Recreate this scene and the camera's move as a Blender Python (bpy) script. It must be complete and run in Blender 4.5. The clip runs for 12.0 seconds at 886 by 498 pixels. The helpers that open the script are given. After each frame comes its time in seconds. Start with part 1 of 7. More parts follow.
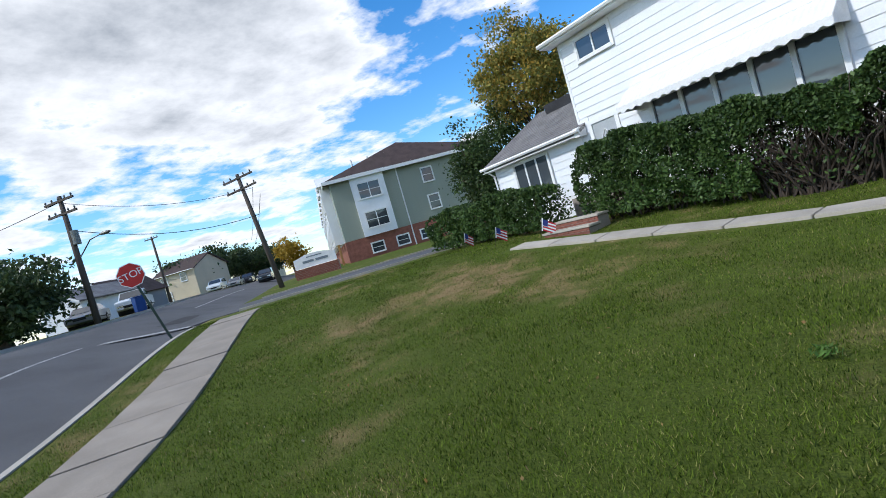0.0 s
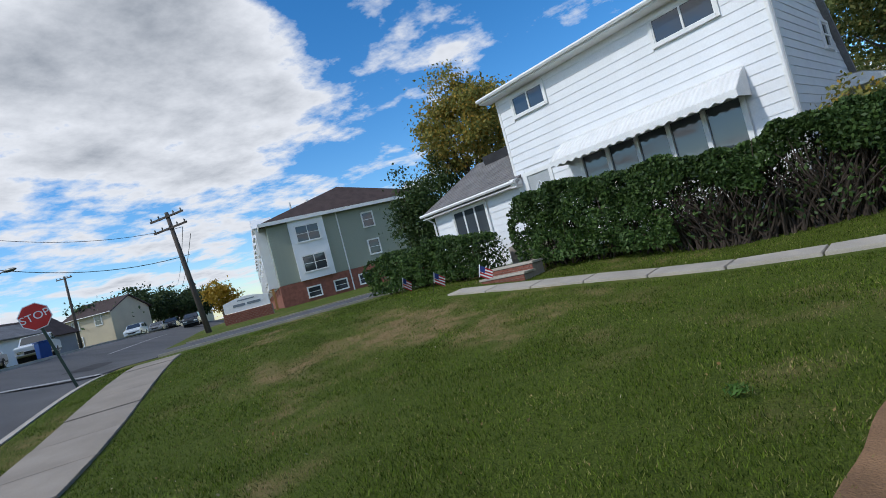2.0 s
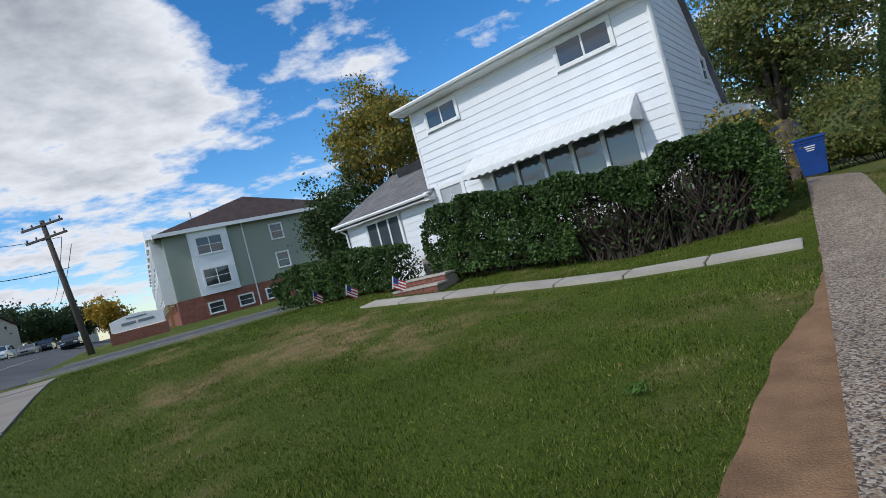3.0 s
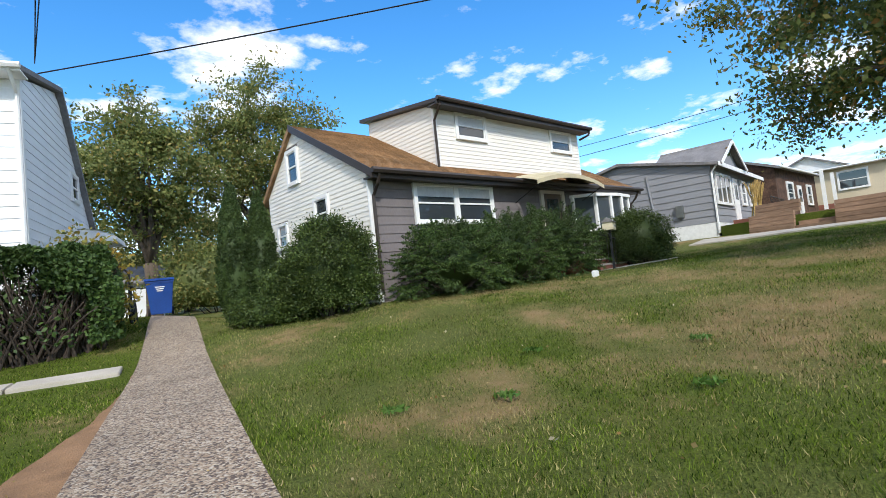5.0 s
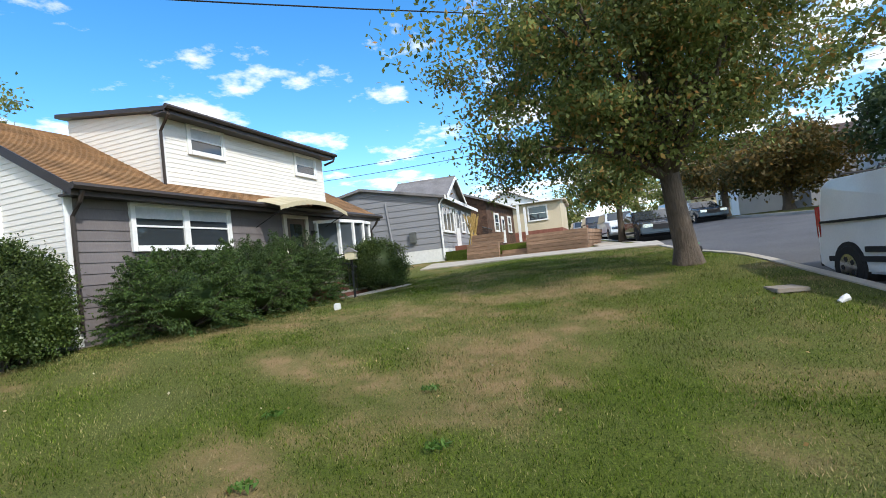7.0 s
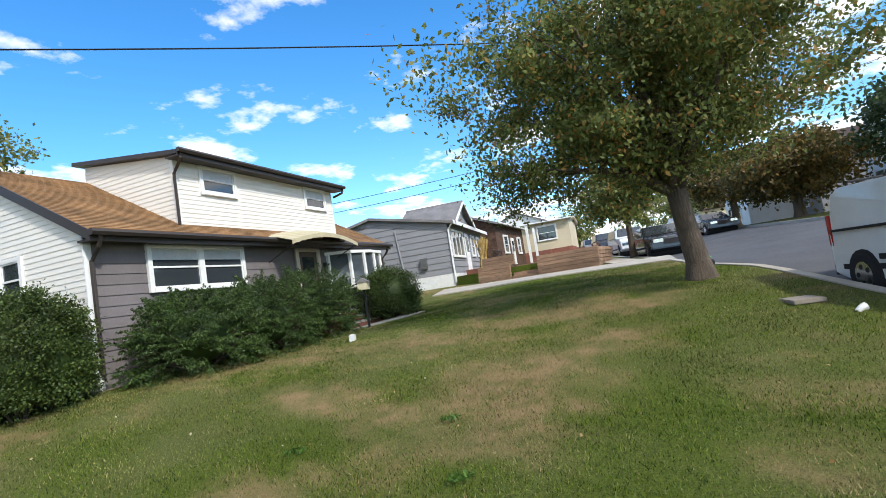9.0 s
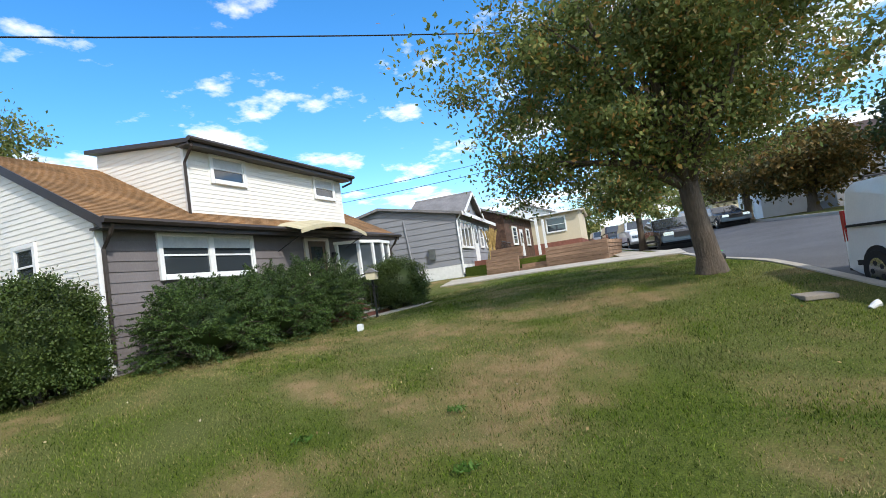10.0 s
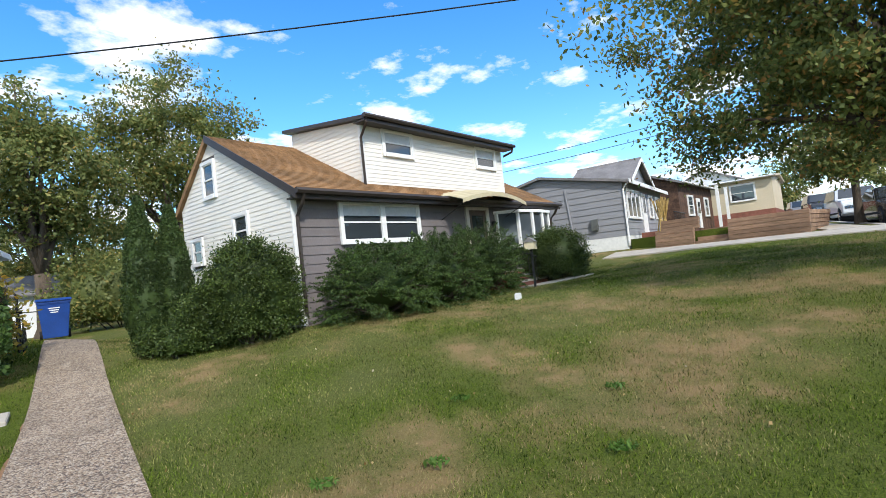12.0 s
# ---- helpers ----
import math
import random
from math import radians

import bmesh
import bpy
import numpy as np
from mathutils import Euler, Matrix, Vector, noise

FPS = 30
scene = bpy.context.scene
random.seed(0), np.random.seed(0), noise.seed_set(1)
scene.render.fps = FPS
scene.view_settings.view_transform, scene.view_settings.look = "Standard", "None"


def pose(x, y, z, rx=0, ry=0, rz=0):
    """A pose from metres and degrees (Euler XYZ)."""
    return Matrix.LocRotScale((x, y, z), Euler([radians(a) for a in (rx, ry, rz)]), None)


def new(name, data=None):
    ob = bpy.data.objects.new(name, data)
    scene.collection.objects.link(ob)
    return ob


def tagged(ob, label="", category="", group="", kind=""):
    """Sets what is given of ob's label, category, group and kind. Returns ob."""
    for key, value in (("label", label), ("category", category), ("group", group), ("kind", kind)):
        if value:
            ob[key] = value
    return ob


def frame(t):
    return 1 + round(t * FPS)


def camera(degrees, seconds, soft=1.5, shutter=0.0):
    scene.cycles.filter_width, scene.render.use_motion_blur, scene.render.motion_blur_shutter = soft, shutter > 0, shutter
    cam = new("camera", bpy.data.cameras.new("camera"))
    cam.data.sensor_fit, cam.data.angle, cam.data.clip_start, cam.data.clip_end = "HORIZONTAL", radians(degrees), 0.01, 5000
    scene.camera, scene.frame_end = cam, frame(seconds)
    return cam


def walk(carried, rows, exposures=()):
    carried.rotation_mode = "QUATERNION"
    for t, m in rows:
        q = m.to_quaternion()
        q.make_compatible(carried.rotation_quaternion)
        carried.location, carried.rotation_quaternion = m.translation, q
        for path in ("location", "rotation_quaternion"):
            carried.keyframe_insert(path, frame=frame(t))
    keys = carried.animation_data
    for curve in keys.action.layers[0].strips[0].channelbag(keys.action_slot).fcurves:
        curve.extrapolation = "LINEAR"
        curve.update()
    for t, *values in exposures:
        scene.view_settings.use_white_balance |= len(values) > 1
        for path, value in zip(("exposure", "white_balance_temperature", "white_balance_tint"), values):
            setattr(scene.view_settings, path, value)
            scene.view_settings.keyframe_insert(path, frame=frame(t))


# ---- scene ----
FOV = 82.0
cam = camera(FOV, 12.0, soft=0.9)
# seconds, eye, heading, pitch, lean
PATH = [
    (0, -0.28, 0.14, 1.52, 37.9, -1.9, 16.0),
    (0.5, -0.20, 0.09, 1.50, 40.8, -1.1, 16.7),
    (1, -0.16, 0.08, 1.49, 38.5, -0.5, 16.9),
    (1.5, -0.18, 0.10, 1.46, 34.8, 0.8, 16.0),
    (2, -0.26, 0.16, 1.45, 30.0, 1.4, 14.7),
    (2.5, -0.36, 0.16, 1.42, 25.4, 1.3, 13.8),
    (3, -0.30, 0.20, 1.40, 20.2, 0.4, 14.7),
    (3.5, -0.02, 0.34, 1.20, 1.1, 0.7, 7.9),
    (3.7, 0.14, 0.40, 1.13, -10.4, 0.9, 5.4),
    (4, 0.16, 0.34, 1.10, -20.5, 1.5, 5.6),
    (4.4, 0.19, 0.27, 1.06, -32.5, 2.3, 5.8),
    (4.8, 0.22, 0.19, 1.02, -41.0, 3.0, 6.0),
    (5.3, 0.26, 0.10, 0.98, -47.3, 3.9, 6.3),
    (5.5, 0.27, 0.10, 0.98, -48.7, 3.8, 6.0),
    (6, 0.25, 0.08, 1.12, -52.6, 0.5, 3.3),
    (6.5, 0.28, 0.10, 1.34, -63.5, -1.7, 3.5),
    (7, 0.27, 0.13, 1.48, -72.4, 1.5, 6.2),
    (7.2, 0.24, 0.13, 1.52, -75.2, 3.2, 7.1),
    (7.8, 0.22, 0.12, 1.53, -76.0, 3.5, 7.8),
    (8.8, 0.19, 0.11, 1.55, -72.6, 3.9, 9.0),
    (9, 0.19, 0.11, 1.54, -71.6, 4.3, 9.0),
    (9.5, 0.20, 0.12, 1.54, -71.7, 3.6, 8.4),
    (10, 0.20, 0.11, 1.55, -70.5, 3.4, 8.3),
    (10.5, 0.20, 0.10, 1.56, -67.8, 3.6, 8.1),
    (11, 0.18, 0.09, 1.54, -63.2, 3.8, 7.7),
    (11.5, 0.17, 0.07, 1.54, -58.6, 3.3, 7.1),
    (12, 0.21, 0.10, 1.54, -52.4, 2.3, 6.3),
]
walk(cam, [(t, pose(x, y, z, 0, 0, h) @ pose(0, 0, 0, 90 + p, 0, 0) @ pose(0, 0, 0, 0, 0, -r)) for t, x, y, z, h, p, r in PATH],
     [(0, -0.02, 6050, 10), (0.5, -0.22, 6050, 10), (1.0, -0.34, 6050, 10), (2.0, -0.42, 6050, 10), (3.5, -0.34, 6150, 10), (5.3, 0.42, 6500, 10), (12, 0.45, 6500, 10)])

# ---- light ----
SUN_AZ, SUN_EL = radians(-148), radians(41)   # clockwise from +y
sun_dir = Vector((math.sin(SUN_AZ) * math.cos(SUN_EL), math.cos(SUN_AZ) * math.cos(SUN_EL), math.sin(SUN_EL)))
sun = new("sun", bpy.data.lights.new("sun", "SUN"))
sun.data.energy, sun.data.angle, sun.data.color = 3.0, radians(2.5), (1.0, 0.965, 0.89)
sun.matrix_world = sun_dir.to_track_quat("Z", "Y").to_matrix().to_4x4()

world = bpy.data.worlds.new("world")
scene.world = world
world.use_nodes = True
wn, wl = world.node_tree.nodes, world.node_tree.links
wn.clear()


def wnode(kind, **values):
    n = wn.new(kind)
    for k, v in values.items():
        n.inputs[k].default_value = v
    return n


w_out = wn.new("ShaderNodeOutputWorld")
w_bg = wnode("ShaderNodeBackground", Strength=0.15)
w_sky = wn.new("ShaderNodeTexSky")
w_sky.sky_type, w_sky.sun_disc = "NISHITA", False
w_sky.sun_elevation, w_sky.sun_rotation = SUN_EL, SUN_AZ
w_sky.air_density, w_sky.dust_density, w_sky.ozone_density = 1.0, 0.3, 3.0
w_co = wn.new("ShaderNodeTexCoord")
w_sep = wn.new("ShaderNodeSeparateXYZ")
wl.new(w_co.outputs["Generated"], w_sep.inputs[0])


def wmath(op, a, b=0.0):
    n = wn.new("ShaderNodeMath")
    n.operation = op
    for i, v in enumerate((a, b)):
        if isinstance(v, (int, float)):
            n.inputs[i].default_value = v
        else:
            wl.new(v, n.inputs[i])
    return n.outputs[0]


# cloud layer: the view direction laid onto a flat sheet overhead
w_h = wmath("MAXIMUM", wmath("ADD", w_sep.outputs[2], 0.12), 0.05)
w_u, w_v = wmath("DIVIDE", w_sep.outputs[0], w_h), wmath("DIVIDE", w_sep.outputs[1], w_h)
w_com = wn.new("ShaderNodeCombineXYZ")
wl.new(w_u, w_com.inputs[0])
wl.new(w_v, w_com.inputs[1])
w_n1 = wnode("ShaderNodeTexNoise", Scale=2.1, Detail=10.0, Roughness=0.6)
w_n2 = wnode("ShaderNodeTexNoise", Scale=0.32, Detail=3.0)
for n in (w_n1, w_n2):
    wl.new(w_com.outputs[0], n.inputs["Vector"])
# denser towards the west
w_bank = wn.new("ShaderNodeMapRange")
w_bank.interpolation_type = "SMOOTHSTEP"
w_bank.inputs["From Min"].default_value, w_bank.inputs["From Max"].default_value = -0.50, -0.66
w_bank.inputs["To Min"].default_value, w_bank.inputs["To Max"].default_value = 0.0, 0.135
wl.new(w_sep.outputs[0], w_bank.inputs["Value"])
w_low = wn.new("ShaderNodeMapRange")
w_low.interpolation_type = "SMOOTHSTEP"
w_low.inputs["From Min"].default_value, w_low.inputs["From Max"].default_value = 0.22, 0.36
w_low.inputs["To Min"].default_value, w_low.inputs["To Max"].default_value = 0.0, 1.0
wl.new(w_sep.outputs[2], w_low.inputs["Value"])
w_side = wmath("ADD", wmath("MULTIPLY", w_bank.outputs[0], w_low.outputs[0]), -0.022)
w_sum = wmath("ADD", wmath("ADD", wmath("MULTIPLY", w_n1.outputs["Fac"], 0.7), wmath("MULTIPLY", w_n2.outputs["Fac"], 0.4)), w_side)
w_ramp = wn.new("ShaderNodeValToRGB")
w_ramp.color_ramp.elements[0].position, w_ramp.color_ramp.elements[1].position = 0.525, 0.60
wl.new(w_sum, w_ramp.inputs[0])
w_shade = wn.new("ShaderNodeValToRGB")
w_shade.color_ramp.elements[0].position, w_shade.color_ramp.elements[1].position = 0.60, 0.80
w_shade.color_ramp.elements[0].color, w_shade.color_ramp.elements[1].color = (7.2, 7.2, 7.3, 1), (3.0, 3.2, 3.5, 1)
wl.new(w_sum, w_shade.inputs[0])
w_mix = wn.new("ShaderNodeMixRGB")
wl.new(w_ramp.outputs[0], w_mix.inputs[0])
w_hue = wnode("ShaderNodeHueSaturation", Saturation=1.32, Value=1.42)
wl.new(w_sky.outputs[0], w_hue.inputs["Color"])
wl.new(w_hue.outputs[0], w_mix.inputs[1])
wl.new(w_shade.outputs[0], w_mix.inputs[2])
wl.new(w_mix.outputs[0], w_bg.inputs["Color"])
wl.new(w_bg.outputs[0], w_out.inputs[0])


# ---- materials ----
def material(name, color, rough=0.7, metal=0.0, var=0.12, scale=3.0, fine=60.0, bump=0.2, bump_scale=None, second=None,
             island=0.0, random_object=0.0, spec=0.4, stretch=None, depth=0.01, clear=0.0):
    """A surface with colour variation at two scales and fine relief."""
    m = bpy.data.materials.new(name)
    m.use_nodes = True
    nt = m.node_tree
    b = nt.nodes["Principled BSDF"]
    co = nt.nodes.new("ShaderNodeTexCoord")
    mp = nt.nodes.new("ShaderNodeMapping")
    mp.inputs["Scale"].default_value = stretch or (1, 1, 1)
    nt.links.new(co.outputs["Object"], mp.inputs[0])
    n1, n2 = nt.nodes.new("ShaderNodeTexNoise"), nt.nodes.new("ShaderNodeTexNoise")
    n1.inputs["Scale"].default_value, n1.inputs["Detail"].default_value = scale, 4
    n2.inputs["Scale"].default_value, n2.inputs["Detail"].default_value = fine, 3
    for n in (n1, n2):
        nt.links.new(mp.outputs[0], n.inputs["Vector"])
    c = Vector(color)
    s = Vector(second) if second else c * (1 - 2.2 * var)
    r = nt.nodes.new("ShaderNodeValToRGB")
    r.color_ramp.elements[0].position, r.color_ramp.elements[1].position = 0.32, 0.68
    r.color_ramp.elements[0].color, r.color_ramp.elements[1].color = (*s, 1), (*c, 1)
    nt.links.new(n1.outputs["Fac"], r.inputs[0])
    hsv = nt.nodes.new("ShaderNodeHueSaturation")
    nt.links.new(r.outputs[0], hsv.inputs["Color"])
    mr = nt.nodes.new("ShaderNodeMapRange")
    mr.inputs["From Min"].default_value, mr.inputs["From Max"].default_value = 0.3, 0.7
    mr.inputs["To Min"].default_value, mr.inputs["To Max"].default_value = 1 - var, 1 + var
    nt.links.new(n2.outputs["Fac"], mr.inputs["Value"])
    value = mr.outputs[0]
    for amount, node, out in ((island, "ShaderNodeNewGeometry", "Random Per Island"), (random_object, "ShaderNodeObjectInfo", "Random")):
        if amount:
            g, m2, mul = nt.nodes.new(node), nt.nodes.new("ShaderNodeMapRange"), nt.nodes.new("ShaderNodeMath")
            m2.inputs["To Min"].default_value, m2.inputs["To Max"].default_value = 1 - amount, 1 + amount
            nt.links.new(g.outputs[out], m2.inputs["Value"])
            mul.operation = "MULTIPLY"
            nt.links.new(value, mul.inputs[0])
            nt.links.new(m2.outputs[0], mul.inputs[1])
            value = mul.outputs[0]
    nt.links.new(value, hsv.inputs["Value"])
    nt.links.new(hsv.outputs[0], b.inputs["Base Color"])
    b.inputs["Roughness"].default_value, b.inputs["Metallic"].default_value = rough, metal
    b.inputs["Specular IOR Level"].default_value = spec
    b.inputs["Coat Weight"].default_value = clear
    if bump:
        bp = nt.nodes.new("ShaderNodeBump")
        bp.inputs["Strength"].default_value, bp.inputs["Distance"].default_value = bump, depth
        if bump_scale:
            n3 = nt.nodes.new("ShaderNodeTexNoise")
            n3.inputs["Scale"].default_value, n3.inputs["Detail"].default_value = bump_scale, 4
            nt.links.new(mp.outputs[0], n3.inputs["Vector"])
            nt.links.new(n3.outputs["Fac"], bp.inputs["Height"])
        else:
            nt.links.new(n2.outputs["Fac"], bp.inputs["Height"])
        nt.links.new(bp.outputs[0], b.inputs["Normal"])
    return m


def leaf_material(name, a, b_col, autumn=None, share=0.0, light=0.35, gloss=0.3):
    m = bpy.data.materials.new(name)
    m.use_nodes = True
    nt = m.node_tree
    b = nt.nodes["Principled BSDF"]
    g = nt.nodes.new("ShaderNodeNewGeometry")
    r = nt.nodes.new("ShaderNodeValToRGB")
    r.color_ramp.elements[0].color, r.color_ramp.elements[1].color = (*a, 1), (*b_col, 1)
    if autumn:
        r.color_ramp.elements[1].position = 1 - share
        e = r.color_ramp.elements.new(1.0)
        e.color = (*autumn, 1)
    nt.links.new(g.outputs["Random Per Island"], r.inputs[0])
    co, n1 = nt.nodes.new("ShaderNodeTexCoord"), nt.nodes.new("ShaderNodeTexNoise")
    n1.inputs["Scale"].default_value = 0.8
    nt.links.new(co.outputs["Object"], n1.inputs["Vector"])
    mr, hsv = nt.nodes.new("ShaderNodeMapRange"), nt.nodes.new("ShaderNodeHueSaturation")
    mr.inputs["From Min"].default_value, mr.inputs["From Max"].default_value = 0.3, 0.7
    mr.inputs["To Min"].default_value, mr.inputs["To Max"].default_value = 0.72, 1.3
    nt.links.new(n1.outputs["Fac"], mr.inputs["Value"])
    nt.links.new(mr.outputs[0], hsv.inputs["Value"])
    nt.links.new(r.outputs[0], hsv.inputs["Color"])
    nt.links.new(hsv.outputs[0], b.inputs["Base Color"])
    b.inputs["Roughness"].default_value = 0.55
    b.inputs["Specular IOR Level"].default_value = gloss
    t = nt.nodes.new("ShaderNodeBsdfTranslucent")
    nt.links.new(hsv.outputs[0], t.inputs["Color"])
    mx = nt.nodes.new("ShaderNodeMixShader")
    mx.inputs[0].default_value = light
    nt.links.new(b.outputs[0], mx.inputs[1])
    nt.links.new(t.outputs[0], mx.inputs[2])
    nt.links.new(mx.outputs[0], nt.nodes["Material Output"].inputs["Surface"])
    return m


def glass_material(name, tint=(0.30, 0.36, 0.42), rough=0.03):
    """A window pane: the dark behind it is put into its colour, mirror-like in front."""
    m = bpy.data.materials.new(name)
    m.use_nodes = True
    b = m.node_tree.nodes["Principled BSDF"]
    b.inputs["Base Color"].default_value = (*[v * 0.12 for v in tint], 1)
    b.inputs["Roughness"].default_value = rough
    b.inputs["IOR"].default_value = 1.55
    b.inputs["Specular IOR Level"].default_value = 0.9
    return m


def aggregate_material():
    """Exposed pebbles in cement."""
    m = material("exposed_aggregate", (0.36, 0.31, 0.25), 0.85, var=0.15, scale=1.2, fine=40)
    nt = m.node_tree
    b = nt.nodes["Principled BSDF"]
    co = nt.nodes.new("ShaderNodeTexCoord")
    v = nt.nodes.new("ShaderNodeTexVoronoi")
    v.inputs["Scale"].default_value = 62
    nt.links.new(co.outputs["Object"], v.inputs["Vector"])
    r = nt.nodes.new("ShaderNodeValToRGB")
    r.color_ramp.interpolation = "CONSTANT"
    r.color_ramp.elements[0].color, r.color_ramp.elements[1].color = (0.13, 0.095, 0.075, 1), (0.41, 0.32, 0.225, 1)
    r.color_ramp.elements[1].position = 0.33
    e = r.color_ramp.elements.new(0.62)
    e.color = (0.33, 0.235, 0.16, 1)
    e = r.color_ramp.elements.new(0.82)
    e.color = (0.54, 0.46, 0.36, 1)
    sep = nt.nodes.new("ShaderNodeSeparateColor")
    nt.links.new(v.outputs["Color"], sep.inputs[0])
    nt.links.new(sep.outputs[0], r.inputs[0])
    n = nt.nodes.new("ShaderNodeTexNoise")
    n.inputs["Scale"].default_value = 1.6
    nt.links.new(co.outputs["Object"], n.inputs["Vector"])
    mx = nt.nodes.new("ShaderNodeMixRGB")
    mx.blend_type = "MULTIPLY"
    mx.inputs[0].default_value = 0.5
    nt.links.new(r.outputs[0], mx.inputs[1])
    nt.links.new(n.outputs["Fac"], mx.inputs[2])
    br = nt.nodes.new("ShaderNodeHueSaturation")
    br.inputs["Value"].default_value = 1.08
    nt.links.new(mx.outputs[0], br.inputs["Color"])
    nt.links.new(br.outputs[0], b.inputs["Base Color"])
    bp = nt.nodes.new("ShaderNodeBump")
    bp.inputs["Strength"].default_value, bp.inputs["Distance"].default_value = 0.6, 0.01
    bp.invert = True
    nt.links.new(v.outputs["Distance"], bp.inputs["Height"])
    nt.links.new(bp.outputs[0], b.inputs["Normal"])
    return m


def lawn_material():
    """Turf with dry, straw-coloured patches of their own shapes."""
    m = bpy.data.materials.new("lawn")
    m.use_nodes = True
    nt = m.node_tree
    b = nt.nodes["Principled BSDF"]
    co = nt.nodes.new("ShaderNodeTexCoord")

    def noise_node(s, d, r=0.55):
        n = nt.nodes.new("ShaderNodeTexNoise")
        n.inputs["Scale"].default_value, n.inputs["Detail"].default_value, n.inputs["Roughness"].default_value = s, d, r
        nt.links.new(co.outputs["Object"], n.inputs["Vector"])
        return n

    mid, fine = noise_node(3.0, 5), noise_node(55, 5, 0.75)
    g = nt.nodes.new("ShaderNodeValToRGB")
    g.color_ramp.elements[0].color, g.color_ramp.elements[1].color = (0.020, 0.040, 0.005, 1), (0.145, 0.190, 0.026, 1)
    g.color_ramp.elements[0].position, g.color_ramp.elements[1].position = 0.3, 0.72
    nt.links.new(fine.outputs["Fac"], g.inputs[0])
    g2 = nt.nodes.new("ShaderNodeValToRGB")
    g2.color_ramp.elements[0].color, g2.color_ramp.elements[1].color = (0.030, 0.041, 0.009, 1), (0.192, 0.214, 0.060, 1)
    g2.color_ramp.elements[0].position, g2.color_ramp.elements[1].position = 0.3, 0.72
    nt.links.new(fine.outputs["Fac"], g2.inputs[0])
    # thin turf, plus sunlit paleness painted in near the grey house
    thin = nt.nodes.new("ShaderNodeAttribute")
    thin.attribute_name = "thin"
    both = nt.nodes.new("ShaderNodeMixRGB")
    nt.links.new(thin.outputs["Fac"], both.inputs[0])
    nt.links.new(g.outputs[0], both.inputs[1])
    nt.links.new(g2.outputs[0], both.inputs[2])
    dry = nt.nodes.new("ShaderNodeMath")
    dry.operation = "MULTIPLY_ADD"
    dry.use_clamp = True
    at = nt.nodes.new("ShaderNodeAttribute")
    at.attribute_name = "dry"
    ragged = nt.nodes.new("ShaderNodeMapRange")
    ragged.inputs["From Min"].default_value, ragged.inputs["From Max"].default_value = 0.35, 0.65
    ragged.inputs["To Min"].default_value, ragged.inputs["To Max"].default_value = 0.3, 1.3
    nt.links.new(mid.outputs["Fac"], ragged.inputs["Value"])
    nt.links.new(at.outputs["Fac"], dry.inputs[0])
    nt.links.new(ragged.outputs[0], dry.inputs[1])
    dry.inputs[2].default_value = 0.04
    straw = nt.nodes.new("ShaderNodeValToRGB")
    straw.color_ramp.elements[0].color, straw.color_ramp.elements[1].color = (0.13, 0.085, 0.035, 1), (0.42, 0.30, 0.15, 1)
    nt.links.new(fine.outputs["Fac"], straw.inputs[0])
    mx = nt.nodes.new("ShaderNodeMixRGB")
    nt.links.new(dry.outputs[0], mx.inputs[0])
    nt.links.new(both.outputs[0], mx.inputs[1])
    nt.links.new(straw.outputs[0], mx.inputs[2])
    nt.links.new(mx.outputs[0], b.inputs["Base Color"])
    b.inputs["Roughness"].default_value, b.inputs["Specular IOR Level"].default_value = 0.9, 0.1
    bp = nt.nodes.new("ShaderNodeBump")
    bp.inputs["Strength"].default_value, bp.inputs["Distance"].default_value = 0.8, 0.03
    nt.links.new(fine.outputs["Fac"], bp.inputs["Height"])
    nt.links.new(bp.outputs[0], b.inputs["Normal"])
    return m


LAWN = lawn_material()
AGG = aggregate_material()
CONCRETE = material("concrete", (0.32, 0.275, 0.225), 0.85, var=0.10, scale=1.3, fine=70, bump=0.3, random_object=0.08)
PALE_CONCRETE = material("pale_concrete", (0.46, 0.415, 0.35), 0.85, var=0.10, scale=1.5, fine=70, bump=0.3, random_object=0.06)
ASPHALT = material("asphalt", (0.105, 0.105, 0.11), 0.85, var=0.14, scale=0.5, fine=120, bump=0.5)
DIRT = material("dirt", (0.30, 0.17, 0.085), 0.95, var=0.18, scale=3, fine=80, bump=0.6, depth=0.02)
WHITE_SIDING = material("white_siding", (0.80, 0.81, 0.83), 0.5, var=0.035, scale=1.2, fine=25, bump=0.05, random_object=0.02)
CREAM_SIDING = material("cream_vinyl", (0.78, 0.75, 0.69), 0.5, var=0.03, scale=1.2, fine=25, bump=0.05)
GREY_SIDING = material("grey_shingle", (0.175, 0.155, 0.155), 0.75, var=0.08, scale=2, fine=50, bump=0.25, stretch=(1, 1, 0.3), random_object=0.07)
BLUE_GREY = material("blue_grey_siding", (0.26, 0.265, 0.285), 0.7, var=0.05, scale=1, fine=30, bump=0.1)
WHITE_TRIM = material("white_trim", (0.80, 0.80, 0.79), 0.45, var=0.04, scale=4, fine=40, bump=0.05)
BROWN_TRIM = material("brown_trim", (0.045, 0.035, 0.03), 0.4, var=0.08, scale=4, fine=40, bump=0.05)
TAN_ROOF = material("tan_shingles", (0.36, 0.21, 0.10), 0.9, var=0.22, scale=1.5, fine=14, bump=0.5, stretch=(1, 1, 1))
GREY_ROOF = material("grey_shingles", (0.23, 0.22, 0.22), 0.9, var=0.16, scale=1.5, fine=14, bump=0.5)
DARK_ROOF = material("dark_shingles", (0.05, 0.05, 0.055), 0.9, var=0.16, scale=1.5, fine=14, bump=0.5)
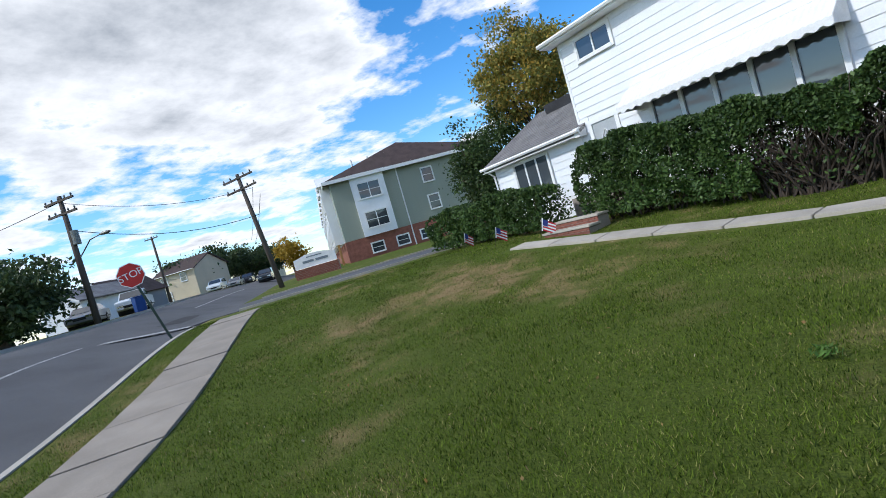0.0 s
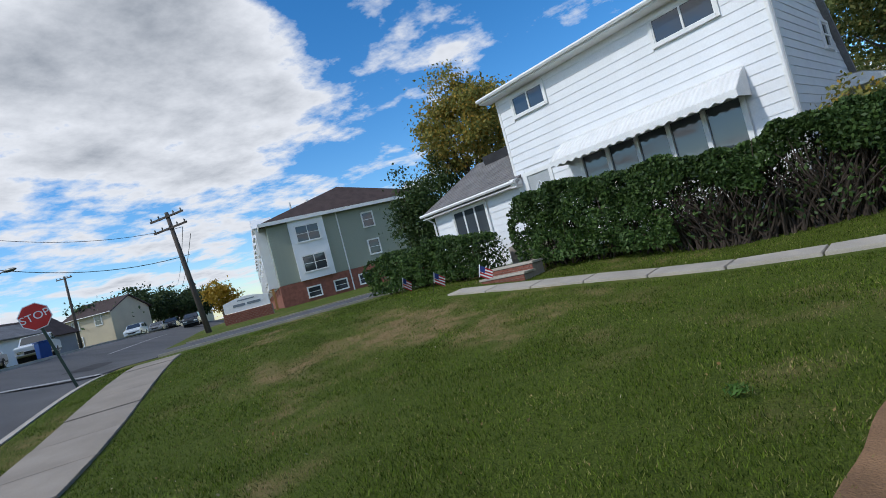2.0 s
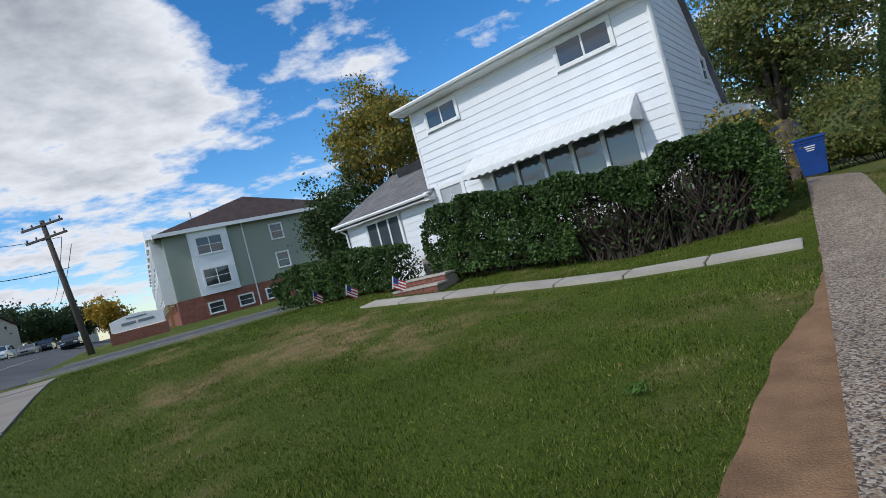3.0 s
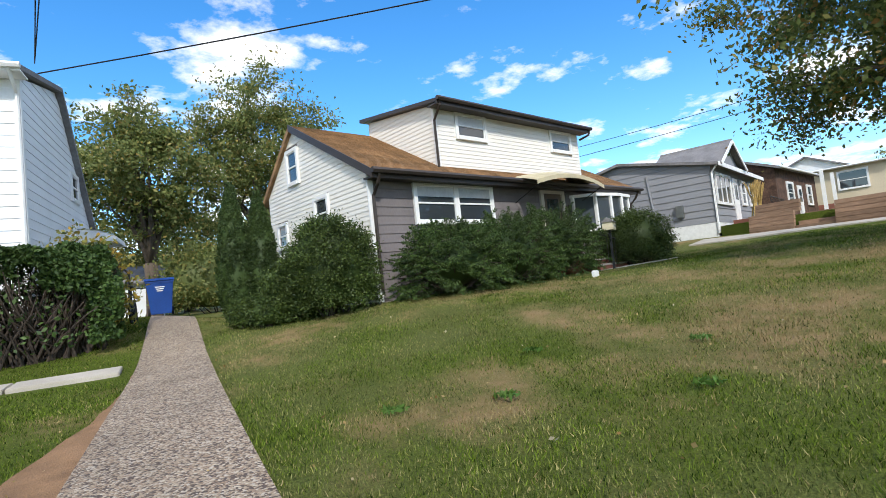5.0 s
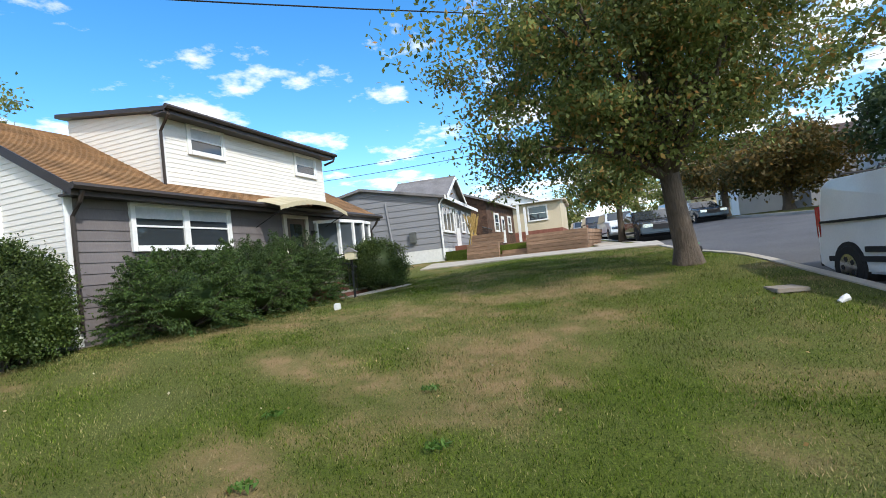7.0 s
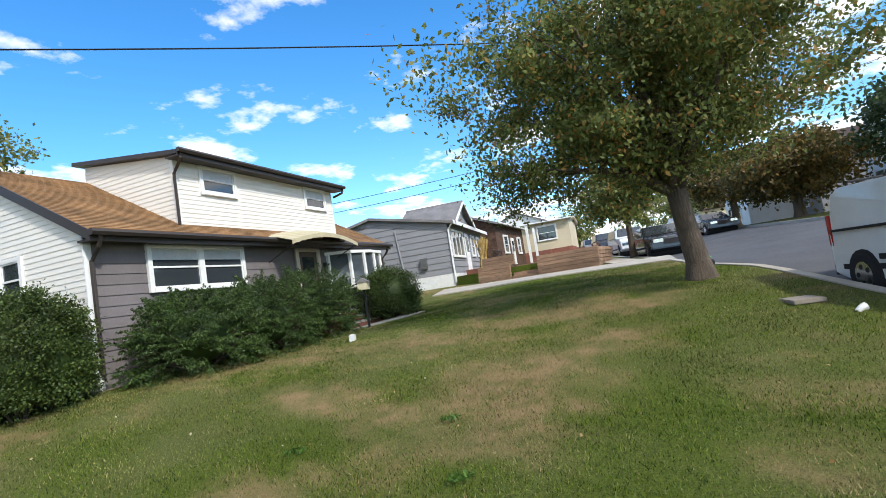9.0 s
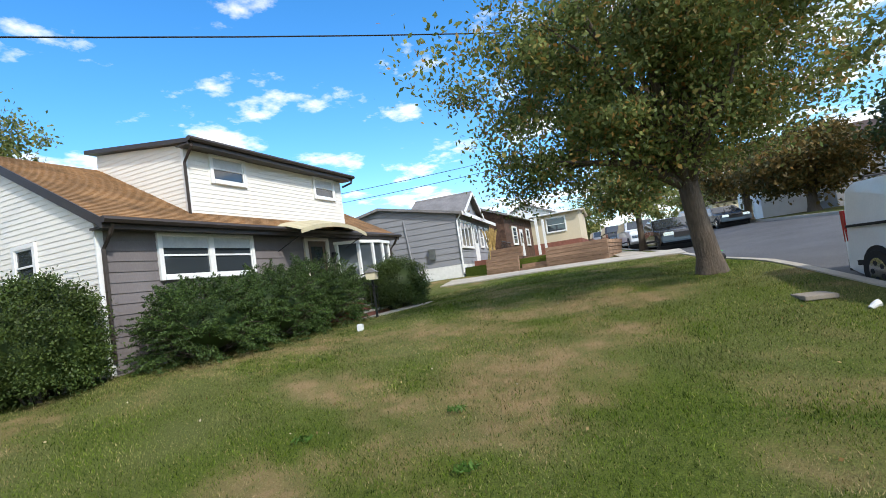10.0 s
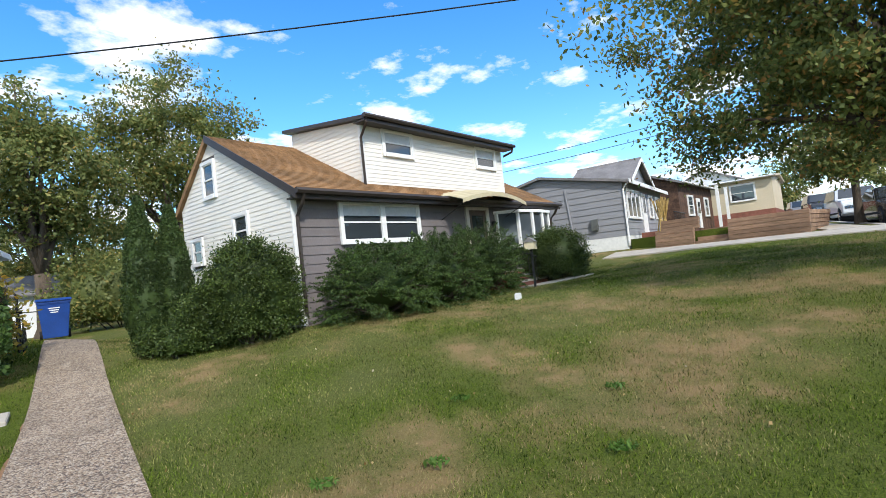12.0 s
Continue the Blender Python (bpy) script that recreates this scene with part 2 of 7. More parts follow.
BROWN_ROOF = material("brown_shingles", (0.075, 0.05, 0.045), 0.9, var=0.16, scale=1.5, fine=14, bump=0.5)
BRICK = material("red_brick", (0.26, 0.10, 0.07), 0.85, var=0.15, scale=3, fine=25, bump=0.4, random_object=0.15)
MORTAR = material("mortar", (0.33, 0.29, 0.25), 0.9, var=0.12, scale=3, fine=50)
SAGE = material("sage_siding", (0.30, 0.33, 0.27), 0.6, var=0.05, scale=0.6, fine=12, bump=0.1)
BEIGE = material("beige_siding", (0.62, 0.53, 0.38), 0.6, var=0.05, scale=0.6, fine=12, bump=0.1)
GLASS = glass_material("window_glass")
SKYGLASS = glass_material("bright_glass", (0.5, 0.6, 0.7), 0.02)
BLIND = material("blinds", (0.55, 0.57, 0.58), 0.6, var=0.06, scale=4, fine=20)
# near-black colour that paints in the shade of unlit rooms
ROOM_SHADE = material("painted_room_shade", (0.02, 0.02, 0.022), 0.9, var=0.1, scale=4, fine=20)
AWNING_WHITE = material("white_aluminium", (0.78, 0.78, 0.77), 0.4, var=0.05, scale=3, fine=30)
AWNING_TAN = material("tan_aluminium", (0.52, 0.46, 0.30), 0.45, var=0.06, scale=3, fine=30, island=0.12)
BARK = material("bark", (0.13, 0.10, 0.075), 0.95, var=0.2, scale=3, fine=30, bump=1.0, stretch=(1, 1, 0.25), depth=0.03)
TWIG = material("twigs", (0.065, 0.048, 0.036), 0.9, var=0.2, scale=5, fine=40, bump=0.4)
POLE_WOOD = material("pole_wood", (0.11, 0.09, 0.075), 0.9, var=0.15, scale=2, fine=30, bump=0.5, stretch=(1, 1, 0.1))
TIMBER = material("weathered_timber", (0.34, 0.215, 0.14), 0.9, var=0.2, scale=2, fine=20, bump=0.5, random_object=0.2, stretch=(0.2, 1, 1))
RED_PAINT = material("sign_red", (0.55, 0.025, 0.02), 0.4, var=0.06, scale=4, fine=30)
SIGN_WHITE = material("sign_white", (0.82, 0.82, 0.82), 0.4, var=0.04, scale=4, fine=30)
STEEL = material("galvanised_steel", (0.20, 0.21, 0.20), 0.5, 0.6, var=0.1, scale=6, fine=40)
IRON = material("black_iron", (0.02, 0.02, 0.022), 0.5, 0.3, var=0.1, scale=6, fine=40)
BLUE_PLASTIC = material("blue_plastic", (0.012, 0.06, 0.27), 0.45, var=0.08, scale=3, fine=40)
RUBBER = material("rubber", (0.018, 0.018, 0.02), 0.8, var=0.1, scale=6, fine=60)
CHROME = material("chrome", (0.7, 0.7, 0.72), 0.2, 1.0, var=0.05, scale=5, fine=40, bump=0)
WHITE_CAR = material("white_car_paint", (0.70, 0.73, 0.76), 0.3, var=0.03, scale=2, fine=30, bump=0, clear=0.5)
SILVER_CAR = material("silver_car_paint", (0.30, 0.31, 0.33), 0.3, 0.5, var=0.03, scale=2, fine=30, bump=0, clear=0.5)
BLACK_CAR = material("dark_car_paint", (0.025, 0.027, 0.033), 0.25, var=0.03, scale=2, fine=30, bump=0, clear=0.6)
LAMP_RED = material("lamp_red", (0.4, 0.02, 0.02), 0.2, bump=0)
GREEN_PAINT = material("bright_green_shell", (0.06, 0.55, 0.08), 0.35, var=0.06, scale=8, fine=60, bump=0)
ORANGE = material("pumpkin_orange", (0.62, 0.20, 0.03), 0.6, var=0.1, scale=8, fine=40)
STRAW = material("straw", (0.55, 0.38, 0.14), 0.9, var=0.2, scale=8, fine=40)
YARD_WHITE = material("chalky_white", (0.78, 0.78, 0.76), 0.7, var=0.05, scale=8, fine=40)
HEDGE_LEAF = leaf_material("hedge_leaves", (0.024, 0.052, 0.014), (0.088, 0.150, 0.034), light=0.25)
YEW_LEAF = leaf_material("yew_needles", (0.013, 0.032, 0.008), (0.084, 0.138, 0.029), light=0.15)
BUSH_LEAF = leaf_material("bush_leaves", (0.022, 0.042, 0.009), (0.090, 0.130, 0.027), light=0.2)
CEDAR_LEAF = leaf_material("arborvitae_leaves", (0.018, 0.040, 0.010), (0.070, 0.110, 0.026), light=0.15)
MAPLE_LEAF = leaf_material("maple_leaves", (0.072, 0.108, 0.030), (0.22, 0.25, 0.072), (0.40, 0.20, 0.055), 0.2, light=0.42)
OAK_LEAF = leaf_material("oak_leaves", (0.085, 0.122, 0.034), (0.25, 0.27, 0.085), (0.38, 0.27, 0.08), 0.15, light=0.42)
YELLOW_LEAF = leaf_material("yellowing_leaves", (0.12, 0.145, 0.035), (0.33, 0.28, 0.06), (0.480, 0.285, 0.045), 0.3, light=0.35)
GOLD_LEAF = leaf_material("golden_leaves", (0.30, 0.20, 0.02), (0.42, 0.28, 0.03), light=0.35)
DARK_LEAF = leaf_material("dark_leaves", (0.029, 0.052, 0.022), (0.085, 0.12, 0.042), light=0.28)
RUST_LEAF = leaf_material("rust_leaves", (0.055, 0.065, 0.022), (0.20, 0.125, 0.035), light=0.3)
GRASS = leaf_material("grass_blades", (0.008, 0.024, 0.002), (0.160, 0.225, 0.026), (0.36, 0.32, 0.12), 0.10, light=0.25, gloss=0.08)


# ---- building blocks ----
class Shape:
    """Collects vertices and faces of one mesh."""

    def __init__(self):
        self.v, self.f = [], []

    def poly(self, pts):
        n = len(self.v)
        self.v += [tuple(p) for p in pts]
        self.f.append(tuple(range(n, n + len(pts))))
        return self

    def box(self, x0, x1, y0, y1, z0, z1):
        n = len(self.v)
        self.v += [(x, y, z) for z in (z0, z1) for x, y in ((x0, y0), (x1, y0), (x1, y1), (x0, y1))]
        self.f += [tuple(n + i for i in q) for q in ((3, 2, 1, 0), (4, 5, 6, 7), (0, 1, 5, 4), (1, 2, 6, 5), (2, 3, 7, 6), (3, 0, 4, 7))]
        return self

    def prism(self, outline, axis, a, b):
        """An outline of 2D points pushed along an axis from a to b."""
        n, k = len(self.v), len(outline)
        for d in (a, b):
            for p, q in outline:
                self.v.append({"x": (d, p, q), "y": (p, d, q), "z": (p, q, d)}[axis])
        self.f += [tuple(n + i for i in reversed(range(k))), tuple(n + k + i for i in range(k))]
        self.f += [(n + i, n + (i + 1) % k, n + k + (i + 1) % k, n + k + i) for i in range(k)]
        return self

    def tube(self, pts, radii, sides=8, cap=True):
        pts = [Vector(p) for p in pts]
        radii = radii if isinstance(radii, (list, tuple)) else [radii] * len(pts)
        rings = []
        for i, p in enumerate(pts):
            d = (pts[min(i + 1, len(pts) - 1)] - pts[max(i - 1, 0)]).normalized()
            u = d.orthogonal().normalized() if abs(d.z) > 0.95 else d.cross(Vector((0, 0, 1))).normalized()
            w = d.cross(u)
            n = len(self.v)
            self.v += [tuple(p + (u * math.cos(2 * math.pi * k / sides) + w * math.sin(2 * math.pi * k / sides)) * radii[i]) for k in range(sides)]
            rings.append(n)
        for a, b in zip(rings, rings[1:]):
            self.f += [(a + k, a + (k + 1) % sides, b + (k + 1) % sides, b + k) for k in range(sides)]
        if cap:
            self.f += [tuple(rings[0] + k for k in reversed(range(sides))), tuple(rings[-1] + k for k in range(sides))]
        return self

    def slab(self, quad, thick):
        """A quad given thickness against its normal."""
        q = [Vector(p) for p in quad]
        n = (q[1] - q[0]).cross(q[-1] - q[0]).normalized() * thick
        k, c = len(self.v), len(q)
        self.v += [tuple(p) for p in q] + [tuple(p - n) for p in q]
        self.f += [tuple(range(k, k + c)), tuple(reversed(range(k + c, k + 2 * c)))]
        self.f += [(k + i, k + c + i, k + c + (i + 1) % c, k + (i + 1) % c) for i in range(c)]
        return self

    def ball(self, c, r, seg=12, rings=8):
        n0 = len(self.v)
        r = r if isinstance(r, (list, tuple)) else (r, r, r)
        for i in range(rings + 1):
            a = math.pi * i / rings
            for k in range(seg):
                b = 2 * math.pi * k / seg
                self.v.append((c[0] + r[0] * math.sin(a) * math.cos(b), c[1] + r[1] * math.sin(a) * math.sin(b), c[2] + r[2] * math.cos(a)))
        self.f += [(n0 + i * seg + k, n0 + (i + 1) * seg + k, n0 + (i + 1) * seg + (k + 1) % seg, n0 + i * seg + (k + 1) % seg) for i in range(rings) for k in range(seg)]
        return self

    def mesh(self, name, mat, smooth=False, bevel=0.0):
        me = bpy.data.meshes.new(name)
        me.from_pydata(self.v, [], self.f)
        bm = bmesh.new()
        bm.from_mesh(me)
        bmesh.ops.remove_doubles(bm, verts=bm.verts, dist=1e-5)
        bmesh.ops.recalc_face_normals(bm, faces=bm.faces)
        if bevel:
            bmesh.ops.bevel(bm, geom=list(bm.edges), offset=bevel, segments=2, affect="EDGES", clamp_overlap=True)
        bm.to_mesh(me)
        bm.free()
        me.materials.append(mat)
        if smooth:
            me.shade_smooth()
        return me


def part(name, shape, mat, parent=None, label="", smooth=False, bevel=0.0):
    me = shape if isinstance(shape, bpy.types.Mesh) else shape.mesh(name, mat, smooth, bevel)
    ob = new(name, me)
    if parent:
        ob.parent = parent
    return tagged(ob, label)


def thing(name, m, label, category, group="", kind=""):
    ob = new(name)
    ob.matrix_world = m
    return tagged(ob, label, category, group, kind)


def smooth(a, b, x):
    t = min(1.0, max(0.0, (x - a) / (b - a)))
    return t * t * (3 - 2 * t)


# ---- the lie of the land ----
BEND_X, BEND_Y = -1.57, -4.78    # the street bends here


def street_line(x):
    """The near kerb line."""
    return BEND_Y + (x - BEND_X) * (-0.8226 if x < BEND_X else 0.156)


FRONT = ([-5, 2.5, 5.0, 8, 12, 16, 20, 26, 40, 60], [0, 0, 0.14, 0.52, 0.98, 1.1, 1.38, 1.6, 2.2, 2.4])
BACK = ([-5, 2.5, 4, 7, 11, 15, 19, 22, 30, 40, 60], [0, 0.05, 0.3, 0.62, 0.70, 0.76, 1.15, 1.5, 1.9, 2.3, 2.5])


def table(xs_ys, x):
    return float(np.interp(x - 0.6, *xs_ys) + np.interp(x, *xs_ys) * 2 + np.interp(x + 0.6, *xs_ys)) / 4


def land(x, y):
    d = math.hypot(x, y)
    s = y - street_line(x)
    left = (0.75 * smooth(7, 18, d) + 0.3 * smooth(25, 50, d)) * smooth(2, -4, x)
    b = smooth(2, 8.5, y) * smooth(60, 25, y)
    z = left + table(FRONT, x) * (1 - b) + table(BACK, x) * b + 0.6 * smooth(8.5, 16.5, y) * smooth(6.5, 3.5, x) * smooth(-1, 2.5, x)
    return z + smooth(0, -8.5, s) * (0.35 + 0.65 * smooth(0, -12, x))


def sheet(name, mat, xs, ys, height, label="", category="", kind="structure", y_of=None):
    """A sheet over a grid; y_of(x, v) bends its rows."""
    s = Shape()
    y_of = y_of or (lambda x, v: v)
    s.v = [(x, y_of(x, v), height(x, y_of(x, v))) for v in ys for x in xs]
    k = len(xs)
    s.f = [(j * k + i, j * k + i + 1, (j + 1) * k + i + 1, (j + 1) * k + i) for j in range(len(ys) - 1) for i in range(k - 1)]
    me = bpy.data.meshes.new(name)
    me.from_pydata(s.v, [], s.f)
    me.materials.append(mat)
    me.shade_smooth()
    return tagged(new(name, me), label, category, "", kind)


def spread(a, b, step):
    n = max(1, round((b - a) / step))
    return [a + (b - a) * i / n for i in range(n + 1)]


ROAD_W = 8.5


def ground_height(x, y):
    s = y - street_line(x)
    dip = 0.30 * smooth(0.02, -0.10, s) * smooth(-ROAD_W - 0.1, -ROAD_W + 0.02, s)
    return land(x, y) - dip + 0.012 * noise.noise(Vector((x * 0.9, y * 0.9, 0)))


g_xs = [-1500, -500, -200] + spread(-90, -32, 3) + spread(-31, -6, 0.5) + spread(-5.7, 14, 0.3) + spread(14.5, 26, 0.5) + spread(28, 90, 3) + [200, 500, 1500]
g_ss = [-1500, -500, -150] + spread(-60, -13, 3) + [-11, -ROAD_W - 0.1, -ROAD_W + 0.02, -5, -0.12, 0.02] + spread(0.4, 24, 0.4) + spread(26, 70, 3) + [150, 500, 1500]


def dryness(x, y):
    """How straw-dry the turf is: patches with ragged edges."""
    v = 1.05 * (0.7 * noise.noise(Vector((x * 0.35, y * 0.35, 3.1))) + 0.6 * noise.noise(Vector((x * 1.3, y * 1.3, 7.7))) + 0.5 * noise.noise(Vector((x * 2.9, y * 2.9, 1.3)))) - 0.20 + 0.12 * smooth(1.5, 4.0, x)
    for px, py, r, a in ((2.85, 2.85, 0.8, 0.85), (4.9, 2.1, 0.8, 0.6), (6.2, 2.6, 0.9, 0.3), (9.0, 4.2, 1.3, 0.6), (9.5, 1.4, 1.5, 0.65), (5.6, -0.9, 0.5, 0.5), (4.1, -1.0, 0.6, 0.8), (-7.5, 8.6, 2.6, 0.5), (-3.6, 9.0, 1.6, 0.35), (7.4, 6.6, 1.2, 0.3), (6.4, 1.2, 0.9, 0.5), (7.6, 0.1, 0.9, 0.5), (6.0, 3.7, 0.9, 0.4), (8.1, 2.7, 0.8, 0.5), (10.2, 2.9, 1.0, 0.5)):
        v += a * math.exp(-((x - px) ** 2 + (y - py) ** 2) / (r * r))
    return min(1.0, max(0.0, v * 1.4))


def thin_sunlit(x, y):
    """The lawn east of the garden path is paler and thinner, with greener clumps; sunlit paleness is added towards the
    house.
    """
    e = smooth(-0.2, 0.8, x - 1.0 - 0.29 * (y - 3.4))
    # the rise with y puts sunlight into the turf colour
    return e * min(1.0, max(0.0, 0.42 + 0.5 * smooth(4.0, 7.5, y) + 1.0 * noise.noise(Vector((x * 0.8, y * 0.8, 9.4))) + 0.5 * noise.noise(Vector((x * 2.3, y * 2.3, 4.2)))))


ground = sheet("ground", LAWN, g_xs, g_ss, ground_height, "mown autumn lawn with dry straw patches", "lawn", "structure", lambda x, v: street_line(max(-90, min(90, x))) + v)

dry_values = ground.data.attributes.new("dry", "FLOAT", "POINT")
dry_values.data.foreach_set("value", [dryness(v.co.x, v.co.y) if abs(v.co.x) < 40 and abs(v.co.y) < 40 else 0.1 for v in ground.data.vertices])

thin_sunlit_values = ground.data.attributes.new("thin", "FLOAT", "POINT")
thin_sunlit_values.data.foreach_set("value", [thin_sunlit(v.co.x, v.co.y) if abs(v.co.x) < 40 and abs(v.co.y) < 40 else 0.5 for v in ground.data.vertices])

road_xs = spread(-160, -24, 4) + spread(-23, 26, 0.7) + spread(28, 160, 4)
road = sheet("road", ASPHALT, road_xs, spread(-ROAD_W, 0, 0.8), lambda x, y: land(x, y) - 0.11, "worn grey asphalt street", "road", "structure",
             lambda x, v: street_line(max(-90, min(90, x))) + v)


def lane(name, mat, s0, s1, w0, w1, step, lift, thick, label, category):
    """A band square to the western street: s0 to s1 away from it, w0 to w1 across."""
    away, over = Vector((0.635, 0.772, 0)), Vector((-0.772, 0.635, 0))
    s = Shape()
    ss, ws = spread(s0, s1, step), [w0 + (w1 - w0) * k / 4 for k in range(5)]
    for u in ss:
        for w in ws:
            p = Vector((-17.5, 11.0, 0)) + away * u + over * w
            s.v.append((p.x, p.y, land(p.x, p.y) + lift - 0.135 * smooth(-2.0, -3.4, u)))
    n = len(s.v)
    s.f = [(j * 5 + i, j * 5 + i + 1, j * 5 + i + 6, j * 5 + i + 5) for j in range(len(ss) - 1) for i in range(4)]
    s.v += [(x, y, z - thick) for x, y, z in s.v]
    for e in (0, 4):
        s.f += [(j * 5 + e, j * 5 + 5 + e, j * 5 + 5 + e + n, j * 5 + e + n) for j in range(len(ss) - 1)]
    return tagged(part(name, s, mat), label, category, "", "structure")


lane("road", ASPHALT, -3.6, 70, 0.0, 6.8, 0.4, 0.02, 0.2, "grey asphalt side street beside the lawn", "road")


def strip(xs, s0, s1, top, bottom):
    """A solid band that follows the street."""
    s = Shape()
    for x in xs:
        for o, dz in ((s0, bottom), (s0, top), (s1, top), (s1, bottom)):
            y = street_line(x) + o
            s.v.append((x, y, land(x, y) + dz))
    for i in range(len(xs) - 1):
        a, b = 4 * i, 4 * i + 4
        s.f += [(a + k, a + (k + 1) % 4, b + (k + 1) % 4, b + k) for k in range(4)]
    s.f += [(3, 2, 1, 0), tuple(len(s.v) - 4 + k for k in range(4))]
    return s


kerb_near = tagged(part("kerb", strip(spread(-16.8, 60, 1.0), -0.02, 0.15, 0.025, -0.3), PALE_CONCRETE), "pale concrete kerb along the street", "kerb", "", "structure")
kerb_far = tagged(part("kerb", strip(spread(-90, 60, 1.5), -ROAD_W - 0.15, -ROAD_W + 0.02, 0.03, -0.3), PALE_CONCRETE), "pale concrete kerb along the far side", "kerb", "", "structure")
for w in (-0.16, 6.8):
    lane("kerb", PALE_CONCRETE, -1.0, 60, w, w + 0.16, 1.0, 0.09, 0.3, "pale concrete kerb along the side street", "kerb")
# stop bar and worn lane line
paint = material("road_paint", (0.45, 0.45, 0.44), 0.8, var=0.25, scale=6, fine=40)
for x0, x1, s0, s1 in ((-19.6, -19.1, -3.8, -0.4), (-19, -9, -4.2, -4.08), (-44, -30, -4.3, -4.16)):
    tagged(sheet("road_marking", paint, spread(x0, x1, 0.5), [s0, s1], lambda x, y: land(x, y) - 0.104, "worn white painted road line", "road marking", "structure", lambda x, v: street_line(x) + v))
# a dark tar patch
tagged(sheet("tar_patch", material("tar", (0.035, 0.035, 0.037), 0.8, var=0.2, scale=3, fine=60), spread(-25.5, -22.5, 0.5), [-3.4, -2.4], lambda x, y: land(x, y) - 0.105, "dark repaired tar patch on the street", "road patch", "structure", lambda x, v: street_line(x) + v))

# pavement of separate slabs
pavement = tagged(new("pavement"), "concrete pavement of square slabs beside a grass verge", "pavement", "", "structure")
for i in range(7, 18):
    x0 = -24.1 + i * 1.16
    s = Shape()
    quad = []
    for x, o in ((x0 + 0.01, 1.2), (x0 + 1.15, 1.2), (x0 + 1.15, 2.78), (x0 + 0.01, 2.78)):
        x = x + 0.42 * (o - 1.2)
        y = BEND_Y - 0.8226 * (x - BEND_X) + o
        quad.append((x, y, land(x, y) + 0.035 + 0.006 * math.sin(i * 2.1)))
    s.slab(quad, 0.1)
    part("slab", s, CONCRETE, pavement, bevel=0.006)


# the walkway of exposed aggregate between the two lawns
def walk_x(y):
    return 1.0 + 0.29 * (y - 3.4) + 0.004 * (y - 3.4) ** 2 * (y < 3.4)


def ribbon(xa, xb, ys, lift, thick, cross=4):
    s = Shape()
    for y in ys:
        a, b = xa(y), xb(y)
        for k in range(cross + 1):
            x = a + (b - a) * k / cross
            s.v.append((x, y, land(x, y) + lift))
    k = cross + 1
    n = len(s.v)
    s.f = [(j * k + i, j * k + i + 1, (j + 1) * k + i + 1, (j + 1) * k + i) for j in range(len(ys) - 1) for i in range(cross)]
    s.v += [(x, y, z - thick) for x, y, z in s.v]
    rim = [j * k for j in range(len(ys))]
    rim2 = [j * k + cross for j in range(len(ys))]
    for r in (rim, rim2):
        s.f += [(a, b, b + n, a + n) for a, b in zip(r, r[1:])]
    s.f += [(i, i + 1, i + 1 + n, i + n) for i in range(cross)]
    return s


walkway = tagged(part("walkway", ribbon(lambda y: walk_x(y) - 0.5, lambda y: walk_x(y) + 0.57, spread(-4.3, 17.0, 0.3), 0.045, 0.12), AGG), "brown exposed-aggregate concrete garden path", "path", "", "structure")
dirt = tagged(part("dirt_strip", ribbon(lambda y: walk_x(y) - 0.5 - 0.5 * smooth(-1.5, 1.0, y) * smooth(7.5, 3.0, y) - 0.02 * math.sin(3 * y) - 0.015 * math.sin(7.3 * y),
              lambda y: walk_x(y) - 0.46, spread(-1.4, 9.6, 0.15), 0.02, 0.06), DIRT), "bare reddish dirt beside the garden path", "dirt", "", "structure")

# raised concrete path across the lawn in front of the hedge
cross_path = tagged(new("concrete_path"), "raised pale concrete path in front of the hedge", "path", "", "structure")
pa, pb = Vector((2.1, 9.6, 0)), Vector((-7.3, 12.3, 0))
pt = (pb - pa).normalized()
pn = Vector((-pt.y, pt.x, 0)) * -0.31
for i in range(7):
    quad = []
    for u, v in ((i * 1.39 + 0.015, -1), (i * 1.39 + 0.015, 1), ((i + 1) * 1.39 - 0.015, 1), ((i + 1) * 1.39 - 0.015, -1)):
        q = pa + pt * u + pn * v
        quad.append((q.x, q.y, land(q.x, q.y) + 0.065 - 0.004 * i))
    part("slab", Shape().slab(quad, 0.28), PALE_CONCRETE, cross_path, bevel=0.012)
driveway = tagged(part("driveway", ribbon(lambda y: 18.3 + 0.16 * (y + 1.9), lambda y: 20.55 + 0.09 * (y + 1.9), spread(-1.7, 7.4, 0.5), 0.04, 0.1), PALE_CONCRETE), "pale concrete drive between lawn and timber wall", "driveway", "", "structure")
far_walk = tagged(part("pavement", strip(spread(20.5, 60, 1.5), 0.6, 1.6, 0.05, -0.1), PALE_CONCRETE), "pale concrete pavement along the street", "pavement", "", "structure")


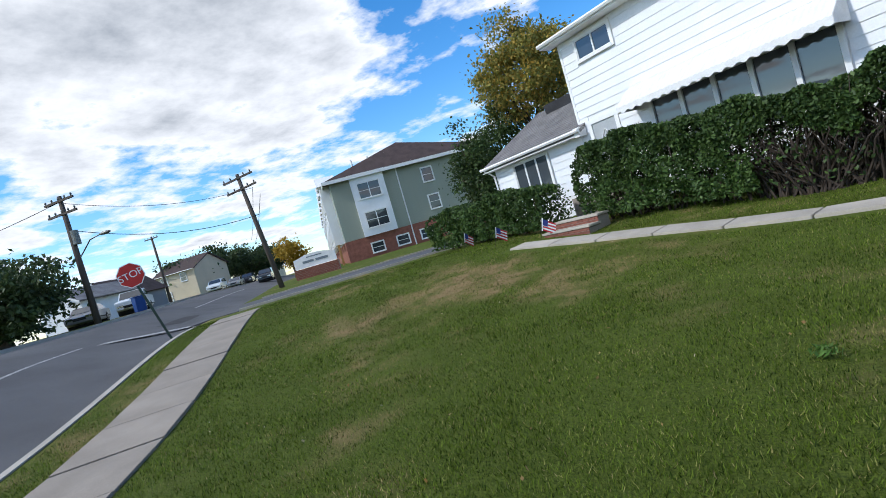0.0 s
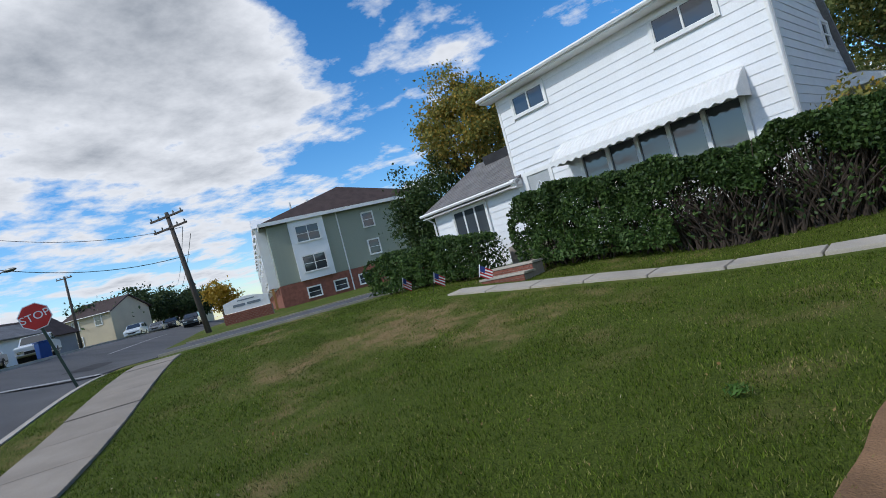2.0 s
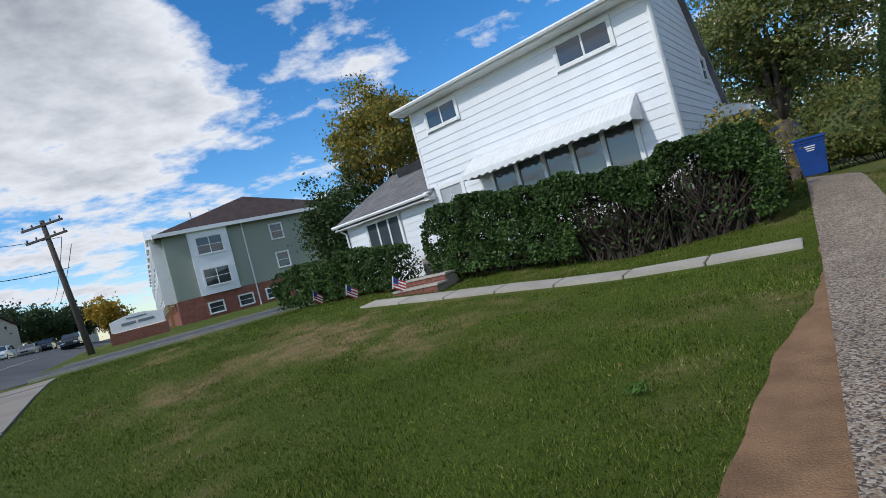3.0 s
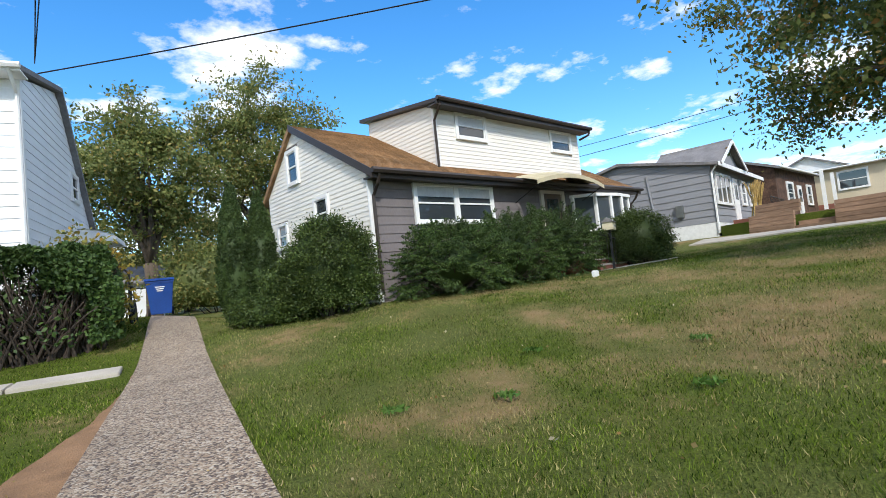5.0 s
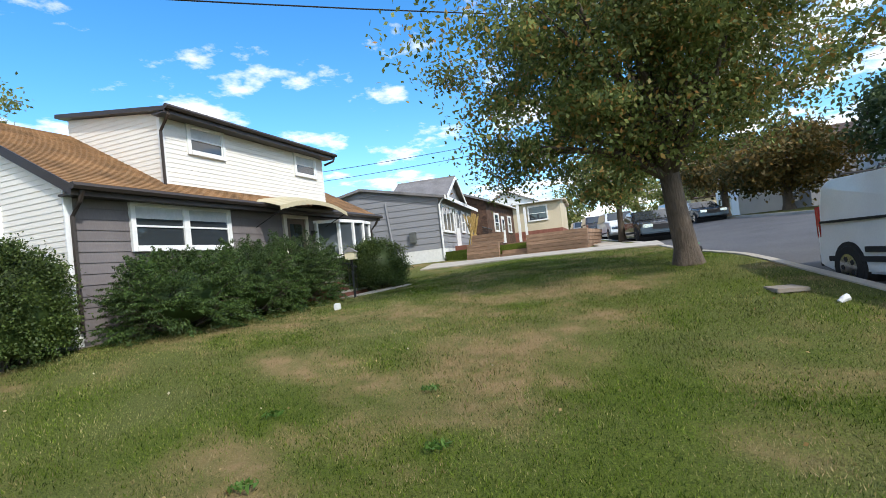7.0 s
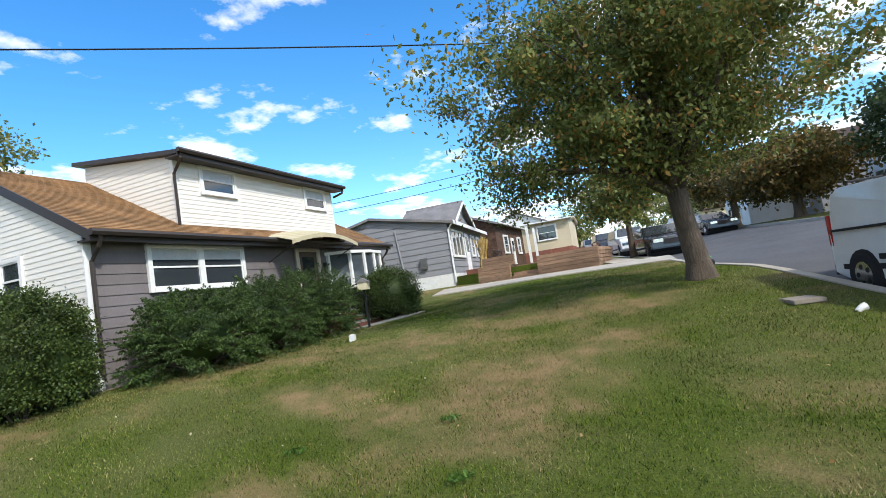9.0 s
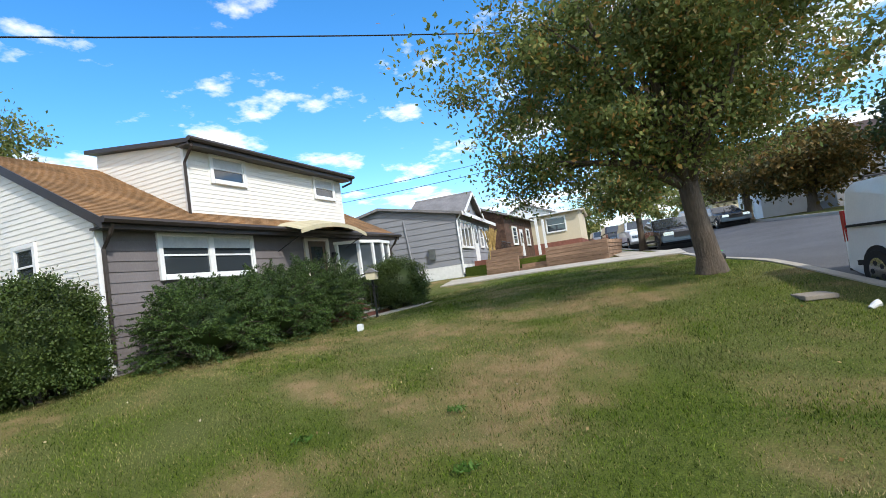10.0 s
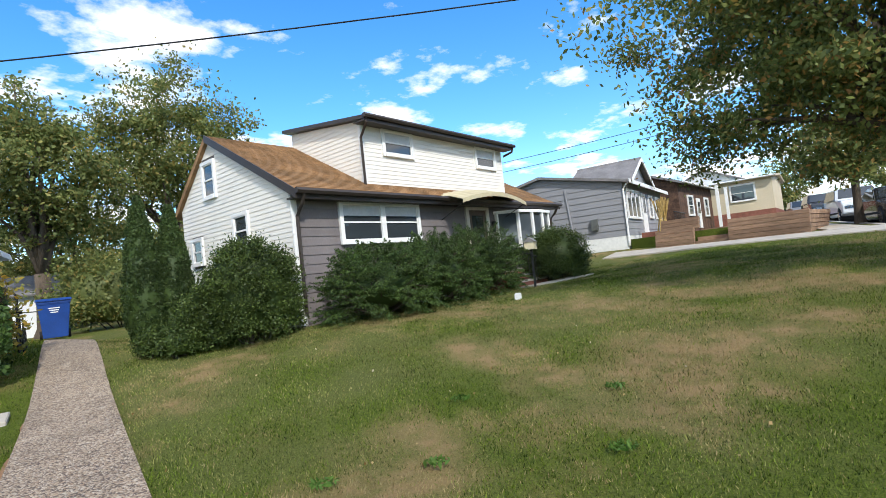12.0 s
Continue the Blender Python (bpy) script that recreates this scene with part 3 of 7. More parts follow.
# ---- houses ----
def board_wall(parent, name, mat, x0, x1, z0, z1, course, y=0.0, holes=(), lean=0.02, axis="x", profile=None, sign=-1):
    """Horizontal siding boards, each with its lower edge proud. holes: (x0, x1, z0, z1). profile(z) gives the two ends of a course on a gable.
    axis x: the wall lies along x at y, facing sign*y; axis y: along y at x = y, facing sign*x."""
    made = {}
    n = max(1, round((z1 - z0) / course))
    c = (z1 - z0) / n
    for i in range(n):
        a, b = z0 + i * c, z0 + (i + 1) * c
        lo, hi = (x0, x1) if profile is None else profile(a + c)
        lo_b, hi_b = (x0, x1) if profile is None else profile(a)
        if hi - lo < 0.05 and hi_b - lo_b < 0.1:
            continue
        cuts = sorted((h for h in holes if h[2] < b - 0.01 and h[3] > a + 0.01), key=lambda h: h[0])
        spans, at = [], lo
        for h in cuts:
            spans.append((at, h[0]))
            at = h[1]
        spans.append((at, hi))
        for k, (p, q) in enumerate(spans):
            if q - p < 0.03:
                continue
            pb, qb = (lo_b if k == 0 else p), (hi_b if k == len(spans) - 1 else q)
            key = (round(p, 3), round(q, 3), round(pb, 3), round(qb, 3))
            if key not in made:
                s = Shape()
                o, i_ = sign * lean, sign * 0.004
                pts = [(pb, o, 0), (qb, o, 0), (qb, -sign * 0.02, 0), (pb, -sign * 0.02, 0), (p, i_, c), (q, i_, c), (q, -sign * 0.02, c), (p, -sign * 0.02, c)]
                s.v = pts if axis == "x" else [(v[1], v[0], v[2]) for v in pts]
                s.f = [(0, 1, 5, 4), (1, 2, 6, 5), (2, 3, 7, 6), (3, 0, 4, 7), (3, 2, 1, 0), (4, 5, 6, 7)]
                made[key] = s.mesh(name, mat)
            ob = part(name, made[key], mat, parent)
            ob.location = (0, y, a) if axis == "x" else (y, 0, a)


def window(parent, x0, x1, z0, z1, y=0.0, axis="x", sign=-1, lights=1, bar=True, trim=WHITE_TRIM, tw=0.09, glass=GLASS, blind=0.0, slide=False, name="window"):
    """A framed window with sashes and panes, lying along x (or y) in a wall at y (or x)."""
    def turn(s):
        s.v = [(a, y + sign * (-b), c) for a, b, c in s.v] if axis == "x" else [(y + sign * (-b), a, c) for a, b, c in s.v]
        return s
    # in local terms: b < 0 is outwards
    # no room is built: its shade is the colour of this box
    w = part(name, turn(Shape().box(x0, x1, 0.03, 0.09, z0, z1)), ROOM_SHADE, parent, "near-black box painted as the unlit room behind the glass")
    f = Shape().box(x0 - tw, x0, -0.05, 0.03, z0 - tw, z1 + tw).box(x1, x1 + tw, -0.05, 0.03, z0 - tw, z1 + tw)
    f.box(x0, x1, -0.05, 0.03, z1, z1 + tw).box(x0, x1, -0.075, 0.03, z0 - tw, z0)
    part("window_frame", turn(f), trim, w)
    lw = (x1 - x0) / lights
    for i in range(lights):
        a, b = x0 + i * lw, x0 + (i + 1) * lw
        s = Shape()
        t = 0.035
        s.box(a, a + t, -0.03, 0.02, z0, z1).box(b - t, b, -0.03, 0.02, z0, z1).box(a + t, b - t, -0.03, 0.02, z0, z0 + t).box(a + t, b - t, -0.03, 0.02, z1 - t, z1)
        if bar and not slide:
            m = (z0 + z1) / 2
            s.box(a + t, b - t, -0.035, 0.02, m - 0.02, m + 0.02)
        if slide:
            m = (a + b) / 2
            s.box(m - 0.025, m + 0.025, -0.035, 0.02, z0 + t, z1 - t)
        part("sash", turn(s), trim, w)
        part("pane", turn(Shape().box(a + t, b - t, -0.006, 0.002, z0 + t, z1 - t)), glass, w)
        if blind:
            part("blind", turn(Shape().box(a + t, b - t, -0.012, -0.008, z1 - t - blind * (z1 - z0), z1 - t)), BLIND, w, "pale slatted blind")
    return w


def gutter(parent, pts, mat, r=0.06, name="gutter"):
    return part(name, Shape().tube(pts, r, 6), mat, parent)


def roof_slab(parent, quad, mat, thick=0.14, name="roof", label=""):
    return part(name, Shape().slab(quad, thick), mat, parent, label)


def shingle_rows(parent, quad, mat, rows, thick=0.02):
    """Overlapping courses on a roof plane: quad = lower left, lower right, upper right, upper left."""
    a, b, c, d = [Vector(p) for p in quad]
    n = (b - a).cross(d - a).normalized()
    s = Shape()
    for i in range(rows):
        t0, t1 = i / rows, (i + 1) / rows
        p0, p1, p2, p3 = a.lerp(d, t0), b.lerp(c, t0), b.lerp(c, t1), a.lerp(d, t1)
        k = len(s.v)
        s.v += [tuple(v) for v in (p0 + n * thick, p1 + n * thick, p2 + n * 0.004, p3 + n * 0.004, p0, p1)]
        s.f += [(k, k + 1, k + 2, k + 3), (k + 4, k + 5, k + 1, k)]
    return part("shingles", s, mat, parent)


def scalloped_awning(parent, x0, x1, z_top, z_bot, out, mat, drop=0.16, pitch=0.14):
    """A ribbed metal awning with a wavy valance and side cheeks."""
    s = Shape()
    n = round((x1 - x0) / pitch) * 4
    for i in range(n + 1):
        x = x0 + (x1 - x0) * i / n
        r = 0.018 if (i % 4) < 2 else 0.0
        wave = 0.03 * math.sin(2 * math.pi * i / 8)
        s.v += [(x, 0.0, z_top + r), (x, -out * 0.45, z_top * 0.45 + z_bot * 0.55 + 0.10 + r), (x, -out, z_bot + r), (x, -out, z_bot - drop + wave)]
    s.f = [(i * 4 + k, i * 4 + 4 + k, i * 4 + 5 + k, i * 4 + 1 + k) for i in range(n) for k in range(3)]
    part("canopy", s, mat, parent)
    for x in (x0, x1):
        part("side_cheek", Shape().prism([(0, z_top), (-out * 0.45, z_top * 0.45 + z_bot * 0.55 + 0.10), (-out, z_bot), (-out, z_bot - drop), (0, z_bot - 0.12)], "x", x - 0.01, x + 0.01), mat, parent)


def white_house():
    h = thing("white_house", pose(-6.45, 17.1, 0.12, 0, 0, -19.7), "two-storey white sided house behind a tall hedge", "house")
    W, D, base, top = 8.37, 6.6, 0.3, 6.35
    gable = [(0, base), (0, top), (3.0, 7.15), (3.6, 6.95), (D, 3.3), (D, base)]
    part("wall", Shape().prism([(y, z) for y, z in gable], "x", 0.0, W), WHITE_SIDING, h)
    holes = [(0.5, 1.42, 1.3, 3.42), (0.7, 2.0, 5.47, 6.1), (5.75, 7.3, 5.45, 6.1), (2.7, 7.35, 1.75, 3.35)]
    board_wall(h, "siding_board", WHITE_SIDING, 0.05, W - 0.1, base, top, 0.262, y=-0.01, holes=[(a - 0.09, b + 0.09, c - 0.09, d + 0.09) for a, b, c, d in holes], lean=0.022)

    def side(z):
        back = D if z < 3.3 else 3.6 + (D - 3.6) * (6.95 - z) / (6.95 - 3.3)
        front = 0.05 if z < top else (z - top) / 0.8 * 3.0
        return (front, max(front, back - 0.05))
    board_wall(h, "siding_board", WHITE_SIDING, 0, D, base, 7.0, 0.225, y=W + 0.01, lean=0.02, axis="y", profile=side, sign=1, holes=[(4.0, 4.7, 4.4, 5.1)])
    part("corner_board", Shape().box(W - 0.1, W + 0.035, -0.035, 0.09, base, top), WHITE_TRIM, h)
    part("corner_board", Shape().box(-0.035, 0.06, -0.035, 0.09, 3.3, top), WHITE_TRIM, h)
    roof_slab(h, [(-0.35, -0.5, top + 0.1), (W + 0.18, -0.5, top + 0.1), (W + 0.18, 3.0, 7.3), (-0.35, 3.0, 7.3)], GREY_ROOF, 0.12, label="grey shingle roof over a white soffit")
    roof_slab(h, [(-0.35, 3.0, 7.3), (W + 0.18, 3.0, 7.3), (W + 0.18, D + 0.15, 3.3), (-0.35, D + 0.15, 3.3)], GREY_ROOF, 0.12)
    part("soffit", Shape().box(-0.35, W + 0.18, -0.5, 0.0, top - 0.06, top - 0.02), WHITE_TRIM, h)
    part("fascia", Shape().box(-0.35, W + 0.18, -0.53, -0.5, top - 0.06, top + 0.1), WHITE_TRIM, h)
    gutter(h, [(-0.37, -0.58, top + 0.05), (W + 0.2, -0.58, top + 0.05)], WHITE_TRIM, 0.065)
    part("downspout", Shape().tube([(W - 0.02, -0.56, top), (W - 0.02, -0.25, top - 0.25), (W - 0.02, -0.07, top - 0.4), (W - 0.02, -0.07, base)], 0.04, 6), WHITE_TRIM, h)
    window(h, 0.7, 2.0, 5.47, 6.1, -0.03, slide=True)
    window(h, 5.75, 7.3, 5.45, 6.1, -0.03, slide=True)
    window(h, 4.0, 4.7, 4.4, 5.1, W + 0.03, axis="y", sign=1, bar=True)
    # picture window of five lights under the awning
    # the backing box is coloured near black for the unlit room
    w = part("window", Shape().box(2.7, 7.35, 0.0, 0.04, 1.75, 3.35), ROOM_SHADE, h, "row of tall panes that reflect the sky")
    for i in range(6):
        x = 2.7 + 4.65 * i / 5
        part("mullion", Shape().box(x - 0.06, x + 0.06, -0.1, 0.0, 1.7, 3.4), WHITE_TRIM, w)
        if i < 5:
            part("pane", Shape().box(x + 0.06, x + 0.87, -0.03, -0.02, 1.75, 3.35), SKYGLASS, w)
    part("window_sill", Shape().box(2.6, 7.45, -0.14, 0.0, 1.62, 1.72), WHITE_TRIM, w)
    part("window_head", Shape().box(2.6, 7.45, -0.1, 0.0, 3.35, 3.45), WHITE_TRIM, w)
    aw = part("awning", Shape().tube([(2.2, -0.02, 4.02), (7.55, -0.02, 4.02)], 0.03, 6), AWNING_WHITE, h, "white ribbed metal awning with a scalloped edge")
    scalloped_awning(aw, 2.2, 7.55, 4.02, 3.42, 0.95, AWNING_WHITE)
    d = part("door", Shape().box(0.5, 1.42, -0.02, 0.02, 1.3, 3.42), material("storm_door", (0.42, 0.44, 0.45), 0.4, var=0.06, scale=3, fine=30), h, "grey storm door with a diamond light")
    part("door_frame", Shape().box(0.36, 0.5, -0.06, 0.02, 1.25, 3.56).box(1.42, 1.56, -0.06, 0.02, 1.25, 3.56).box(0.5, 1.42, -0.06, 0.02, 3.42, 3.56), WHITE_TRIM, d)
    s = Shape()
    for k in range(4):
        a0, a1 = math.pi / 2 * k, math.pi / 2 * (k + 1)
        s.tube([(0.96 + 0.22 * math.cos(a0), -0.035, 2.85 + 0.3 * math.sin(a0)), (0.96 + 0.22 * math.cos(a1), -0.035, 2.85 + 0.3 * math.sin(a1))], 0.015, 5)
    part("diamond_moulding", s, WHITE_TRIM, d)
    part("stoop", Shape().box(0.0, 2.0, -1.3, -0.05, 0.3, 1.25), MORTAR, h)
    sd = part("awning", Shape().tube([(W + 0.03, 4.2, 3.5), (W + 0.03, 5.9, 3.5)], 0.03, 6), AWNING_WHITE, h, "white ribbed canopy over the side door")
    s = Shape()
    for i in range(29):
        yy, r = 4.2 + 1.7 * i / 28, 0.015 if i % 4 < 2 else 0.0
        s.v += [(W + 0.02, yy, 3.52 + r), (W + 0.6, yy, 3.44 + r), (W + 1.0, yy, 3.26 + r), (W + 1.05, yy, 3.08 + r)]
    s.f = [(i * 4 + k, i * 4 + 4 + k, i * 4 + 5 + k, i * 4 + 1 + k) for i in range(28) for k in range(3)]
    part("canopy", s, AWNING_WHITE, sd)
    for yy in (4.2, 5.9):
        part("side_cheek", Shape().prism([(W + 0.02, 3.5), (W + 0.6, 3.43), (W + 1.0, 3.25), (W + 1.04, 3.1), (W + 0.02, 3.1)], "y", yy - 0.01, yy + 0.01), AWNING_WHITE, sd)
    # the low wing
    X = -4.85
    part("wing_wall", Shape().prism([(0.02, base), (0.02, 3.4), (3.6, 5.3), (D - 0.5, 3.6), (D - 0.5, base)], "x", X, -0.004), WHITE_SIDING, h)
    board_wall(h, "siding_board", WHITE_SIDING, X + 0.05, -0.02, base, 3.4, 0.262, y=0.01, lean=0.022, holes=[(-3.75, -1.65, 1.5, 3.25)])
    roof_slab(h, [(X - 0.25, -0.42, 3.38), (0.25, -0.42, 3.38), (0.25, 3.6, 5.35), (X - 0.25, 3.6, 5.35)], GREY_ROOF, 0.12, label="grey shingle roof of the low wing")
    shingle_rows(h, [(X - 0.25, -0.42, 3.39), (0.0, -0.42, 3.39), (0.0, 3.6, 5.36), (X - 0.25, 3.6, 5.36)], GREY_ROOF, 22)
    roof_slab(h, [(X + 1.0, 2.7, 5.35), (0.0, 2.7, 5.35), (0.0, 4.4, 5.75), (X + 1.0, 4.4, 5.75)], DARK_ROOF, 0.5, label="dark roof of a raised part")
    part("wing_soffit", Shape().box(X - 0.25, 0.25, -0.42, 0.0, 3.2, 3.24), WHITE_TRIM, h)
    part("eave_return", Shape().box(0.02, 0.25, -0.42, -0.06, 3.16, 3.46), WHITE_TRIM, h)
    gutter(h, [(X - 0.3, -0.47, 3.36), (0.25, -0.47, 3.36)], WHITE_TRIM, 0.065)
    part("downspout", Shape().tube([(X - 0.1, -0.45, 3.3), (X + 0.02, -0.1, 3.0), (X + 0.02, -0.06, base)], 0.04, 6), WHITE_TRIM, h)
    window(h, -3.62, -1.78, 1.62, 3.1, -0.02, lights=3, bar=False, glass=SKYGLASS)
    return h


def grey_house():
    h = thing("grey_house", pose(7.08, 9.45, 0, 0, 0, -2.3), "grey and cream sided house with a tan shingle roof", "house")
    L, D, base, eave, ridge_y, ridge = 11.8, 5.4, 0.3, 3.66, 3.45, 5.72
    part("wall", Shape().prism([(0, base), (0, eave), (ridge_y, ridge - 0.12), (D, 4.1), (D, base)], "x", 0, L), GREY_SIDING, h)
    lower = [(1.35, 4.0, 2.48, 3.38), (6.3, 7.5, 1.3, 3.35), (7.85, 11.2, 2.05, 3.3)]
    board_wall(h, "shingle_board", GREY_SIDING, 0.12, L, base, eave, 0.215, y=-0.01, holes=[(a - 0.1, b + 0.1, c - 0.1, d + 0.1) for a, b, c, d in lower], lean=0.022)

    def side(z):
        a = 0.0 if z < eave else (z - eave) / (ridge - eave) * ridge_y
        b = D if z < 4.1 else ridge_y + (D - ridge_y) * (ridge - z) / (ridge - 4.1)
        return (a + 0.03, max(a + 0.03, b - 0.03))
    side_holes = [(3.3, 3.85, 4.15, 5.0), (1.85, 2.45, 2.65, 3.4), (4.3, 4.8, 2.45, 3.05)]
    board_wall(h, "siding_board", CREAM_SIDING, 0, D, base, ridge - 0.1, 0.112, y=-0.008, lean=0.015, axis="y", profile=side, sign=-1,
               holes=[(a - 0.09, b + 0.09, c - 0.09, d + 0.09) for a, b, c, d in side_holes])
    for a, b, c, d in side_holes:
        window(h, a, b, c, d, -0.02, axis="y", sign=-1, bar=True)
    part("corner_board", Shape().box(-0.035, 0.12, -0.035, 0.0, base + 0.35, eave), WHITE_TRIM, h)
    part("foundation", Shape().box(-0.03, L + 0.03, -0.03, D, 0.1, base + 0.35), MORTAR, h)
    # main roof and shed dormer
    q = [(-0.12, -0.38, eave - 0.08), (L + 0.12, -0.38, eave - 0.08), (L + 0.12, ridge_y, ridge), (-0.12, ridge_y, ridge)]
    roof_slab(h, q, TAN_ROOF, 0.13, label="tan asphalt shingle roof")
    shingle_rows(h, [(-0.12, -0.38, eave - 0.075), (L + 0.12, -0.38, eave - 0.075), (L + 0.12, ridge_y, ridge + 0.005), (-0.12, ridge_y, ridge + 0.005)], TAN_ROOF, 42)
    roof_slab(h, [(L + 0.12, D + 0.3, 3.9), (-0.12, D + 0.3, 3.9), (-0.12, ridge_y, ridge), (L + 0.12, ridge_y, ridge)], TAN_ROOF, 0.13)
    part("rake_board", Shape().slab([(-0.14, -0.4, eave - 0.26), (-0.14, -0.4, eave - 0.06), (-0.14, ridge_y, ridge + 0.03), (-0.14, ridge_y, ridge - 0.17)], 0.03), BROWN_TRIM, h)
    part("soffit", Shape().box(-0.1, L + 0.1, -0.38, 0.0, eave - 0.24, eave - 0.2), BROWN_TRIM, h)
    part("fascia", Shape().box(-0.14, L + 0.14, -0.41, -0.38, eave - 0.26, eave - 0.05), BROWN_TRIM, h)
    gutter(h, [(-0.16, -0.47, eave - 0.1), (L + 0.16, -0.47, eave - 0.1)], BROWN_TRIM, 0.07)
    part("downspout", Shape().tube([(0.05, -0.45, eave - 0.15), (0.05, -0.35, eave - 0.35), (0.08, -0.08, eave - 0.6), (0.08, -0.08, 0.9)], 0.045, 6), BROWN_TRIM, h)
    part("downspout", Shape().tube([(L - 0.1, -0.45, eave - 0.15), (L - 0.1, -0.3, eave - 0.4), (L - 0.1, -0.08, eave - 0.6), (L - 0.1, -0.08, 0.9)], 0.045, 6), BROWN_TRIM, h)
    x0, x1, y0, zt = 2.6, 9.35, 0.4, 5.7
    dz = 0.42
    part("dormer_wall", Shape().prism([(y0, 3.6), (y0, zt), (ridge_y, zt + dz), (ridge_y, 3.6)], "x", x0, x1), CREAM_SIDING, h)
    up = [(3.42, 4.5, 4.93, 5.55), (7.75, 8.8, 4.93, 5.55)]
    board_wall(h, "siding_board", CREAM_SIDING, x0 + 0.06, x1, 3.75, zt, 0.112, y=y0 - 0.008, holes=[(a - 0.09, b + 0.09, c - 0.09, d + 0.09) for a, b, c, d in up], lean=0.015)

    def cheek(z):
        lo = y0 + 0.0 if z < zt else y0 + (z - zt) / dz * (ridge_y - y0)
        hi = min(ridge_y, (z - eave + 0.08) / (ridge - eave + 0.08) * (ridge_y + 0.38) - 0.3)
        return (lo + 0.02, max(lo + 0.02, hi))
    board_wall(h, "siding_board", CREAM_SIDING, y0, ridge_y, 3.85, zt + dz, 0.112, y=x0 - 0.008, lean=0.015, axis="y", profile=cheek, sign=-1)
    for a, b, c, d in up:
        window(h, a, b, c, d, y0 - 0.02, blind=0.42)
    part("corner_board", Shape().box(x0 - 0.03, x0 + 0.08, y0 - 0.035, y0 + 0.06, 3.7, zt), WHITE_TRIM, h)
    roof_slab(h, [(x0 - 0.2, y0 - 0.4, zt + 0.05), (x1 + 0.2, y0 - 0.4, zt + 0.05), (x1 + 0.2, ridge_y + 0.2, zt + dz + 0.15), (x0 - 0.2, ridge_y + 0.2, zt + dz + 0.15)], BROWN_TRIM, 0.1, label="low dormer roof with dark brown edges")
    part("dormer_soffit", Shape().box(x0 - 0.2, x1 + 0.2, y0 - 0.4, y0, zt - 0.1, zt - 0.07), BROWN_TRIM, h)
    part("dormer_fascia", Shape().box(x0 - 0.22, x1 + 0.22, y0 - 0.43, y0 - 0.4, zt - 0.12, zt + 0.07), BROWN_TRIM, h)
    gutter(h, [(x0 - 0.24, y0 - 0.48, zt + 0.02), (x1 + 0.24, y0 - 0.48, zt + 0.02)], BROWN_TRIM, 0.06)
    part("downspout", Shape().tube([(x0 - 0.15, y0 - 0.46, zt), (x0 - 0.15, y0 - 0.46, zt - 0.15), (x0 - 0.05, y0 - 0.07, zt - 0.45), (x0 - 0.05, y0 - 0.07, 3.95), (x0 + 0.12, y0 - 0.3, 3.72)], 0.04, 6), BROWN_TRIM, h)
    part("downspout", Shape().tube([(x1 + 0.15, y0 - 0.46, zt), (x1 + 0.15, y0 - 0.4, zt - 0.18), (x1, y0 - 0.1, zt - 0.3)], 0.04, 6), BROWN_TRIM, h)
    # pair of sash windows
    window(h, 1.35, 4.0, 2.48, 3.38, -0.03, lights=2, blind=0.28)
    part("mullion", Shape().box(2.595, 2.755, -0.085, -0.02, 2.48, 3.38), WHITE_TRIM, h)
    # entrance
    d = part("door", Shape().box(6.4, 7.35, -0.02, 0.02, 1.3, 3.32), material("brown_door", (0.10, 0.065, 0.04), 0.5, var=0.1, scale=3, fine=30), h, "brown wooden door behind a white storm door")
    part("door_frame", Shape().box(6.25, 6.4, -0.07, 0.0, 1.25, 3.42).box(7.35, 7.5, -0.07, 0.0, 1.25, 3.42).box(6.4, 7.35, -0.07, 0.0, 3.32, 3.42), material("beige_trim", (0.58, 0.52, 0.44), 0.5, var=0.05, scale=4, fine=40), d)
    part("door_light", Shape().box(6.58, 7.17, -0.03, -0.022, 1.75, 3.15), GLASS, d)
    part("wall_lamp", Shape().tube([(7.66, -0.1, 2.6), (7.66, -0.1, 2.95)], [0.05, 0.08], 6), IRON, h, "black wall lantern")
    a = part("awning", Shape().tube([(4.9, -0.02, 3.72), (8.35, -0.02, 3.72)], 0.03, 6), AWNING_TAN, h, "tan and cream metal door canopy")
    s, n = Shape(), 26
    for i in range(n + 1):
        x = 4.9 + 3.45 * i / n
        bow = 0.24 * (1 - ((x - 6.625) / 1.725) ** 2)
        for yy, zz in ((0.0, 3.7), (-0.55, 3.62), (-1.02, 3.46), (-1.02, 3.34)):
            s.v.append((x, yy - (0.3 if yy < -0.9 else 0.15 if yy < 0 else 0) * bow, zz + bow + (0.012 if i % 2 else 0)))
    s.f = [(i * 4 + k, i * 4 + 4 + k, i * 4 + 5 + k, i * 4 + 1 + k) for i in range(n) for k in range(3)]
    part("canopy", s, AWNING_TAN, a)
    for x in (5.05, 8.2):
        part("bracket", Shape().tube([(x, -1.0, 3.4), (x, -0.05, 3.0)], 0.015, 5), IRON, a)
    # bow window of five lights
    # near-black core behind the panes paints the room's shade
    w = part("bow_window", Shape().prism([(7.95, 0.02), (11.15, 0.02), (10.60, -0.5), (9.55, -0.66), (8.50, -0.5)], "z", 2.1, 3.22), ROOM_SHADE, h, "bow window with white mullions reflecting sky")
    pts = [(7.95, -0.02), (8.50, -0.52), (9.20, -0.66), (9.90, -0.66), (10.60, -0.52), (11.15, -0.02)]
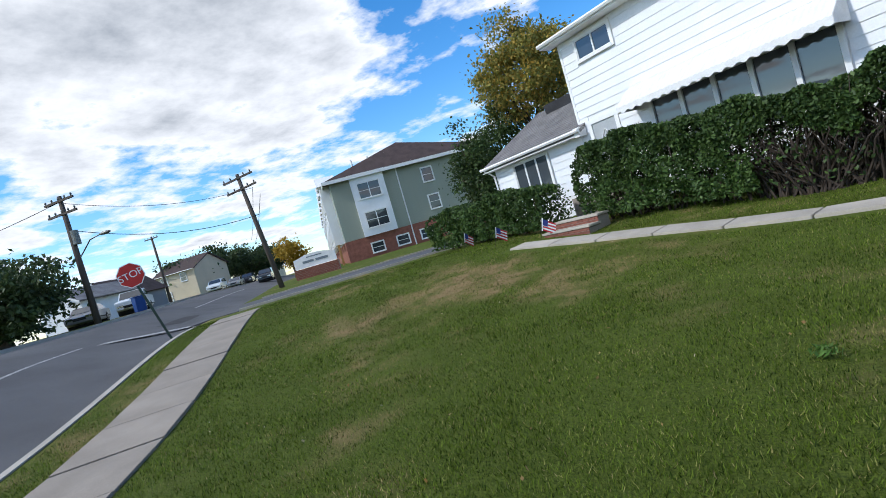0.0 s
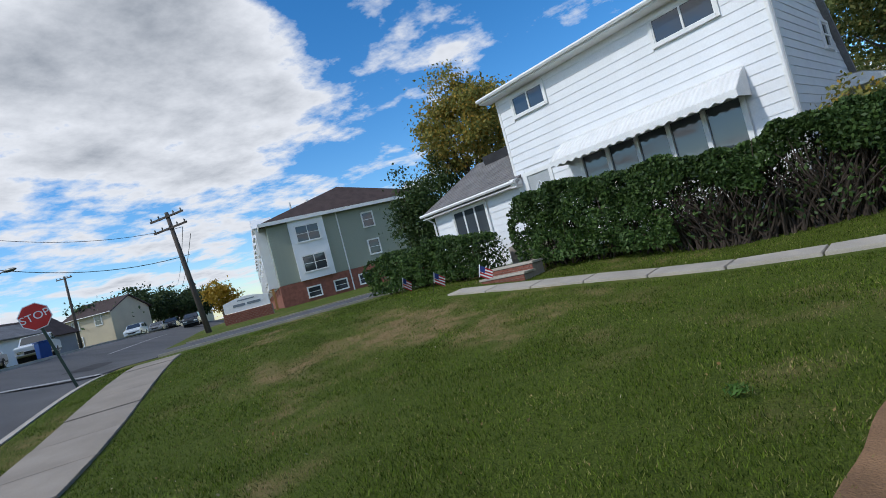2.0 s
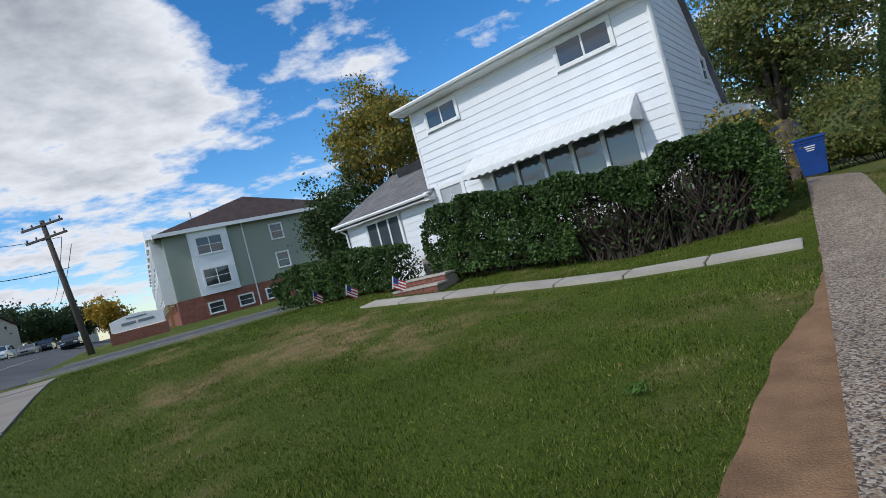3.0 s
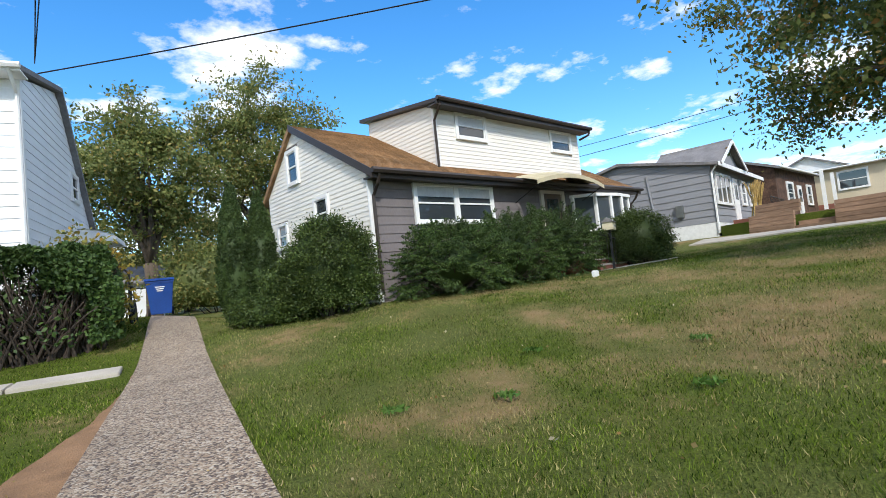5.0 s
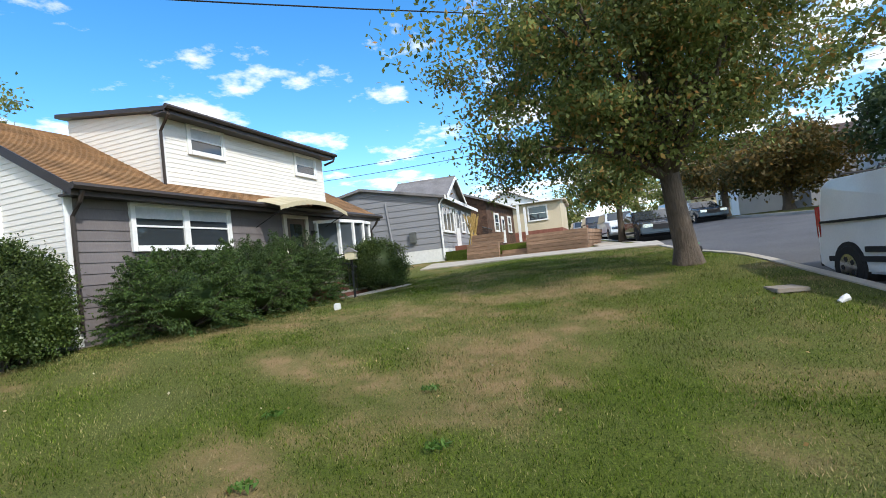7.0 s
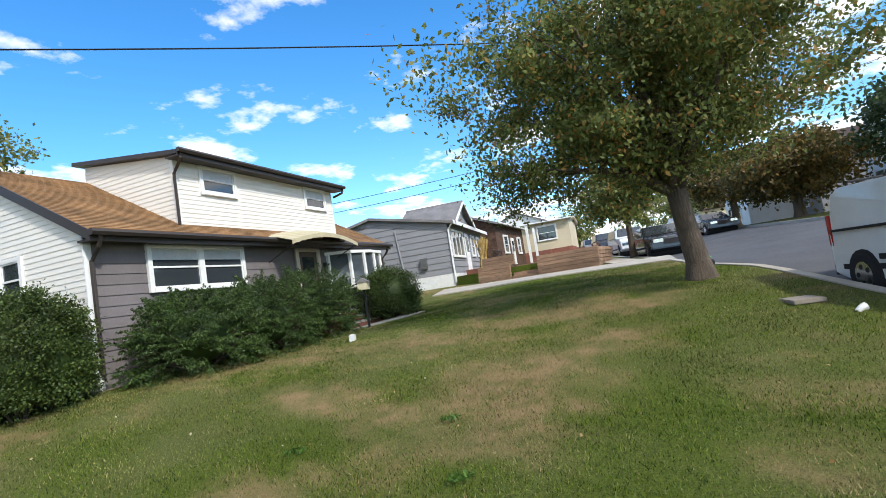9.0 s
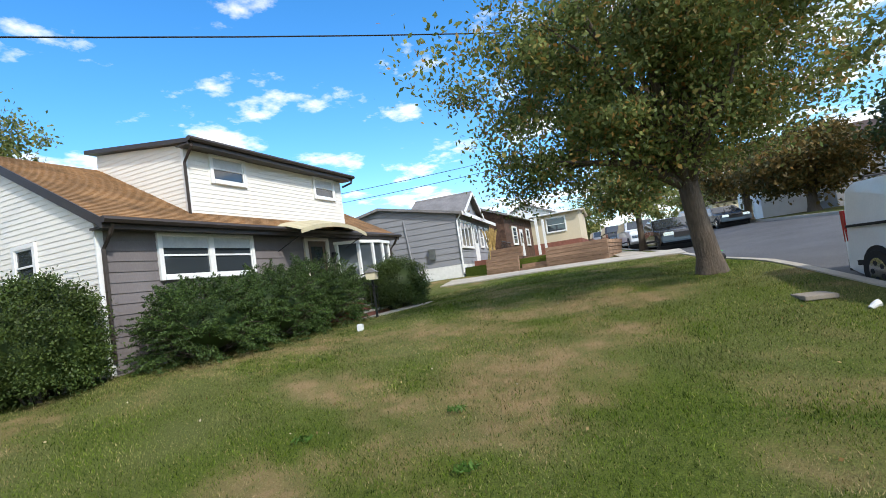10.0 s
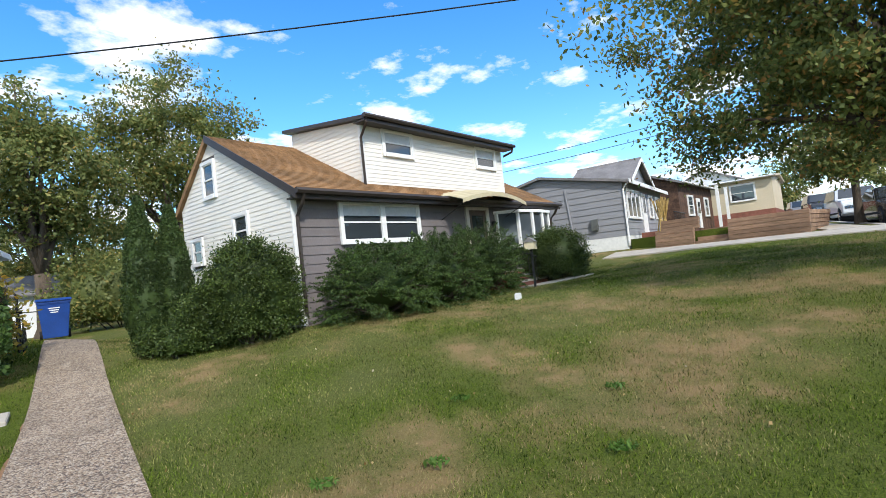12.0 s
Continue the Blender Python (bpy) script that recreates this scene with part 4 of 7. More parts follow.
    for (ax, ay), (bx, by) in zip(pts, pts[1:]):
        part("pane", Shape().slab([(ax, ay - 0.012, 2.15), (bx, by - 0.012, 2.15), (bx, by - 0.012, 3.2), (ax, ay - 0.012, 3.2)], 0.006), SKYGLASS, w)
    for ax, ay in pts:
        part("mullion", Shape().box(ax - 0.05, ax + 0.05, ay - 0.07, ay + 0.02, 2.1, 3.24), WHITE_TRIM, w)
    part("window_head", Shape().prism([(7.85, 0.0), (11.23, 0.0), (10.67, -0.62), (9.55, -0.78), (8.45, -0.62)], "z", 3.2, 3.3), WHITE_TRIM, w)
    part("window_sill", Shape().prism([(7.85, 0.0), (11.23, 0.0), (10.67, -0.62), (9.55, -0.78), (8.45, -0.62)], "z", 2.02, 2.12), WHITE_TRIM, w)
    return h


WH = white_house()
GH = grey_house()


# ---- plants ----
def spot(az, d):
    """A place on the land by compass bearing (clockwise from +y) and distance from the lawn's corner."""
    x, y = d * math.sin(radians(az)), d * math.cos(radians(az))
    return x, y, land(x, y)


def leaf_mesh(name, centres, size, mat, seed, droop=0.3, slim=0.55):
    """Small pointed leaves, one quad each, at the given centres."""
    rng = np.random.default_rng(seed)
    n = len(centres)
    d = rng.normal(size=(n, 3))
    d[:, 2] -= droop
    d /= np.linalg.norm(d, axis=1)[:, None]
    o = rng.normal(size=(n, 3))
    w = np.cross(d, o)
    w /= np.linalg.norm(w, axis=1)[:, None] + 1e-9
    s = size * rng.uniform(0.6, 1.3, size=(n, 1))
    c = np.asarray(centres)
    v = np.stack([c - d * s * 0.5, c + w * s * slim * 0.5, c + d * s * 0.5, c - w * s * slim * 0.5], axis=1).reshape(-1, 3)
    me = bpy.data.meshes.new(name)
    me.vertices.add(4 * n)
    me.vertices.foreach_set("co", v.astype(np.float32).ravel())
    me.loops.add(4 * n)
    me.loops.foreach_set("vertex_index", np.arange(4 * n, dtype=np.int32))
    me.polygons.add(n)
    me.polygons.foreach_set("loop_start", np.arange(0, 4 * n, 4, dtype=np.int32))
    me.update(calc_edges=True)
    me.validate()
    me.materials.append(mat)
    return me


def crown_points(rng, radii, clumps, leaves, clump_r, base=0.0, shell=0.45):
    """Leaf places in clumps of uneven size inside an uneven ellipsoid, with gaps between them."""
    u = rng.normal(size=(clumps, 3))
    u /= np.linalg.norm(u, axis=1)[:, None]
    r = rng.uniform(shell, 1.0, size=(clumps, 1)) ** 0.7 * (0.80 + 0.16 * np.sin(5 * u[:, :1] + 2) * np.cos(4 * u[:, 1:2] + 1) + 0.14 * np.sin(9 * u[:, 2:3] + 6 * u[:, :1]) + rng.normal(0, 0.09, (clumps, 1)))
    c = u * r * np.array(radii)
    c = c[c[:, 2] > -radii[2] * (0.9 - base)]
    k = rng.integers(0, len(c), leaves)
    sizes = clump_r * rng.uniform(0.5, 1.35, size=(len(c), 1))
    p = c[k] + rng.normal(size=(leaves, 3)) * sizes[k] * np.array([1, 1, 0.6])
    return c, p


def tree(name, place, height, trunk_r, fork, radii, leaves, size, mat, label, seed, clumps=160, clump_r=0.4, limbs=9, lean=(0, 0), category="tree", shell=0.45, base=0.0):
    rng = np.random.default_rng(seed)
    t = thing(name, pose(*place), label, category)
    top = Vector((lean[0], lean[1], height - radii[2]))
    c, p = crown_points(rng, radii, clumps, leaves, clump_r, base, shell)
    c, p = c + np.array(top), p + np.array(top)
    f = Vector((lean[0] * 0.3, lean[1] * 0.3, fork))
    tr = Shape().tube([(0, 0, -0.2), (0, 0, 0.02), (0.02, 0.01, 0.35), f * 0.6 + Vector((0.03, 0, 0)), f], [trunk_r * 1.75, trunk_r * 1.45, trunk_r * 1.08, trunk_r * 0.95, trunk_r * 0.9], 12)
    part("trunk", tr, BARK, t, smooth=True)
    pick = c[rng.permutation(len(c))[:limbs]]
    for q in pick:
        br = Shape()
        q = Vector(q)
        m = f.lerp(q, 0.45) + Vector((rng.normal(0, 0.12), rng.normal(0, 0.12), 0.12 * height * 0.25))
        br.tube([f - Vector((0, 0, 0.15)), f.lerp(m, 0.5) + Vector((0, 0, 0.06)), m, q], [trunk_r * 0.55, trunk_r * 0.4, trunk_r * 0.26, trunk_r * 0.07], 6)
        for _ in range(3):
            e = Vector(c[rng.integers(len(c))])
            if (e - m).length < 0.55 * max(radii):
                br.tube([m, m.lerp(e, 0.55) + Vector((0, 0, 0.05)), e], [trunk_r * 0.2, trunk_r * 0.12, trunk_r * 0.04], 5)
        part("limb", br, BARK, t, smooth=True)
    ob = part("crown", leaf_mesh("crown", p, size, mat, seed + 1), mat, t)
    return t


def shrub(name, place, radii, leaves, size, mat, label, seed, clumps=120, clump_r=0.16, square=1.0, spiky=0.0, stems=10, category="bush", turn=0.0, slim=0.55, group="", low=-0.75):
    """A dense bush: an outer coat of leaves on twigs over a dark inside."""
    rng = np.random.default_rng(seed)
    t = thing(name, pose(*place, 0, 0, turn), label, category, group)
    u = rng.normal(size=(clumps * 3, 3))
    u /= np.linalg.norm(u, axis=1)[:, None]
    if square > 1:
        u = np.sign(u) * np.abs(u) ** (1 / square)
        u /= np.linalg.norm(u, axis=1)[:, None]
    u = u[u[:, 2] > low][:clumps]
    r = rng.uniform(0.72, 1.0, size=(len(u), 1)) + rng.normal(0, 0.04, (len(u), 1))
    if spiky:
        r += spiky * (rng.random((len(u), 1)) ** 3) * (u[:, 2:3] > -0.2)
    c = u * r * np.array(radii) + np.array([0, 0, radii[2]])
    flare = lambda uz: 1 + 0.85 * (1 / max(0.4, math.sqrt(max(0.0, 1 - uz * uz))) - 1) if uz < 0 and low > -0.97 else 1.0
    c[:, :2] *= np.array([flare(q) for q in u[:, 2]])[:, None]
    inner = u * rng.uniform(0.2, 0.72, size=(len(u), 1)) * np.array(radii) + np.array([0, 0, radii[2]])
    k = rng.integers(0, len(c), int(leaves * 0.75))
    p = c[k] + rng.normal(size=(len(k), 3)) * clump_r * np.array([1, 1, 0.75])
    k2 = rng.integers(0, len(c), leaves - len(k))
    p2 = inner[k2] + rng.normal(size=(len(k2), 3)) * clump_r * 1.6
    p = np.concatenate([p, p2])
    p[:, 2] = np.maximum(p[:, 2], 0.03)
    core = Shape().ball((0, 0, radii[2] * 0.98), tuple(v * 0.82 for v in radii), 20, 14)
    core.v = [(a * (1 + 0.08 * noise.noise(Vector((a * 3, b * 3, h_ * 3 + seed)))), b * (1 + 0.08 * noise.noise(Vector((b * 3, a * 3, h_ * 3)))), max(0.02, h_)) for a, b, h_ in core.v]
    core.v = [(p * flare(h_ / radii[2] - 1), q * flare(h_ / radii[2] - 1), h_) for p, q, h_ in core.v]
    part("shaded_inside", core, mat, t, smooth=True)
    s = Shape()
    for _ in range(stems):
        q = Vector(c[rng.integers(len(c))])
        s.tube([(q.x * 0.25, q.y * 0.25, -0.05), (q.x * 0.5, q.y * 0.55, q.z * 0.5), tuple(q)], [0.025, 0.016, 0.006], 5)
    part("woody_frame", s, TWIG, t)
    part("foliage", leaf_mesh("foliage", p, size, mat, seed + 1, slim=slim), mat, t)
    return t


def yew(name, place, radii, sprays, mat, label, seed, group):
    """A spreading yew: arching flat sprays of needles in tiers over a dark inside, with a few long shoots."""
    rng = np.random.default_rng(seed)
    t = thing(name, pose(*place), label, "bush", group)
    core = Shape().ball((0, 0, radii[2] * 0.9), tuple(v * 0.66 for v in radii), 20, 14)
    core.v = [(p * (1 + 0.12 * noise.noise(Vector((p * 3, q * 3, h_ * 3 + seed)))), q * (1 + 0.12 * noise.noise(Vector((q * 3, p * 3, h_ * 3)))), max(0.02, h_)) for p, q, h_ in core.v]
    part("shaded_inside", core, mat, t, smooth=True)
    twigs, pts = Shape(), []
    for i in range(sprays):
        u = rng.normal(size=3)
        u /= np.linalg.norm(u)
        u[2] = abs(u[2]) if rng.random() < 0.55 else -0.9 * abs(u[2])
        if u[2] < 0:
            u[:2] /= max(0.3, math.hypot(u[0], u[1]))
        start = u * np.array(radii) * rng.uniform(0.62, 0.86) + np.array([0, 0, radii[2] * 0.95])
        out = np.array([u[0], u[1], 0.35 + 0.7 * u[2]]) + rng.normal(0, 0.2, 3)
        out /= np.linalg.norm(out)
        ln = rng.uniform(0.32, 0.6) * (1.5 if rng.random() < 0.07 else 1.0)
        side = np.cross(out, (0, 0, 1.0))
        side /= np.linalg.norm(side) + 1e-9
        n = int(250 * ln)
        f = rng.random(n) ** 0.8
        wide = 0.17 * np.sin(np.pi * np.clip(f * 0.85 + 0.12, 0, 1)) * rng.uniform(-1, 1, n)
        p = start + out * (f * ln)[:, None] + side * wide[:, None] + rng.normal(0, 0.014, (n, 3))
        p[:, 2] -= 0.22 * ln * f ** 2 + 0.25 * np.abs(wide)
        pts.append(p)
        if i % 4 == 0:
            twigs.tube([tuple(start * 0.4), tuple(start), tuple(start + out * ln * 0.7)], [0.016, 0.01, 0.004], 5)
    p = np.concatenate(pts)
    p[:, 2] = np.maximum(p[:, 2], 0.03)
    part("woody_frame", twigs, TWIG, t)
    part("foliage", leaf_mesh("foliage", p, 0.056, mat, seed + 1, droop=0.1, slim=0.32), mat, t)
    return t


def arborvitae(place, height, radius, seed):
    """A narrow pointed evergreen: upright flat fans of scale leaves round a tapering column."""
    rng = np.random.default_rng(seed)
    t = thing("arborvitae", pose(*place), "tall narrow dense arborvitae", "evergreen", "arborvitae pair")
    wide = lambda f: radius * np.clip(1.06 - 0.95 * f ** 2.2, 0.03, 1) * np.clip(0.62 + 3 * f, 0, 1)
    core = Shape().tube([(0, 0, height * f) for f in (0.0, 0.15, 0.4, 0.65, 0.85, 0.97)], [float(wide(np.array(f))) * 0.84 for f in (0.0, 0.15, 0.4, 0.65, 0.85, 0.97)], 14)
    part("shaded_inside", core, CEDAR_LEAF, t, smooth=True)
    f, a = rng.random(620) ** 0.85, rng.uniform(0, 2 * np.pi, 620)
    k = rng.integers(0, 620, 30000)
    g = rng.random(30000)
    r = wide(f)[k] * (0.86 + 0.22 * rng.random(620)[k] * g) + rng.normal(0, 0.012, 30000)
    b = a[k] + rng.normal(0, 0.05, 30000) / np.maximum(0.12, wide(f)[k])
    p = np.stack([r * np.cos(b), r * np.sin(b), np.clip(f[k] * height + 0.26 * (g - 0.4), 0.03, height + 0.12)], 1)
    part("foliage", leaf_mesh("foliage", p, 0.06, CEDAR_LEAF, seed + 1, droop=-0.9, slim=0.4), CEDAR_LEAF, t)
    return t


def hedge(name, a, b, depth, height, leaves, size, mat, label, seed, bare=None, branches=60, ragged=0.12):
    """A long hedge between two ground points; bare = (from, to) along it, 0 to 1, where the foot shows only branches."""
    rng = np.random.default_rng(seed)
    a, b = Vector(a), Vector(b)
    ln = (b - a).to_2d().length
    t = thing(name, Matrix.Translation(a) @ pose(0, 0, 0, 0, 0, math.degrees(math.atan2(b.y - a.y, b.x - a.x))), label, "hedge")
    x = rng.uniform(0, ln, leaves)
    bump = lambda q: ragged * (np.sin(q * 2.3 + seed) + 0.7 * np.sin(q * 5.1 + 1.7 * seed) + 0.5 * np.sin(q * 11.0)) / 1.5
    top = height + bump(x)
    face = rng.random(leaves)
    y = rng.uniform(-0.5, 0.5, leaves) * depth
    z = rng.uniform(0.04, 1.0, leaves) ** 0.8 * top
    on_top, front = face < 0.22, (face >= 0.22) & (face < 0.7)
    z[on_top] = top[on_top] - np.abs(rng.normal(0, 0.1, on_top.sum()))
    swell = 0.10 * np.sin(x * 3.1 + 4 * z) + 0.07 * np.sin(x * 7.7 - 3 * z)
    y[front] = -depth / 2 + np.abs(rng.normal(0, 0.13, front.sum())) + swell[front]
    back = (face >= 0.7) & (rng.random(leaves) < 0.8)
    y[back] = np.abs(y[back])
    y += np.where(z > top - 0.35, np.sign(-y) * (z - top + 0.35) * 0.5, 0)
    ends = np.minimum(x, ln - x)
    keep = z < top - np.maximum(0, 0.25 - ends) * 1.6
    keep &= ~((np.sin(x * 4.3) * np.sin(z * 6.1 + x) > 0.72) & front)
    base = np.array([land(*(a.lerp(b, q / ln)).to_2d()) - a.z for q in np.linspace(0, ln, 24)])
    if bare:
        f = x / ln
        inside = (f > bare[0]) & (f < bare[1]) & (z < top * (0.62 + 0.12 * np.sin(x * 3))) & (y < 0.1 * depth)
        keep &= ~(inside & (rng.random(leaves) < 0.93))
    z = z + np.interp(x, np.linspace(0, ln, 24), base)
    part("foliage", leaf_mesh("foliage", np.stack([x, y, z], 1)[keep], size, mat, seed + 1), mat, t)
    s = Shape()
    for i in range(branches):
        lo, hi = (bare[0], bare[1]) if bare and i % 4 else (0.03, 0.97)
        x0 = rng.uniform(lo, hi) * ln
        g = float(np.interp(x0, np.linspace(0, ln, 24), base))
        dx, h = rng.normal(0, 0.7), rng.uniform(0.5, 0.95) * height
        y0, y1 = rng.uniform(-0.25, 0.2) * depth, rng.uniform(-0.5, 0.3) * depth
        x1 = min(ln, max(0, x0 + dx))
        s.tube([(x0, y0, g - 0.05), ((x0 * 2 + x1) / 3, (y0 + y1) / 2, g + h * 0.35), ((x0 + 2 * x1) / 3 + rng.normal(0, 0.1), y1, g + h * 0.7), (x1, y1 * 0.8, g + h)], [0.028, 0.02, 0.013, 0.006], 5)
    part("branchwork", s, TWIG, t, "bare grey-brown branches")
    return t


def on_land(x, y):
    return x, y, land(x, y)


hedge("tall_hedge", on_land(-5.5, 14.0), on_land(2.75, 12.4), 1.5, 2.1, 64000, 0.105, HEDGE_LEAF, "tall ragged green hedge with bare lower branches before the house", 11, bare=(0.50, 0.93), branches=420)
hedge("low_hedge", on_land(-12.3, 15.9), on_land(-6.7, 14.3), 1.5, 1.4, 22000, 0.115, HEDGE_LEAF, "low green hedge beside the brick steps", 12, branches=30)
shrub("leafy_bush", on_land(2.3, 13.5), (0.75, 0.6, 1.2), 2600, 0.13, YELLOW_LEAF, "pale yellow-green leafy bush behind the hedge", 13, clumps=60, spiky=0.3)
# before the grey house
shrub("round_bush", on_land(6.0, 9.55), (0.95, 0.9, 1.05), 52000, 0.055, BUSH_LEAF, "rounded dark green clipped bush at the house corner", 21, low=-0.96, clumps=420, clump_r=0.1)
shrub("round_bush", on_land(5.4, 10.25), (0.58, 0.52, 0.62), 20000, 0.055, BUSH_LEAF, "smaller rounded dark green bush beside the large one", 22, low=-0.96, clumps=220, clump_r=0.09)
for k, (x, y, r) in enumerate(((4.6, 10.9, 0.33), (4.8, 10.2, 0.36))):
    shrub("ball_shrub", on_land(x, y), (r, r, r * 0.85), 5000, 0.055, BUSH_LEAF, "small low round green shrub on the lawn edge", 25 + k, clumps=110, clump_r=0.05, group="ball shrubs")
for k, (x, y, rx, rz) in enumerate(((8.2, 8.1, 1.25, 0.78), (10.0, 7.95, 1.4, 0.86), (11.8, 7.8, 1.3, 0.92))):
    yew("yew_shrub", on_land(x, y), (rx, 0.95, rz), 400, YEW_LEAF, "spreading dark green yew with feathery shoots", 31 + k, "yews before the house")
shrub("round_bush", on_land(15.4, 7.3), (1.15, 1.0, 0.82), 34000, 0.058, BUSH_LEAF, "rounded dark green bush beside the front steps", 41, low=-0.96, clumps=300, clump_r=0.1)
for k, (az, d, h) in enumerate(((22.4, 14.7, 3.5), (25.0, 14.9, 3.3))):
    arborvitae(spot(az, d), h, 0.5, 45 + k)
# growth at the back of the yards
for k, (az, d, r) in enumerate(((20.5, 25, (2.4, 1.2, 1.5)), (9.0, 33, (3.0, 1.2, 1.3)), (15.5, 34, (3.0, 1.4, 1.6)), (26.5, 24, (2.0, 1.2, 1.9)))):
    shrub("back_bush", spot(az, d), r, 9000, 0.16, OAK_LEAF, "loose leafy bush at the back of the yard", 90 + k, clumps=120, clump_r=0.28, spiky=0.5)
# trees
tree("maple_tree", on_land(11.55, -1.42), 7.9, 0.215, 1.9, (4.3, 4.5, 3.7), 96000, 0.105, MAPLE_LEAF, "large street maple turning from green to rust", 51, clumps=330, clump_r=0.36, limbs=34, lean=(0.0, 0.55), shell=0.3, base=0.38)
tree("street_tree", spot(91.5, 24.5), 4.6, 0.14, 1.7, (2.4, 2.2, 1.6), 9000, 0.2, MAPLE_LEAF, "smaller green street tree beside the pavement", 52, clumps=110, clump_r=0.35, limbs=8)
tree("yard_tree", spot(14.5, 27), 10.8, 0.3, 2.6, (3.9, 3.6, 3.9), 25000, 0.19, OAK_LEAF, "tall yellow-green tree behind the houses", 53, clumps=230, clump_r=0.42, limbs=16)
tree("yard_tree", spot(25.5, 29), 12.6, 0.32, 3.0, (4.6, 4.0, 4.2), 28000, 0.19, OAK_LEAF, "tall yellow-green tree behind the grey house", 54, clumps=240, clump_r=0.44, limbs=16)
tree("yard_tree", spot(17.5, 36), 7.0, 0.25, 1.5, (7.5, 2.5, 3.2), 24000, 0.22, OAK_LEAF, "spreading green trees at the back of the yards", 55, clumps=200, clump_r=0.6, limbs=8)
tree("yellow_tree", spot(-24.5, 27), 10.3, 0.25, 3.0, (3.3, 3.0, 3.0), 24000, 0.18, YELLOW_LEAF, "tree with yellowing leaves behind the white house", 56, clumps=170, clump_r=0.36, limbs=14)
tree("dark_evergreen", spot(-32.2, 25), 5.4, 0.2, 0.8, (1.3, 1.3, 2.5), 9000, 0.16, CEDAR_LEAF, "dark evergreen beside the low wing", 57, clumps=160, clump_r=0.3, limbs=6)
tree("dark_evergreen", spot(-28.9, 27), 6.6, 0.2, 0.8, (1.7, 1.7, 3.0), 9000, 0.16, CEDAR_LEAF, "dark evergreen behind the low wing", 58, clumps=160, clump_r=0.3, limbs=6)
tree("dark_tree", spot(-79.0, 37), 5.0, 0.3, 1.0, (5.0, 4.0, 2.6), 15000, 0.3, DARK_LEAF, "broad dark tree across the street", 59, clumps=200, clump_r=0.5, limbs=8)
tree("golden_tree", spot(-54.1, 62), 4.8, 0.2, 1.2, (1.7, 1.7, 1.9), 3500, 0.3, GOLD_LEAF, "small golden autumn tree beside the apartments", 60, clumps=60, clump_r=0.4, limbs=5)
for k, (az, d, h, r) in enumerate(((-63.8, 92, 7.5, 5.5), (-61.3, 100, 8.5, 6.0), (-58.4, 105, 7.0, 6), (-56.5, 110, 6.5, 5))):
    tree("distant_tree", spot(az, d), h, 0.3, 1.5, (r, r, h * 0.45), 5000, 0.55, DARK_LEAF, "dark distant tree at the end of the street", 61 + k, clumps=70, clump_r=0.8, limbs=4)
tree("rust_tree", spot(106.5, 38), 5.6, 0.28, 1.6, (5.0, 4.5, 2.3), 15000, 0.3, RUST_LEAF, "rust and green tree across the street", 70, clumps=170, clump_r=0.55, limbs=9)
tree("rust_tree", spot(101.5, 48), 7.0, 0.28, 2.2, (4.5, 4.5, 2.7), 9000, 0.34, RUST_LEAF, "rust and green tree farther along the street", 71, clumps=120, clump_r=0.6, limbs=7)
tree("dark_tree", spot(116.5, 34), 7.0, 0.3, 2.5, (3.5, 3.5, 2.8), 8000, 0.3, DARK_LEAF, "dark leafy tree across the street", 72, clumps=140, clump_r=0.5, limbs=8)
for k, (az, d, h) in enumerate(((67.5, 62, 6.5), (76, 66, 7.5), (86.5, 80, 8), (94, 85, 9), (97.5, 75, 8), (62, 60, 6))):
    tree("distant_tree", spot(az, d), h, 0.25, 1.5, (4, 4, h * 0.42), 4200, 0.42, OAK_LEAF, "distant green tree behind the houses", 75 + k, clumps=60, clump_r=0.6, limbs=4)

# grass blades near the camera
def grass(count, seed):
    rng = np.random.default_rng(seed)
    r = 0.7 + 18.0 * rng.random(count) ** 0.95
    a = rng.uniform(-math.pi, math.pi, count)
    keep = (np.abs(a - 0.17) < 1.92) | (r < 7)
    r, a = r[keep], a[keep]
    x, y = r * np.sin(a), r * np.cos(a)
    green, pale, straw = [], [], []
    for px, py in zip(x, y):
        s = py - street_line(px)
        if s < 0.25 or (px < -1.5 and 1.13 < s < 2.85):
            continue
        if -0.5 < px - walk_x(py) < 0.57 or (-0.54 - 0.5 * smooth(-1.5, 1.0, py) * smooth(7.5, 3.0, py) + 0.12 * rng.random() < px - walk_x(py) <= -0.5):
            continue
        q = (Vector((px, py, 0)) - pa)
        if 0 < q.dot(pt) < 9.9 and abs(q.dot(pn.normalized())) < 0.58:
            continue
        d = dryness(px, py)
        if rng.random() < 0.3 * d:
            continue
        (straw if rng.random() < d * 0.8 + 0.02 else pale if rng.random() < thin_sunlit(px, py) else green).append((px, py, land(px, py)))
    return green, pale, straw


def patchy(x, y, scale):
    """Smooth values from 0 to 1 that vary over the lawn, for tufts."""
    table_ = np.random.default_rng(int(scale * 10)).random((256, 256))
    u, v = x * scale + 1000, y * scale + 1000
    i, j = np.floor(u).astype(int), np.floor(v).astype(int)
    f, g = u - i, v - j
    f, g = f * f * (3 - 2 * f), g * g * (3 - 2 * g)
    at = lambda a, b: table_[a % 256, b % 256]
    return (at(i, j) * (1 - f) + at(i + 1, j) * f) * (1 - g) + (at(i, j + 1) * (1 - f) + at(i + 1, j + 1) * f) * g


